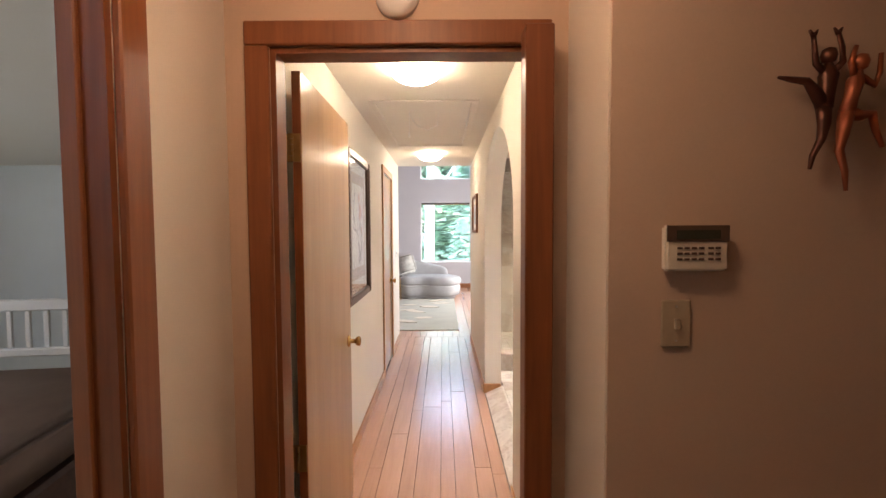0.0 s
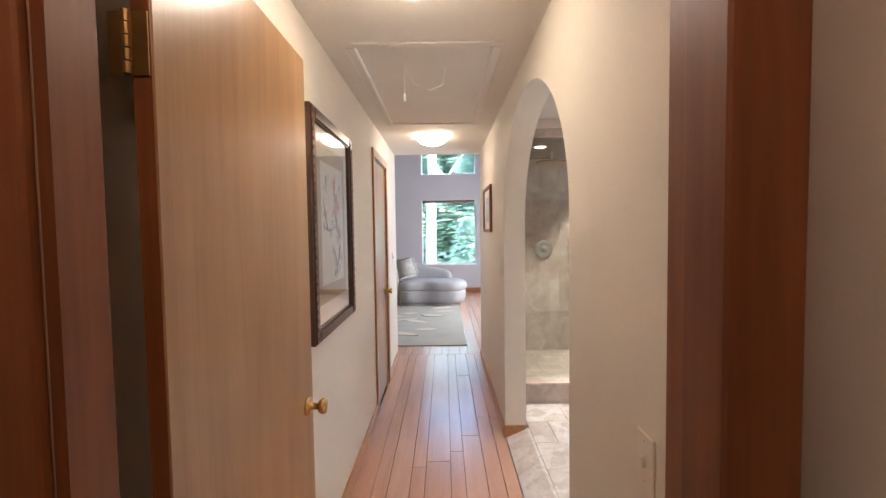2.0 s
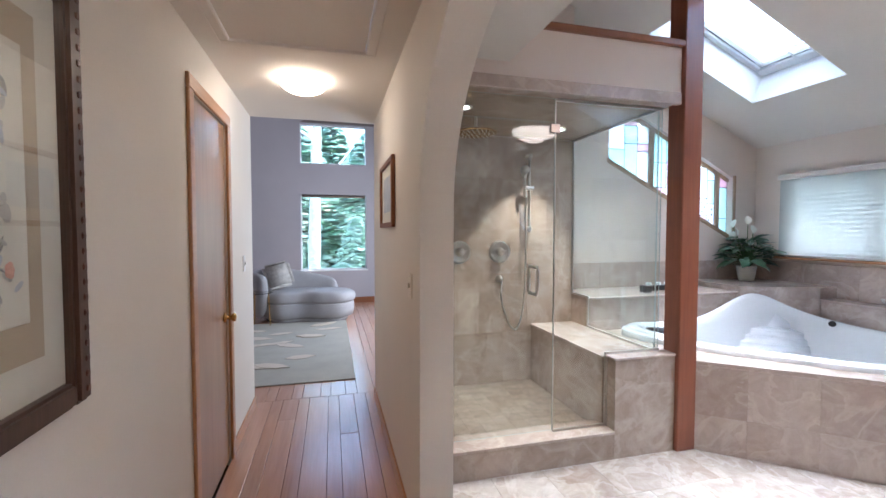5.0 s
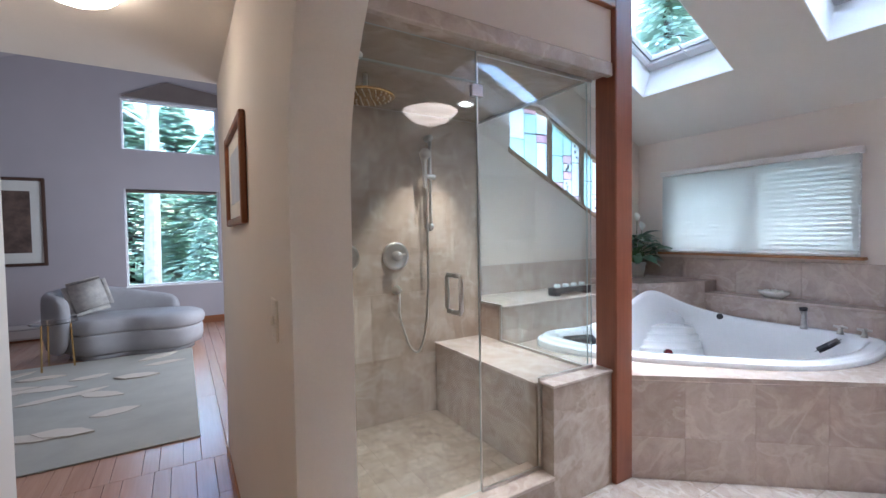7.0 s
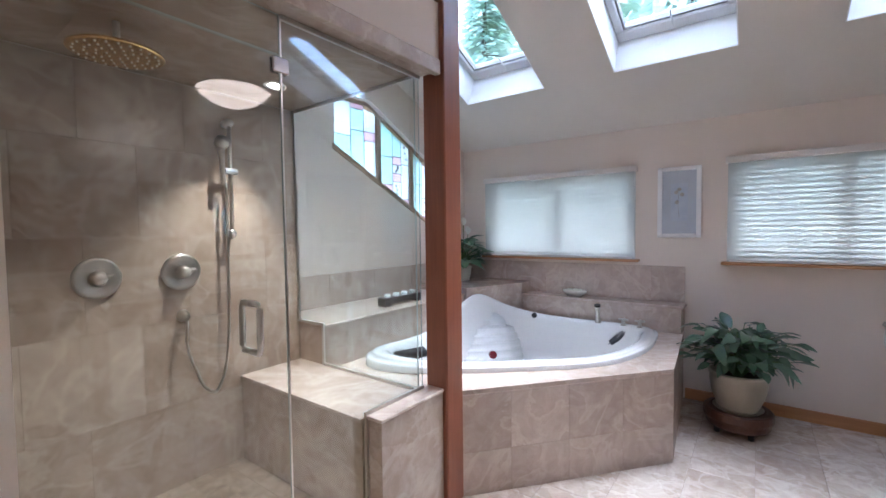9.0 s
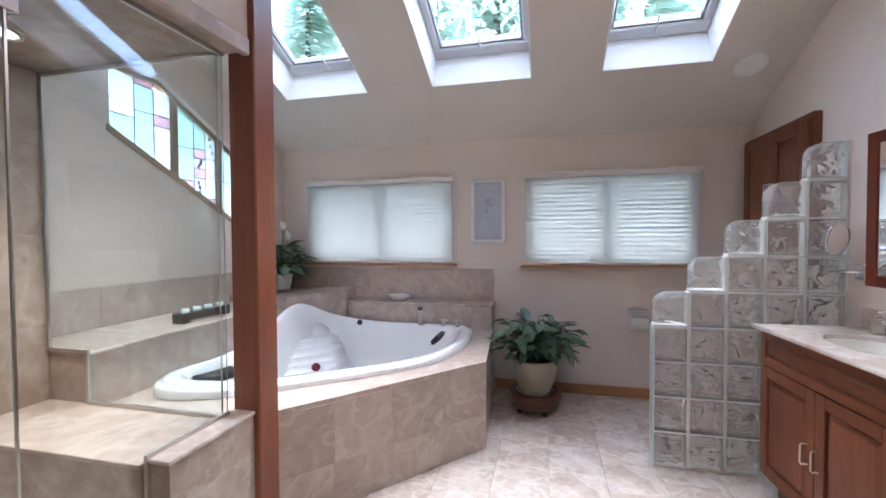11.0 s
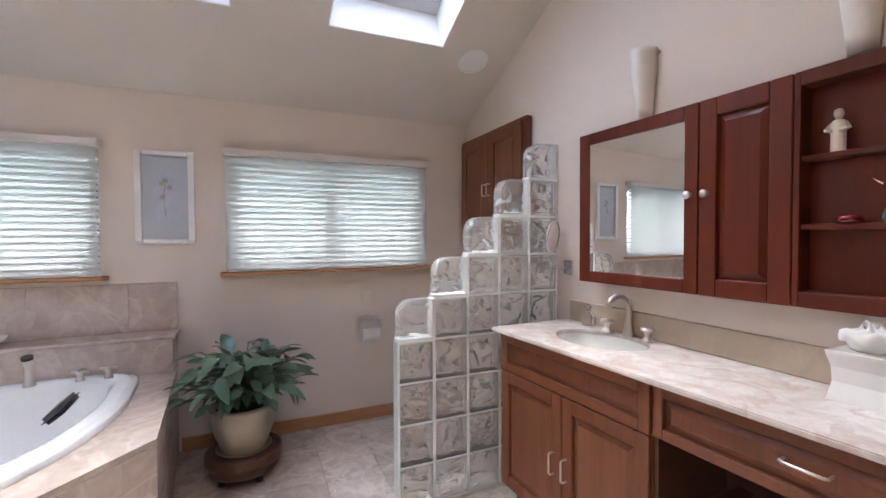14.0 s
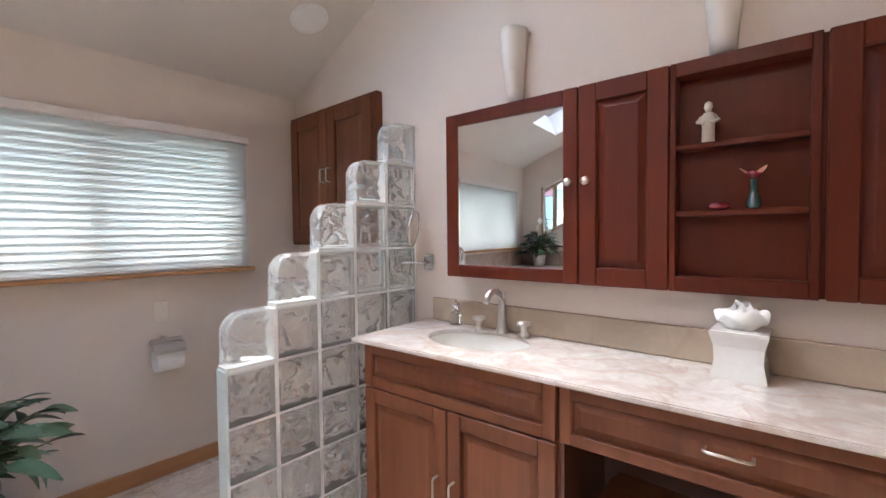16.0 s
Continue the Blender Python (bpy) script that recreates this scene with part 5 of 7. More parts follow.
def raised(name, parent, x0, x1, z0, z1, y, mat, t=0.02, rail=0.055, label=""):
    """A frame-and-panel front that faces +y, at y."""
    xa, xb = sorted((x0, x1))
    f = part(name, box(xa, xa + rail, y, y + t, z0, z1, 0.003), mat, parent, label)
    bm = box(xb - rail, xb, y, y + t, z0, z1, 0.003)
    box(xa + rail, xb - rail, y, y + t, z0, z0 + rail, 0.003, bm)
    box(xa + rail, xb - rail, y, y + t, z1 - rail, z1, 0.003, bm)
    join(bm, _bm(f.data))
    bm.to_mesh(f.data)
    bm.free()
    bm = box(xa + rail, xb - rail, y + 0.001, y + 0.006, z0 + rail, z1 - rail)
    g = min(0.022, (z1 - z0) * 0.12)
    bm2 = bmesh.new()
    a = [(xa + rail + 0.006, z0 + rail + 0.006), (xb - rail - 0.006, z0 + rail + 0.006), (xb - rail - 0.006, z1 - rail - 0.006), (xa + rail + 0.006, z1 - rail - 0.006)]
    b = [(a[0][0] + g, a[0][1] + g), (a[1][0] - g, a[1][1] + g), (a[2][0] - g, a[2][1] - g), (a[3][0] + g, a[3][1] - g)]
    A, B = [bm2.verts.new((p[0], y + 0.006, p[1])) for p in a], [bm2.verts.new((p[0], y + 0.016, p[1])) for p in b]
    for i in range(4):
        bm2.faces.new((A[i], A[(i + 1) % 4], B[(i + 1) % 4], B[i]))
    bm2.faces.new(B)
    join(bm, bm2)
    part("panel", bm, mat, f)
    return f


def _bm(me):
    b = bmesh.new()
    b.from_mesh(me)
    return b


def bar_pull(parent, p, q, out, r=0.004):
    p, q, o = Vector(p), Vector(q), Vector(out)
    return part("bar_pull", tube([p, p + o * 0.8, p + o + (q - p) * 0.08, q + o - (q - p) * 0.08, q + o * 0.8, q], r, 10), M["nickel"], parent, "brushed nickel bow pull", smooth=True)


v1 = thing("vanity_cabinet", "red-brown wood sink cabinet with two raised-panel doors", "cabinet", "", (0, 0, 0))
part("carcass", box(SEAM + 0.001, V0, VY + 0.001, VF - 0.02, BF + 0.115, 0.74), M["cabin"], v1)
part("top_rail", box(SEAM + 0.001, V0, VF - 0.04, VF - 0.02, 0.74, VT - 0.019), M["cabin"], v1)
part("end_panel", box(V0 - 0.018, V0, VY + 0.001, VF - 0.04, 0.74, VT - 0.019), M["cabin"], v1)
part("end_panel", box(SEAM + 0.001, SEAM + 0.018, VY + 0.001, VF - 0.04, 0.74, VT - 0.019), M["cabin"], v1)
# toe kick darker than the fronts: the shade under the cabinet is in its wood
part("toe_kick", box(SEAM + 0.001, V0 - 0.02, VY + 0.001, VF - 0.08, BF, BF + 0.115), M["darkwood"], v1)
raised("drawer_front", v1, SEAM + 0.006, V0 - 0.004, 0.748, 0.918, VF - 0.02, M["cabin"], rail=0.04)
for a, b in ((SEAM + 0.006, 3.557), (3.562, V0 - 0.004)):
    raised("door", v1, a, b, BF + 0.118, 0.742, VF - 0.02, M["cabin"])
bar_pull(v1, (3.53, VF, 0.412), (3.53, VF, 0.502), (0, 0.03, 0))
bar_pull(v1, (3.60, VF, 0.412), (3.60, VF, 0.502), (0, 0.03, 0))
v2 = thing("makeup_table_cabinet", "red-brown wood knee-hole vanity section with one wide drawer", "cabinet")
part("apron", box(V1 + 0.4, SEAM - 0.001, VF - 0.05, VF - 0.021, 0.755, VT - 0.019), M["cabin"], v2)
raised("drawer_front", v2, 2.30, SEAM - 0.006, 0.752, 0.918, VF - 0.02, M["cabin"], rail=0.035)
# dark side and back panels carry the knee-hole's shade in their colour
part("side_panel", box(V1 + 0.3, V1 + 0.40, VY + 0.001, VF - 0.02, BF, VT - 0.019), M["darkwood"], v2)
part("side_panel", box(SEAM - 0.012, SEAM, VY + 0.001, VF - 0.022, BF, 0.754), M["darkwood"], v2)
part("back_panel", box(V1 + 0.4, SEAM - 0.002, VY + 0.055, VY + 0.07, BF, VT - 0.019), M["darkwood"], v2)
bar_pull(v2, (2.797, VF, 0.848), (2.703, VF, 0.848), (0, 0.03, 0))
# worktop with an undermount oval basin
SXC, SYC, SRX, SRY = 3.585, 2.175, 0.215, 0.15
bm = bmesh.new()
rect = [(V1 - 0.3, VY + 0.001), (V0 + 0.03, VY + 0.001), (V0 + 0.035, VF + 0.032), (V1 - 0.3, VF + 0.032)]
ov = [bm.verts.new((x, y, VT)) for x, y in rect]
iv = [bm.verts.new((SXC + SRX * math.cos(2 * math.pi * i / 40), SYC + SRY * math.sin(2 * math.pi * i / 40), VT)) for i in range(40)]
bmesh.ops.triangle_fill(bm, use_beauty=True, edges=[bm.edges.new((L[i], L[(i + 1) % len(L)])) for L in (ov, iv) for i in range(len(L))])
r = bmesh.ops.extrude_face_region(bm, geom=bm.faces[:])
bmesh.ops.translate(bm, vec=(0, 0, -0.018), verts=[v for v in r["geom"] if isinstance(v, bmesh.types.BMVert)])
rim = [e for e in bm.edges if len(e.link_faces) == 2 and e.calc_face_angle(0) > 1 and abs(e.verts[0].co.z - e.verts[1].co.z) < 1e-5]
bmesh.ops.bevel(bm, geom=rim, offset=0.004, segments=2, affect="EDGES")
top = part("worktop", bm, M["counter"])
tagged(top, "cream and rust veined marble worktop with an oval sink cut-out", "worktop")
bs = part("backsplash", box(V1 - 0.3, V0 + 0.03, VY + 0.001, VY + 0.021, VT + 0.001, VT + 0.106, 0.003), M["splash"])
tagged(bs, "low beige marble backsplash behind the worktop", "backsplash")
basin = part("sink_basin", lathe([(1.02, -0.001), (0.99, -0.03), (0.93, -0.08), (0.75, -0.13), (0.4, -0.155), (0.0, -0.16)], 40, m=Matrix.Translation((SXC, SYC, VT - 0.018)) @ Matrix.Diagonal((SRX, SRY, 1, 1))), M["porcelain"], None, smooth=True)
tagged(basin, "oval undermount white porcelain sink basin", "sink")
fc = thing("sink_faucet", "brushed nickel arched faucet with two lever handles", "faucet", "", (3.56, 2.03, VT))
arcp = [(0, 0, 0), (0, 0, 0.03), (0, 0, 0.09)] + [(0, 0.065 - 0.065 * math.cos(radians(a)), 0.12 + 0.06 * math.sin(radians(a))) for a in (10, 40, 70, 100, 130, 160)]
part("spout", tube(arcp, [0.026, 0.02, 0.015, 0.014, 0.013, 0.013, 0.013, 0.013, 0.014], 14), M["nickel"], fc, smooth=True)
part("lift_rod", tube([(0, -0.02, 0.02), (0, -0.02, 0.15), (0, -0.02, 0.17)], [0.003, 0.003, 0.007], 8), M["nickel"], fc)
for x in (-0.11, 0.10):
    part("handle", lathe([(0.0, 0), (0.024, 0), (0.02, 0.012), (0.012, 0.02), (0.012, 0.04), (0.028, 0.048), (0.026, 0.06), (0.0, 0.062)], 20, m=Matrix.Translation((x, 0.02, 0))), M["nickel"], fc, smooth=True)

turn = Matrix.Translation((3.96, 2.42, 0)) @ Matrix.Rotation(radians(3.2), 4, "Z") @ Matrix.Translation((-3.96, -2.42, 0))
for ob in (v1, v2, top, basin, fc):
    ob.matrix_world = turn @ ob.matrix_basis

# upper cabinet: mirror door, panel door, open shelves, panel door
UZ0_, UZ1_, UF = 1.168, 1.862, 2.03
up = thing("wall_cabinet", "red-brown wood wall cabinet with mirrored door and open shelves", "wall cabinet")
UM0, UM1, UD1, UO1, UE = 3.832, 3.242, 2.953, 2.600, 1.75
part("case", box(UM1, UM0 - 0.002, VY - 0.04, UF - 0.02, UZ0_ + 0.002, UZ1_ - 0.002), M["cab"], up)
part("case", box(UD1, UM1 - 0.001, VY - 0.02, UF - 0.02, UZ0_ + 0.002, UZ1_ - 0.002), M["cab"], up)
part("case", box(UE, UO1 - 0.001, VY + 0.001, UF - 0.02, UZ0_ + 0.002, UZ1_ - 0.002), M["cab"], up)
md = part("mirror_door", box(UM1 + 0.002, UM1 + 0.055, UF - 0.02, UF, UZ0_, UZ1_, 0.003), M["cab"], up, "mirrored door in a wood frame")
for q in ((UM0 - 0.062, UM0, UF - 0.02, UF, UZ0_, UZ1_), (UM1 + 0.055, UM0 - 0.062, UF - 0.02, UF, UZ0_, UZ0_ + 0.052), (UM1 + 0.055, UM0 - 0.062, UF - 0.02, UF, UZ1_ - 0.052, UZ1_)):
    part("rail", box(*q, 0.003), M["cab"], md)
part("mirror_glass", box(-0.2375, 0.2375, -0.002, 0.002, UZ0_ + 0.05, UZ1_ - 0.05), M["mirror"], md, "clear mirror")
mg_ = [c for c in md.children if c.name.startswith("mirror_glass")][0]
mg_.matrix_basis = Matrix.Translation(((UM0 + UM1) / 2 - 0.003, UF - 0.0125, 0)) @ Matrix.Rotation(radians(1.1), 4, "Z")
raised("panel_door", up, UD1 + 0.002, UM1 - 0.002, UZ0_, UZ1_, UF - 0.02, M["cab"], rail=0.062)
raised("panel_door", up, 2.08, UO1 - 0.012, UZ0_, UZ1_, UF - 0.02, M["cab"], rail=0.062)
for x in (UM1 + 0.03, UM1 - 0.033):
    part("knob", lathe([(0.0, 0.0), (0.009, 0.0), (0.006, 0.004), (0.006, 0.012), (0.013, 0.018), (0.015, 0.024), (0.011, 0.029), (0.0, 0.031)], 18, m=Matrix.Translation((x, UF, 1.53)) @ Matrix.Rotation(radians(-90), 4, "X")), M["nickel"], up, "round nickel knob", smooth=True)
bm = box(UO1 + 0.002, UD1 - 0.002, VY + 0.010, VY + 0.016, UZ0_ + 0.002, UZ1_ - 0.002)
part("shelf_back", bm, M["cab"], up)
fr = box(UD1 - 0.018, UD1 - 0.001, VY + 0.012, UF, UZ0_, UZ1_, 0.002)
box(UO1, UO1 + 0.021, VY + 0.012, UF, UZ0_, UZ1_, 0.002, fr)
box(UO1 + 0.021, UD1 - 0.018, VY + 0.012, UF, UZ0_, UZ0_ + 0.046, 0.002, fr)
box(UO1 + 0.021, UD1 - 0.018, VY + 0.012, UF, UZ1_ - 0.042, UZ1_, 0.002, fr)
part("shelf_frame", fr, M["cab"], up)
SH1, SH2 = 1.615, 1.414
for z in (SH1, SH2):
    part("shelf", box(UO1 + 0.021, UD1 - 0.018, VY + 0.012, UF - 0.01, z - 0.016, z, 0.002), M["cab"], up)

up.matrix_world = Matrix.Translation((2.9, UF, 0)) @ Matrix.Rotation(radians(2.1), 4, "Z") @ Matrix.Translation((-2.9, -UF, 0))

c2 = thing("toilet_cabinet", "red-brown wood two-door cabinet set high in the corner", "wall cabinet")
C0, C1 = 4.372, 5.244
part("case", box(C0, C1, VY + 0.001, VY + 0.045, 1.295, 2.12, 0.003), M["cabin"], c2)
mid = (C0 + C1) / 2 - 0.0
for a, b in ((C0 + 0.03, mid - 0.002), (mid + 0.002, C1 - 0.03)):
    raised("door", c2, a, b, 1.315, 2.095, VY + 0.045, M["cabin"], rail=0.075)
for x in (mid - 0.03, mid + 0.03):
    bar_pull(c2, (x, VY + 0.065, 1.67), (x, VY + 0.065, 1.75), (0, 0.028, 0))

# ---- unseen lights: added foyer lamp and side room window, the far room's other window ----
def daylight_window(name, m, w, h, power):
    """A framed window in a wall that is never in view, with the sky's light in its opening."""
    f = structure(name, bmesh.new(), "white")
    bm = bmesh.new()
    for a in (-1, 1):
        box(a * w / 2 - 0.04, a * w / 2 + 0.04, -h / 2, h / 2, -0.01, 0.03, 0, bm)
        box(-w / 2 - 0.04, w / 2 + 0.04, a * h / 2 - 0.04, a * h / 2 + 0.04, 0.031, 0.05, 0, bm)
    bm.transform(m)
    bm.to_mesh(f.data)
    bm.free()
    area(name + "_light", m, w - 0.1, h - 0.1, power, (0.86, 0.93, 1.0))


# a window lamp added to brighten the side room
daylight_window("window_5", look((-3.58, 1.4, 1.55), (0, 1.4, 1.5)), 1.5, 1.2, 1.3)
for ya, yb in ((W1A, W1B), (W2A, W2B)):
    area("window_light", look((WX + 0.158, (ya + yb) / 2, (WZ0 + WZ1) / 2), (0, (ya + yb) / 2, (WZ0 + WZ1) / 2)), yb - ya - 0.02, WZ1 - WZ0 - 0.02, 0.60, (0.90, 0.96, 1.0))
daylight_window("window_6", look((BX1 - 0.04, 8.6, 1.5), (0, 8.6, 1.4)), 2.4, 2.0, 6.5)
# no lamp is known here: this dome is added to light the foyer walls
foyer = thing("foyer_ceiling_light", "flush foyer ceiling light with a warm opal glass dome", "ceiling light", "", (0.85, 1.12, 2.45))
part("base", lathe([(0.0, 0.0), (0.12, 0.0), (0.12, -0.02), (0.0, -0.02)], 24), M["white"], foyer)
part("dome", lathe([(0.0, -0.022), (0.15, -0.024), (0.165, -0.045), (0.10, -0.09), (0.0, -0.105)], 28), glow("foyer_fill_glow", (1.0, 0.64, 0.43), 0.85), foyer, smooth=True)

# ---- trees outside ----
rnd = random.Random(7)


def crown_mesh(name, h, r, n, size, droop):
    verts, faces = [], []
    for i in range(n):
        t = rnd.random() ** 0.8
        z = h * (0.12 + 0.88 * t)
        rr = r * (1 - t) ** 0.75 * (0.72 + 0.28 * abs(math.sin(t * 75))) + 0.15
        a = rnd.uniform(0, 2 * math.pi)
        d = rr * math.sqrt(rnd.random())
        c = Vector((d * math.cos(a), d * math.sin(a), z - droop * d))
        u = Vector((math.cos(a), math.sin(a), -droop + rnd.uniform(-0.3, 0.3))).normalized() * size * rnd.uniform(0.5, 1.3)
        w = Vector((-math.sin(a), math.cos(a), rnd.uniform(-0.4, 0.4))).normalized() * size * rnd.uniform(0.25, 0.6)
        k = len(verts)
        verts += [c - u - w * 0.4, c - w * 1.0 + u * 0.2, c + u, c + w * 1.0 + u * 0.1]
        faces.append((k, k + 1, k + 2, k + 3))
    me = bpy.data.meshes.new(name)
    me.from_pydata([tuple(v) for v in verts], [], faces)
    me.materials.append(M["conifer"])
    return me


crowns = [crown_mesh("crown", 19, 3.0, 6500, 0.27, 0.35), crown_mesh("crown", 14, 2.6, 5500, 0.24, 0.42)]


def conifer(x, y, k, s, turn):
    t = thing("conifer_tree", "tall dark green conifer with drooping layered boughs", "tree", "conifers round the house", (x, y, -2.0))
    low = 0.42 if y > 14 and k == 0 else 0.62 if y > 14 else 1.0
    h = (19, 14)[k] * s * low
    bm = tube([(0, 0, -0.2), (0.05, 0, h * 0.3), (0, 0.08, h * 0.7), (0, 0, h * 0.98)], [0.24 * s, 0.2 * s, 0.1 * s, 0.02], 9)
    for i in range(14):
        a, z = i * 2.4, h * (0.15 + 0.055 * i)
        L = (1 - z / h) * 2.6 * s
        tube([(0, 0, z), (math.cos(a) * L, math.sin(a) * L, z - 0.3 * L)], [0.05 * s, 0.015], 5, bm=bm)
    part("trunk", bm, M["bark2"], t)
    c = new("crown", crowns[k])
    c.parent = t
    c.scale = (s * (1.15 if low < 1 else 1.0), s * (1.15 if low < 1 else 1.0), s * low)
    c.rotation_euler = (0, 0, turn)
    c["kind"] = "stuff"


for x, y, k, s in ((16, 0.5, 0, 1.0), (15.5, 5.0, 1, 1.1), (17, 8.2, 0, 1.1), (21, 2.6, 0, 1.15), (22, 6.6, 0, 1.2), (23, -2, 0, 1.1), (20, 12, 0, 1.1), (17, -4, 1, 1.2),
                   (15, 11.5, 1, 1.0), (6.0, 15, 0, 0.9), (9.5, 17, 0, 1.0),
                   (2.6, 21, 0, 0.95), (-0.6, 22.5, 0, 1.05), (-3.6, 20.5, 1, 1.2), (5.6, 24, 0, 1.1), (1.0, 27, 0, 1.2), (-6, 25, 0, 1.2), (3.8, 18.2, 1, 0.75), (-1.9, 18.6, 1, 0.7), (1.8, 16.8, 1, 0.45),
                   (3.6, 11.5, 1, 1.1), (1.5, 11.5 + 30, 0, 1.3), (-4, 33, 0, 1.3)):
    if not (x < 5 and y < 14):
        conifer(x, y, k, s, rnd.uniform(0, 6.28))

birch = thing("birch_tree", "pale-barked leaning trunk with a few bare side limbs", "tree", "", (0.42, 18.0, -2.0))
part("trunk", tube([(-0.05, 0, -0.1), (0.0, 0, 2.5), (0.06, 0, 5.0), (0.15, 0.1, 8.0), (0.2, 0.1, 12.0)], [0.25, 0.21, 0.18, 0.14, 0.06], 12), M["bark"], birch)
for a, z, L in ((0.5, 5.0, 1.6), (2.6, 6.5, 1.8), (4.0, 8.0, 1.6), (5.4, 9.5, 1.2)):
    part("limb", tube([(0.08, 0, z), (math.cos(a) * L * 0.5, math.sin(a) * 0.5, z + L * 0.35), (math.cos(a) * L, math.sin(a) * L, z + L)], [0.07, 0.045, 0.015], 7), M["bark"], birch)
for x, y in ((10.0, 3.3), (9.4, 1.9), (11, 5.1)):
    t = thing("slender_tree", "slender pale trunk outside the bathroom window", "tree", "slender trunks by the house", (x, y, -2.0))
    part("trunk", tube([(0, 0, -0.1), (0.04, 0.03, 4), (0, 0.1, 9), (0.1, 0.1, 14)], [0.13, 0.11, 0.08, 0.03], 10), M["bark"], t)
    vs, fs = [], []
    for i in range(1500):
        c = Vector((rnd.gauss(0, 1.0), rnd.gauss(0, 1.0), rnd.uniform(7.5, 14.5)))
        u, w = Vector((rnd.uniform(-1, 1), rnd.uniform(-1, 1), rnd.uniform(-1, 1))) * 0.1, Vector((rnd.uniform(-1, 1), rnd.uniform(-1, 1), rnd.uniform(-1, 1))) * 0.08
        k = len(vs)
        vs += [tuple(c - u), tuple(c - w), tuple(c + u), tuple(c + w)]
        fs.append((k, k + 1, k + 2, k + 3))
    me = bpy.data.meshes.new("crown")
    me.from_pydata(vs, [], fs)
    me.materials.append(M["conifer"])
    c = new("crown", me)
    c.parent = t
    c["kind"] = "stuff"

# ---- foyer things ----
kp = thing("alarm_keypad", "white alarm keypad with a dark display and rows of buttons", "alarm keypad", "", (1.588, 1.559, 1.42))
kp.scale = (0.94, 0.94, 0.94)
part("body", box(-0.079, 0.079, -0.028, 0, -0.058, 0.058, 0.006, seg=2), M["plastic"], kp)
part("cover", box(-0.079, 0.079, -0.031, -0.0285, 0.017, 0.058, 0.001), M["bronzecap"], kp, "dark upper cover")
part("display", box(-0.055, 0.055, -0.0325, -0.0315, 0.024, 0.046), M["lcd"], kp, "dark green display")
for r_ in range(3):
    for c in range(6):
        part("button", box(-0.052 + c * 0.018 + (0.006 if c > 3 else 0), -0.038 + c * 0.018 + (0.006 if c > 3 else 0), -0.031, -0.0285, 0.004 - r_ * 0.014 - 0.006, 0.004 - r_ * 0.014, 0.001), M["bronzecap"], kp)


def plate(m, label, group="", switch=True, material="plastic"):
    t = thing("light_switch", label, "light switch", group)
    t.matrix_world = m
    part("cover_plate", box(-0.036, 0.036, -0.058, 0.058, 0, 0.006, 0.003), M[material], t)
    part("toggle", box(-0.006, 0.006, -0.012, 0.012, 0.0065, 0.016, 0.002) if switch else box(-0.008, 0.008, -0.006, 0.006, 0.0065, 0.009), M[material], t)
    for z in (-0.042, 0.042):
        part("screw", rod((0, z, 0.0065), (0, z, 0.0075), 0.003, 8), M["nickel"], t)
    return t


plate(Matrix.Translation((1.552, 1.559, 1.236)) @ Matrix.Rotation(radians(90), 4, "X"), "tan toggle switch under the alarm keypad", material="matte_tan")
plate(Matrix.Translation((HR, 4.50, 1.155)) @ Matrix.Rotation(radians(-90), 4, "Y") @ Matrix.Rotation(radians(90), 4, "Z"), "ivory toggle switch beside the arch", "hall wall switches")
plate(Matrix.Translation((HR, 2.22, 0.98)) @ Matrix.Rotation(radians(-90), 4, "Y") @ Matrix.Rotation(radians(90), 4, "Z"), "ivory toggle switch beside the hall door", "hall wall switches")
plate(Matrix.Translation((HL, 5.87, 1.175)) @ Matrix.Rotation(radians(90), 4, "Y") @ Matrix.Rotation(radians(90), 4, "Z"), "white toggle switch by the hall's far end", "hall wall switches", material="white")


def figure(name, label, mat, lines, head, y):
    bm = bmesh.new()
    W = lambda p: (1.470 + (p[0] - 1170) * 0.00139, y, 1.456 - (p[1] - 397) * 0.00139)
    for pts, rad in lines:
        tube([W(p) for p in pts], [q * 0.8 for q in rad], 8, bm=bm)
    hx, _, hz = W(head)
    lathe([(0.0, -0.02), (0.013, -0.014), (0.017, 0.0), (0.013, 0.014), (0.0, 0.02)], 12, bm, Matrix.Translation((hx, y, hz)))
    return tagged(part(name, bm, M[mat], smooth=True), label, "wall sculpture")


figure("dancer_sculpture", "dark bronze dancing figure sculpture on the tan wall", "bronze", [
    ([(1468, 112), (1468, 135), (1466, 165), (1462, 188)], [0.008, 0.026, 0.020, 0.022]),
    ([(1462, 130), (1447, 115), (1444, 92), (1441, 66)], [0.011, 0.009, 0.007, 0.006]), ([(1441, 70), (1434, 60)], [0.007, 0.003]), ([(1441, 70), (1448, 60)], [0.007, 0.003]),
    ([(1474, 130), (1492, 112), (1490, 88), (1482, 62)], [0.011, 0.009, 0.007, 0.006]), ([(1482, 66), (1475, 56)], [0.007, 0.003]), ([(1482, 66), (1489, 56)], [0.007, 0.003]),
    ([(1462, 185), (1446, 160), (1432, 144), (1408, 141), (1384, 137)], [0.02, 0.017, 0.012, 0.009, 0.004]),
    ([(1462, 186), (1464, 215), (1460, 240), (1446, 268), (1442, 290)], [0.02, 0.017, 0.012, 0.009, 0.005])], (1468, 102), 1.535)
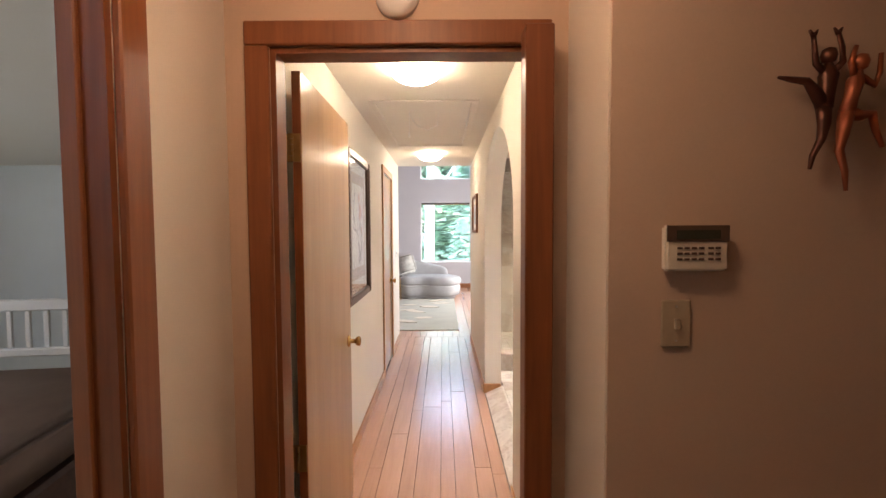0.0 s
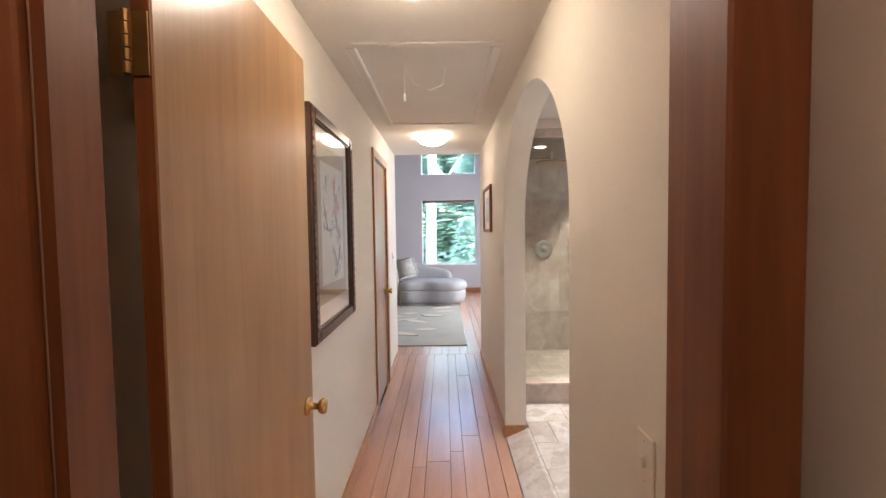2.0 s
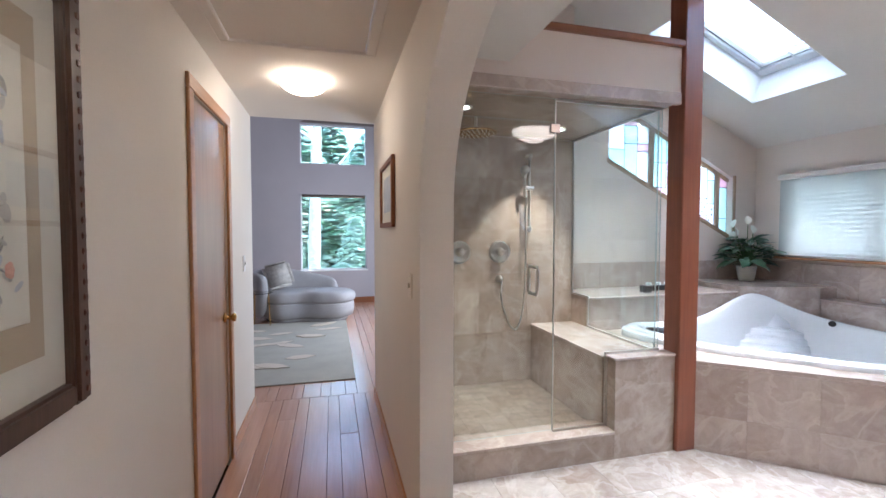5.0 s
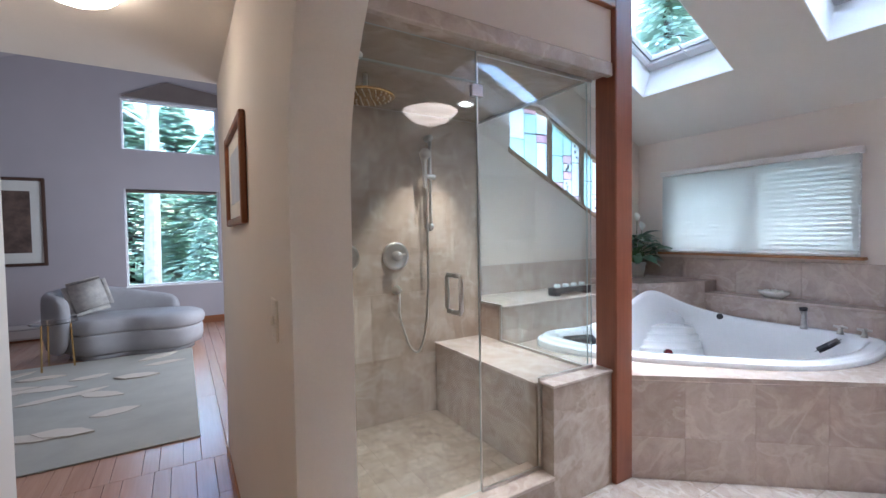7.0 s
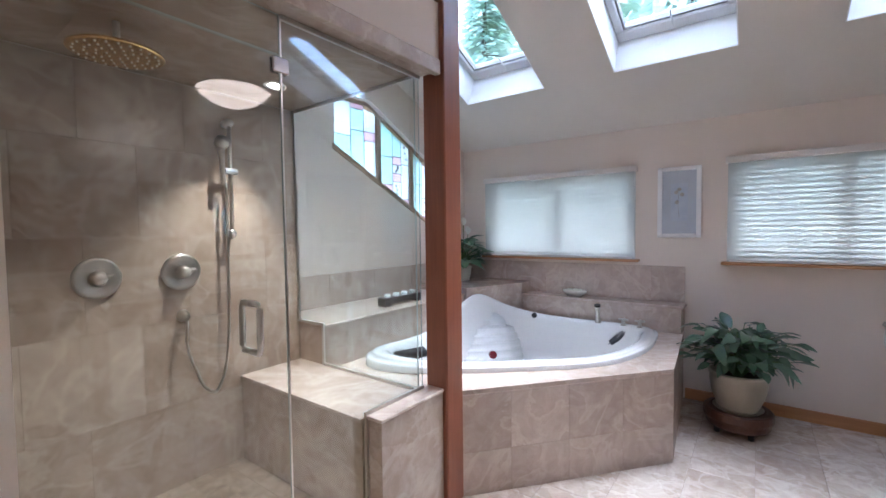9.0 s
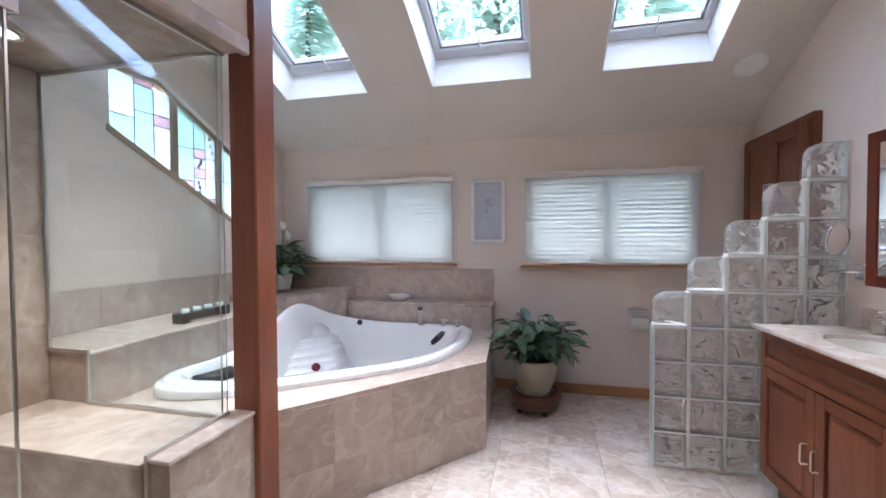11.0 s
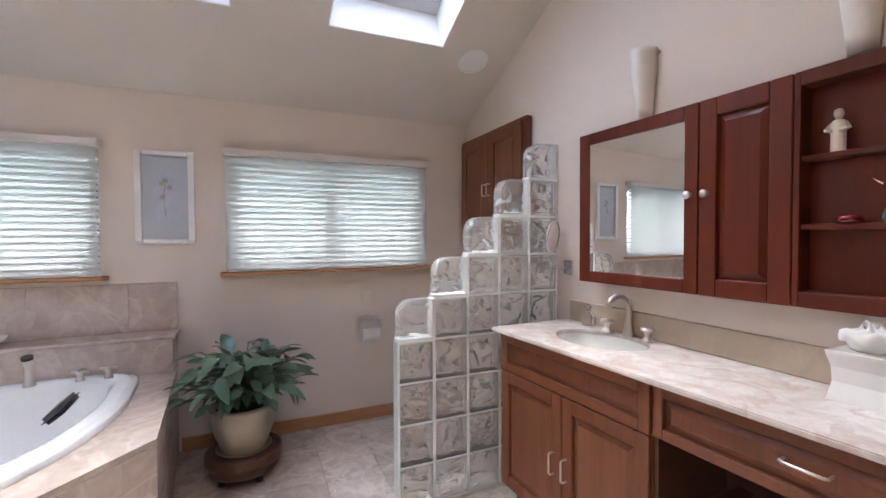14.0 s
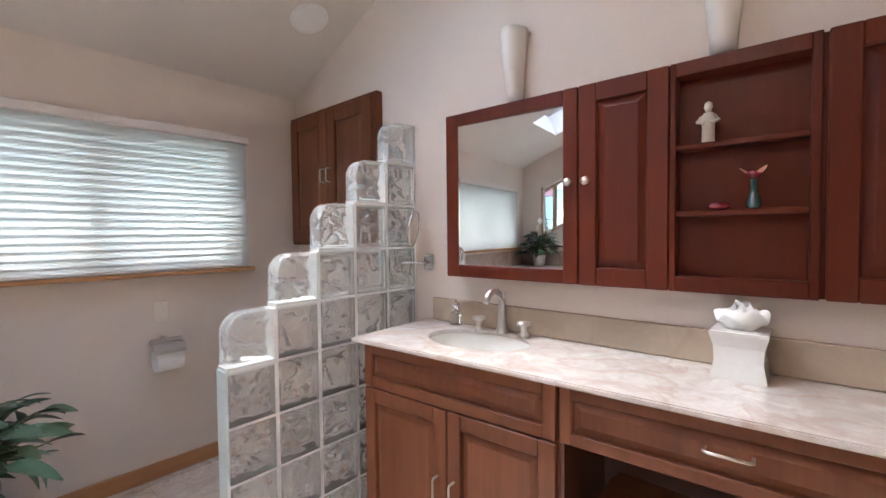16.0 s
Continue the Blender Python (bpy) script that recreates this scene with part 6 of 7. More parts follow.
figure("dancer_sculpture", "copper dancing figure sculpture overlapping the bronze one", "copper", [
    ([(1506, 130), (1500, 150), (1494, 175), (1488, 200)], [0.008, 0.022, 0.018, 0.021]),
    ([(1510, 142), (1532, 155), (1540, 135), (1541, 104)], [0.010, 0.009, 0.007, 0.006]),
    ([(1498, 140), (1492, 118), (1500, 92)], [0.010, 0.008, 0.006]),
    ([(1488, 200), (1510, 205), (1530, 202), (1536, 228), (1549, 256)], [0.02, 0.016, 0.012, 0.009, 0.006]),
    ([(1488, 200), (1482, 235), (1478, 262), (1488, 295), (1491, 328)], [0.02, 0.016, 0.012, 0.009, 0.005])], (1508, 118), 1.515)
sd = thing("smoke_detector", "round white smoke detector above the hall door", "smoke detector", "", (0.847, DOORWALL - 0.001, 2.195))
bm = lathe([(0.0, 0.0), (0.068, 0.0), (0.066, 0.02), (0.05, 0.032), (0.0, 0.034)], 30, m=Matrix.Rotation(radians(90), 4, "X"))
part("body", bm, M["white"], sd, smooth=True)
part("vent", lathe([(0.0, 0.034), (0.02, 0.034), (0.018, 0.038), (0.0, 0.038)], 16, m=Matrix.Rotation(radians(90), 4, "X")), M["plastic"], sd)
db = thing("door_chime", "small white door chime box high on the wall", "door chime", "", (FX, 1.72, 2.22))
part("box", box(0.001, 0.05, -0.08, 0.08, -0.06, 0.08, 0.008), M["white"], db)

# side room: bed
bed = thing("bed", "bed with a brown blanket, beige sheet and slatted pale headboard", "bed", "", (-1.35, 2.55, -0.02), 8)
part("base", box(-1.0, 0.42, -0.9, 0.9, 0.0, 0.28, 0.02), M["darkwood"], bed)
part("mattress", box(-1.02, 0.40, -0.9, 0.9, 0.285, 0.50, 0.05, seg=3), M["sheet"], bed, "beige sheeted mattress", smooth=True)
part("blanket", box(-1.06, 0.44, -0.55, 0.93, 0.30, 0.56, 0.06, seg=4), M["blanket"], bed, "brown knitted blanket", smooth=True)
hbd = part("headboard", box(-1.05, 0.46, 0.95, 0.99, 0.94, 1.02, 0.01), M["heater"], bed, "curved pale slatted headboard")
part("headboard_rail", box(-1.05, 0.46, 0.955, 0.985, 0.62, 0.68, 0.01), M["heater"], bed)
for i in range(13):
    part("slat", box(-1.0 + i * 0.115, -0.965 + i * 0.115, 0.96, 0.98, 0.68, 0.94, 0.004), M["heater"], bed)
for x in (-1.05, 0.41):
    part("headboard_post", box(x, x + 0.05, 0.95, 0.99, 0, 0.94, 0.006), M["heater"], bed)
cr = thing("low_dresser", "low pale wood dresser with a light top", "dresser", "", (-0.30, 1.62, -0.02))
part("body", box(-0.3, 0.28, -0.5, 0.12, 0, 0.66, 0.008), M["birch"], cr)
part("top", box(-0.32, 0.30, -0.52, 0.14, 0.66, 0.69, 0.005), M["base"], cr)

# hall pictures
p1 = thing("framed_blossom_print", "dark carved frame round an ink print of coral blossoms", "picture", "", (HL + 0.002, 3.417, 1.482))
PW, PH, FW = 0.370, 0.486, 0.056
for a in (-1, 1):
    part("frame_rail", box(0, 0.038, min(a * PW, a * (PW - FW)), max(a * PW, a * (PW - FW)), -PH, PH, 0.009, seg=2), M["framedark"], p1)
    part("frame_rail", box(0, 0.036, -PW + FW, PW - FW, min(a * PH, a * (PH - FW)), max(a * PH, a * (PH - FW)), 0.008, seg=2), M["framedark"], p1)
for a in (-1, 1):
    for i in range(26):
        z = -PH + 0.03 + i * (2 * PH - 0.06) / 25
        part("frame_bead", box(0.036, 0.041, a * (PW - 0.02) - 0.008, a * (PW - 0.02) + 0.008, z - 0.008, z + 0.008, 0.004), M["darkwood"], p1)
part("mat_board", box(0.004, 0.010, -PW + FW, PW - FW, -PH + FW, PH - FW), M["paper"], p1, "white mat board")
part("inner_mat", box(0.0105, 0.013, -0.24, 0.24, -0.345, 0.36), M["matte_tan"], p1, "tan silk inner mat")
part("print", box(0.0135, 0.015, -0.195, 0.195, -0.265, 0.285), M["paper"], p1, "ivory ink print")
for pts in ([(-0.17, 0.0), (-0.10, -0.02), (-0.02, -0.015), (0.05, 0.0), (0.09, 0.03)], [(-0.10, -0.02), (-0.14, 0.05), (-0.16, 0.12)], [(0.05, 0.0), (0.04, 0.10), (0.02, 0.17), (0.03, 0.22)],
            [(0.05, 0.0), (0.10, -0.04), (0.14, -0.03)], [(0.0, -0.24), (0.06, -0.20), (0.10, -0.14), (0.13, -0.09)], [(0.06, -0.20), (0.02, -0.13), (-0.01, -0.09)], [(0.10, -0.14), (0.15, -0.17)]):
    part("ink_branch", tube([(0.0155, y, z) for y, z in pts], [0.0035] * (len(pts) - 1) + [0.0008], 5), M["ink"], p1)
ink_spots = [(-0.13, 0.18), (-0.10, 0.215), (-0.15, 0.07), (-0.12, 0.04), (-0.14, 0.0), (-0.06, -0.04), (0.0, 0.02), (0.03, 0.14), (0.02, 0.21), (0.07, 0.05), (0.10, 0.0), (0.08, -0.06), (0.12, -0.04), (0.0, -0.10),
             (0.03, -0.17), (0.09, -0.20), (0.13, -0.12), (0.15, -0.18), (0.05, -0.23), (0.12, 0.10), (0.13, 0.17), (0.0, 0.08), (-0.04, 0.0)]
for i, (y, z) in enumerate(ink_spots):
    for j in range(4):
        r_ = rnd.uniform(0.009, 0.024)
        bm = lathe([(0.0, 0.0), (r_ * 0.8, 0.0), (r_, -0.0004), (0.0, 0.001)], 9)
        bm.transform(Matrix.Translation((0.0155 + j * 0.0004, y + rnd.uniform(-0.02, 0.02), z + rnd.uniform(-0.022, 0.022))) @ Matrix.Rotation(rnd.uniform(0, 3.1), 4, "X") @ Matrix.Rotation(radians(90), 4, "Y") @ Matrix.Diagonal((1, rnd.uniform(0.3, 0.7), 1, 1)))
        part("ink_leaf", bm, M[("ink", "wash", "bluegrey", "wash")[(i + j) % 4]], p1)
for y, z, w, h in ((0.02, 0.195, 0.026, 0.032), (0.035, 0.225, 0.018, 0.02), (0.055, 0.12, 0.034, 0.05), (0.04, 0.075, 0.026, 0.03), (0.085, 0.10, 0.022, 0.035), (0.10, -0.02, 0.02, 0.026), (0.14, -0.155, 0.014, 0.02)):
    for a in range(5):
        bm = lathe([(0.0, 0.0), (w * 0.6, 0.0), (0.0, 0.002)], 9)
        bm.transform(Matrix.Translation((0.017 + a * 0.0003, y + w * 0.45 * math.cos(a * 1.256), z + h * 0.45 * math.sin(a * 1.256))) @ Matrix.Rotation(radians(90), 4, "Y"))
        part("petal", bm, M["coral"], p1)
g = part("glazing", box(0.021, 0.0225, -PW + FW - 0.002, PW - FW + 0.002, -PH + FW - 0.002, PH - FW + 0.002), M["glass"], p1)
g.visible_shadow = False
p2 = thing("small_framed_picture", "small red-brown wood framed picture in the hall", "picture", "", (HR - 0.002, 5.28, 1.635))
PW2, PH2 = 0.30, 0.205
for a in (-1, 1):
    part("frame_rail", box(-0.022, 0, min(a * PW2, a * (PW2 - 0.035)), max(a * PW2, a * (PW2 - 0.035)), -PH2, PH2, 0.004), M["trim"], p2)
    part("frame_rail", box(-0.021, 0, -PW2 + 0.035, PW2 - 0.035, min(a * PH2, a * (PH2 - 0.03)), max(a * PH2, a * (PH2 - 0.03)), 0.004), M["trim"], p2)
part("mat_board", box(-0.006, -0.001, -PW2 + 0.035, PW2 - 0.035, -PH2 + 0.03, PH2 - 0.03), M["paper"], p2)
part("print", box(-0.0075, -0.0062, -0.18, 0.18, -0.11, 0.11), M["bluegrey"], p2)

# ---- far room ----
chaise = thing("chaise_longue", "grey upholstered kidney-shaped chaise longue with a curved low back", "chaise longue", "", (0.55, 9.75, 0.0))
out_ = smooth_loop([(-0.60, -0.10), (-0.35, -0.34), (0.0, -0.30), (0.3, -0.40), (0.62, -0.40), (0.80, -0.12), (0.70, 0.20), (0.35, 0.38), (-0.1, 0.42), (-0.5, 0.38), (-0.66, 0.15)], 5)


def loft(outline, levels, name, mat, parent, label=""):
    c = sum(outline, Vector((0, 0))) / len(outline)
    bm = bmesh.new()
    rs = [[bm.verts.new((*(c + (p - c) * s), z)) for p in outline] for s, z in levels]
    for a, b in zip(rs, rs[1:]):
        for i in range(len(a)):
            bm.faces.new((a[i], a[(i + 1) % len(a)], b[(i + 1) % len(a)], b[i]))
    bm.faces.new(rs[0][::-1])
    bm.faces.new(rs[-1])
    return part(name, bm, M[mat], parent, label, smooth=True)


loft(out_, [(0.86, 0.0), (0.86, 0.05)], "plinth", "fabric", chaise)
loft(out_, [(0.88, 0.052), (0.97, 0.08), (1.0, 0.16), (1.0, 0.27), (0.985, 0.295)], "base", "fabric", chaise)
loft(out_, [(0.985, 0.30), (1.02, 0.33), (1.03, 0.39), (1.0, 0.44), (0.93, 0.465), (0.6, 0.475)], "seat_cushion", "fabric", chaise, "grey rounded seat cushion")
bp = [(-0.50, -0.30), (-0.68, -0.12), (-0.76, 0.12), (-0.68, 0.38), (-0.42, 0.50), (-0.05, 0.52), (0.3, 0.48), (0.56, 0.36)]
bt = [0.74, 0.77, 0.78, 0.80, 0.82, 0.74, 0.66, 0.62]
bm = bmesh.new()
rs = []
for i, (p, t_) in enumerate(zip(bp, bt)):
    a, b = Vector(bp[max(i - 1, 0)]), Vector(bp[min(i + 1, len(bp) - 1)])
    nrm = Vector(((b - a).y, -(b - a).x)).normalized() * 0.075
    pr = [(-1, 0.05), (-1.1, t_ - 0.1), (-0.8, t_ - 0.02), (0, t_), (0.8, t_ - 0.02), (1.1, t_ - 0.1), (1, 0.05)]
    rs.append([bm.verts.new((p[0] + nrm.x * k, p[1] + nrm.y * k, z)) for k, z in pr])
for a, b in zip(rs, rs[1:]):
    for i in range(7):
        bm.faces.new((a[i], a[(i + 1) % 7], b[(i + 1) % 7], b[i]))
bm.faces.new(rs[0][::-1])
bm.faces.new(rs[-1])
bk = part("backrest", bm, M["fabric"], chaise, "low sloping curved backrest", smooth=True)
md_ = bk.modifiers.new("round", "SUBSURF")
md_.levels = md_.render_levels = 2
cu = part("throw_pillow", box(-0.21, 0.21, -0.07, 0.07, -0.21, 0.21, 0.05, seg=4), M["pillow"], None, smooth=True)
cu.matrix_world = Matrix.Translation((0.17, 9.86, 0.70)) @ Euler((radians(-18), radians(-14), radians(12))).to_matrix().to_4x4()
tagged(cu, "square throw pillow with a faded leaf pattern on the chaise", "pillow")
sidet = thing("side_table", "small glass-topped side table with thin brass legs", "side table", "", (-0.05, 9.32, 0))
part("top", lathe([(0.0, 0.50), (0.2, 0.50), (0.2, 0.51), (0.0, 0.51)], 28), M["glass"], sidet)
for a in range(3):
    part("leg", rod((0.16 * math.cos(a * 2.09), 0.16 * math.sin(a * 2.09), 0.0), (0.14 * math.cos(a * 2.09), 0.14 * math.sin(a * 2.09), 0.499), 0.009), M["brass"], sidet)
rug = thing("area_rug", "grey-green rug with pale scattered leaf motifs", "rug", "", (0, 0, 0))
part("rug_surface", box(-1.9, 1.216, 6.66, 9.45, 0.001, 0.012, 0.004), M["rug"], rug)
for i in range(34):
    x, y, a = rnd.uniform(-1.7, 1.05), rnd.uniform(6.85, 9.3), rnd.uniform(-0.7, 0.7)
    L, w = rnd.uniform(0.16, 0.26), rnd.uniform(0.05, 0.085)
    bm = prism([(-L, 0), (-L * 0.4, -w), (L * 0.4, -w * 0.9), (L, 0), (L * 0.4, w * 0.9), (-L * 0.4, w)], 2, 0.0125, 0.0150 + 0.0003 * i)
    bm.transform(Matrix.Translation((x, y, 0)) @ Matrix.Rotation(a, 4, "Z"))
    part("leaf_motif", bm, M["ruglt"], rug)
lp = thing("framed_print", "dark framed print with a white mat on the lavender wall", "picture", "", (-0.90, BYW - 0.002, 1.63))
for a in (-1, 1):
    part("frame_rail", box(min(a * 0.46, a * 0.42), max(a * 0.46, a * 0.42), -0.03, 0, -0.6, 0.6, 0.004), M["framedark"], lp)
    part("frame_rail", box(-0.42, 0.42, -0.029, 0, min(a * 0.6, a * 0.56), max(a * 0.6, a * 0.56), 0.004), M["framedark"], lp)
part("mat_board", box(-0.42, 0.42, -0.008, -0.001, -0.56, 0.56), M["paper"], lp)
part("print", box(-0.30, 0.30, -0.010, -0.0085, -0.42, 0.42), M["darkart"], lp)
bh = thing("baseboard_heater", "cream enamelled baseboard heater along the wall", "heater", "", (-0.9, BYW - 0.02, 0.0))
part("cover", prism([(-0.06, 0.06), (-0.06, 0.19), (-0.02, 0.23), (-0.001, 0.23), (-0.001, 0.03), (-0.04, 0.03)], 0, -1.2, 0.45), M["heater"], bh)
part("damper", box(-1.19, 0.44, -0.064, -0.0605, 0.165, 0.175), M["ink"], bh)

# ---- bathroom things ----
def leaf_mesh(name, L, w, mat, fold=0.25, curve=0.35):
    bm = bmesh.new()
    n, rows = 7, []
    for i in range(n + 1):
        t = i / n
        ww = w * math.sin(math.pi * min(1, t * 0.93 + 0.05)) ** 0.8
        x, z = L * t * (1 - 0.15 * curve * t), -curve * L * t * t
        rows.append([bm.verts.new((x, -ww, z + fold * ww)), bm.verts.new((x, 0, z)), bm.verts.new((x, ww, z + fold * ww))])
    for a, b in zip(rows, rows[1:]):
        for k in range(2):
            bm.faces.new((a[k], a[k + 1], b[k + 1], b[k]))
    me = bpy.data.meshes.new(name)
    bm.to_mesh(me)
    bm.free()
    for p in me.polygons:
        p.use_smooth = True
    me.materials.append(M[mat])
    return me


def foliage(parent, z0, n, spread, height, lm, rs, stem_r=0.004, droop=0.6):
    sb_ = bmesh.new()
    for i in range(n):
        t = (i + 0.5) / n
        a = i * 2.399 + rs.uniform(-0.3, 0.3)
        el = radians(84 - 62 * t ** 0.8 + rs.uniform(-8, 8))
        L = (height * math.sin(el) + spread * math.cos(el)) * rs.uniform(0.62, 1.0)
        tip = Vector((math.cos(a) * math.cos(el) * L, math.sin(a) * math.cos(el) * L, z0 + math.sin(el) * L))
        mid_ = Vector((tip.x * 0.42, tip.y * 0.42, z0 + (tip.z - z0) * 0.62 + 0.03))
        tube([(tip.x * 0.05, tip.y * 0.05, z0 - 0.02), mid_, tip], [stem_r, stem_r * 0.8, stem_r * 0.6], 5, bm=sb_)
        for at in ((tip, mid_) if n > 110 else (tip,)):
          ob = new("leaf", lm[(i + (at is mid_)) % len(lm)])
          ob.parent = parent
          s = rs.uniform(0.65, 1.25)
          ob.matrix_basis = Matrix.Translation(at) @ Euler((rs.uniform(-0.6, 0.6), -(el * 0.5) + rs.uniform(-0.25, droop), a + rs.uniform(-0.7, 0.7))).to_matrix().to_4x4() @ Matrix.Diagonal((s, s, s, 1))
    part("stem_cluster", sb_, M["stem"], parent, "", "stuff")


PX, PY = 4.81, 3.575
st_ = thing("plant_stand", "round two-tier dark stained wood plant stand on castors", "plant stand", "", (PX, PY, BF))
st_.scale = (1.04, 1.04, 1.3)
part("lower_ring", lathe([(0.0, 0.035), (0.165, 0.035), (0.175, 0.045), (0.175, 0.07), (0.0, 0.07)], 32), M["darkwood"], st_, smooth=False)
part("upper_ring", lathe([(0.0, 0.071), (0.185, 0.071), (0.192, 0.085), (0.190, 0.115), (0.18, 0.122), (0.155, 0.122), (0.15, 0.11), (0.0, 0.11)], 32), M["darkwood"], st_)
for a in range(4):
    part("castor", rod((0.13 * math.cos(a * 1.57 + 0.6), 0.13 * math.sin(a * 1.57 + 0.6), 0.0), (0.13 * math.cos(a * 1.57 + 0.6), 0.13 * math.sin(a * 1.57 + 0.6), 0.034), 0.018), M["black"], st_)
pl = thing("potted_plant", "leafy green houseplant in a tan glazed pot with saucer", "potted plant", "", (PX, PY, BF + 0.144))
part("saucer", lathe([(0.0, 0.0), (0.12, 0.0), (0.145, 0.022), (0.14, 0.024), (0.115, 0.008), (0.0, 0.008)], 30), M["pot"], pl)
part("pot", lathe([(0.0, 0.009), (0.105, 0.009), (0.12, 0.03), (0.152, 0.12), (0.165, 0.20), (0.163, 0.235), (0.172, 0.245), (0.172, 0.262), (0.158, 0.264), (0.15, 0.24), (0.14, 0.22), (0.0, 0.22)], 34), M["pot"], pl, "tan glazed pot", smooth=True)
part("soil", lathe([(0.0, 0.232), (0.146, 0.226), (0.0, 0.224)], 24), M["soil"], pl)
foliage(pl, 0.24, 150, 0.27, 0.27, [leaf_mesh("leaf", 0.125, 0.029, "leaf", 0.35, 0.2), leaf_mesh("leaf", 0.095, 0.025, "leaf", 0.2, 0.5), leaf_mesh("leaf", 0.13, 0.030, "leaf", 0.25, 0.65)], random.Random(3), droop=0.75)
pc = thing("peace_lily", "peace lily with white blooms in a small white pot", "potted plant", "", (4.94, 5.86, 0.93))
part("pot", lathe([(0.0, 0.0), (0.062, 0.0), (0.075, 0.06), (0.085, 0.135), (0.088, 0.14), (0.08, 0.142), (0.072, 0.12), (0.0, 0.12)], 28), M["whitepot"], pc, "small white pot", smooth=True)
part("soil", lathe([(0.0, 0.126), (0.074, 0.124), (0.0, 0.121)], 20), M["soil"], pc)
foliage(pc, 0.12, 105, 0.10, 0.27, [leaf_mesh("leaf", 0.14, 0.034, "leaf", 0.25, 0.5), leaf_mesh("leaf", 0.11, 0.028, "leaf", 0.2, 0.7)], random.Random(5), 0.003, 0.15)
fm = leaf_mesh("bloom", 0.085, 0.032, "flower", 0.5, 0.1)
for i, (dx, dy, z) in enumerate(((-0.06, 0.10, 0.52), (-0.02, -0.02, 0.55), (-0.10, 0.02, 0.44), (0.0, -0.06, 0.46), (-0.11, 0.06, 0.40))):
    ob = new("bloom", fm)
    ob.parent = pc
    ob.matrix_basis = Matrix.Translation((dx, dy, z)) @ Euler((0, radians(-80), radians(60 * i))).to_matrix().to_4x4()
    part("flower_stalk", tube([(0, 0, 0.13), (dx * 0.5, dy * 0.5, z * 0.6), (dx, dy, z)], 0.003, 6), M["stem"], pc)

fp = thing("silver_framed_print", "silver-framed pale blue flower print between the windows", "picture", "", (WX - 0.002, 3.992, 1.632))
for a in (-1, 1):
    bm = prism([(-0.001, -0.28), (-0.02, -0.28), (-0.034, -0.262), (-0.034, 0.262), (-0.02, 0.28), (-0.001, 0.28)], 1, min(a * 0.152, a * 0.120), max(a * 0.152, a * 0.120))
    part("frame_rail", bm, M["silver"], fp)
    part("frame_rail", box(-0.032, -0.001, -0.1195, 0.1195, min(a * 0.28, a * 0.248), max(a * 0.28, a * 0.248), 0.008), M["silver"], fp)
part("mat_board", box(-0.01, -0.002, -0.128, 0.128, -0.256, 0.256), M["bluemat"], fp)
part("print", box(-0.012, -0.0105, -0.06, 0.06, -0.15, 0.15), M["bluegrey"], fp)
part("drawn_stem", tube([(-0.0125, 0.0, -0.12), (-0.0125, 0.01, 0.0), (-0.0125, 0.0, 0.08)], 0.002, 5), M["ink"], fp)
for y, z in ((0.02, 0.08), (-0.02, 0.06), (0.0, 0.1), (0.015, 0.0)):
    part("drawn_bloom", lathe([(0, 0), (0.016, 0), (0, 0.001)], 8, m=Matrix.Translation((-0.0125, y, z)) @ Matrix.Rotation(radians(-90), 4, "Y")), M["pillow"], fp)

tp = thing("toilet_paper_holder", "brushed nickel hooded toilet paper holder with a white roll", "toilet paper holder", "", (WX - 0.001, 2.765, 0.745))
tp.scale = (1.1, 1.1, 1.1)
part("mount", rod((0, 0, 0.05), (-0.05, 0, 0.05), 0.02, 16), M["nickel"], tp)
part("hood", tube([(-0.05, -0.065, 0.055), (-0.05, 0.065, 0.055)], 0.014, 10), M["nickel"], tp)
part("cover", prism([(-0.02, 0.05), (-0.09, 0.05), (-0.118, 0.024), (-0.121, 0.006), (-0.117, 0.006), (-0.112, 0.022), (-0.088, 0.044), (-0.02, 0.044)], 1, -0.065, 0.065), M["nickel"], tp, "curved metal cover")
part("roll", rod((-0.066, -0.056, -0.030), (-0.066, 0.056, -0.030), 0.054, 26), M["tissue"], tp, "white paper roll", smooth=False)
plate(Matrix.Translation((WX, 2.77, 0.955)) @ Matrix.Rotation(radians(-90), 4, "Y") @ Matrix.Rotation(radians(90), 4, "Z"), "ivory wall plate above the toilet paper holder", switch=False)


def sconce(x):
    t = thing("wall_sconce", "white frosted half-vase wall sconce with nickel clips, unlit", "wall light", "sconces above the vanity", (x, VY + 0.001, 1.885))
    bm = bmesh.new()
    rs = []
    for z, w, d in ((0, 0.035, 0.03), (0.05, 0.038, 0.05), (0.12, 0.044, 0.07), (0.20, 0.052, 0.08), (0.26, 0.054, 0.083), (0.285, 0.054, 0.082)):
        rs.append([bm.verts.new((w * math.cos(math.pi * k / 12), 0.004 + d * math.sin(math.pi * k / 12), z)) for k in range(13)])
    for a, b in zip(rs, rs[1:]):
        for k in range(12):
            bm.faces.new((a[k], a[k + 1], b[k + 1], b[k]))
    bm.faces.new(rs[0])
    sh = part("shade", bm, M["frost"], t, "white frosted glass shade", smooth=True)
    so = sh.modifiers.new("thick", "SOLIDIFY")
    so.thickness = 0.004
    part("back_plate", box(-0.03, 0.03, 0, 0.003, 0.05, 0.25), M["nickel"], t)
    for s in (-1, 1):
        part("clip", rod((s * 0.055, 0.006, 0.262), (s * 0.064, 0.006, 0.262), 0.007, 10), M["nickel"], t)


sconce(3.54)
sconce(2.825)
spk = thing("ceiling_speaker", "round pale grille ceiling speaker on the slope", "speaker", "", (0, 0, 0))
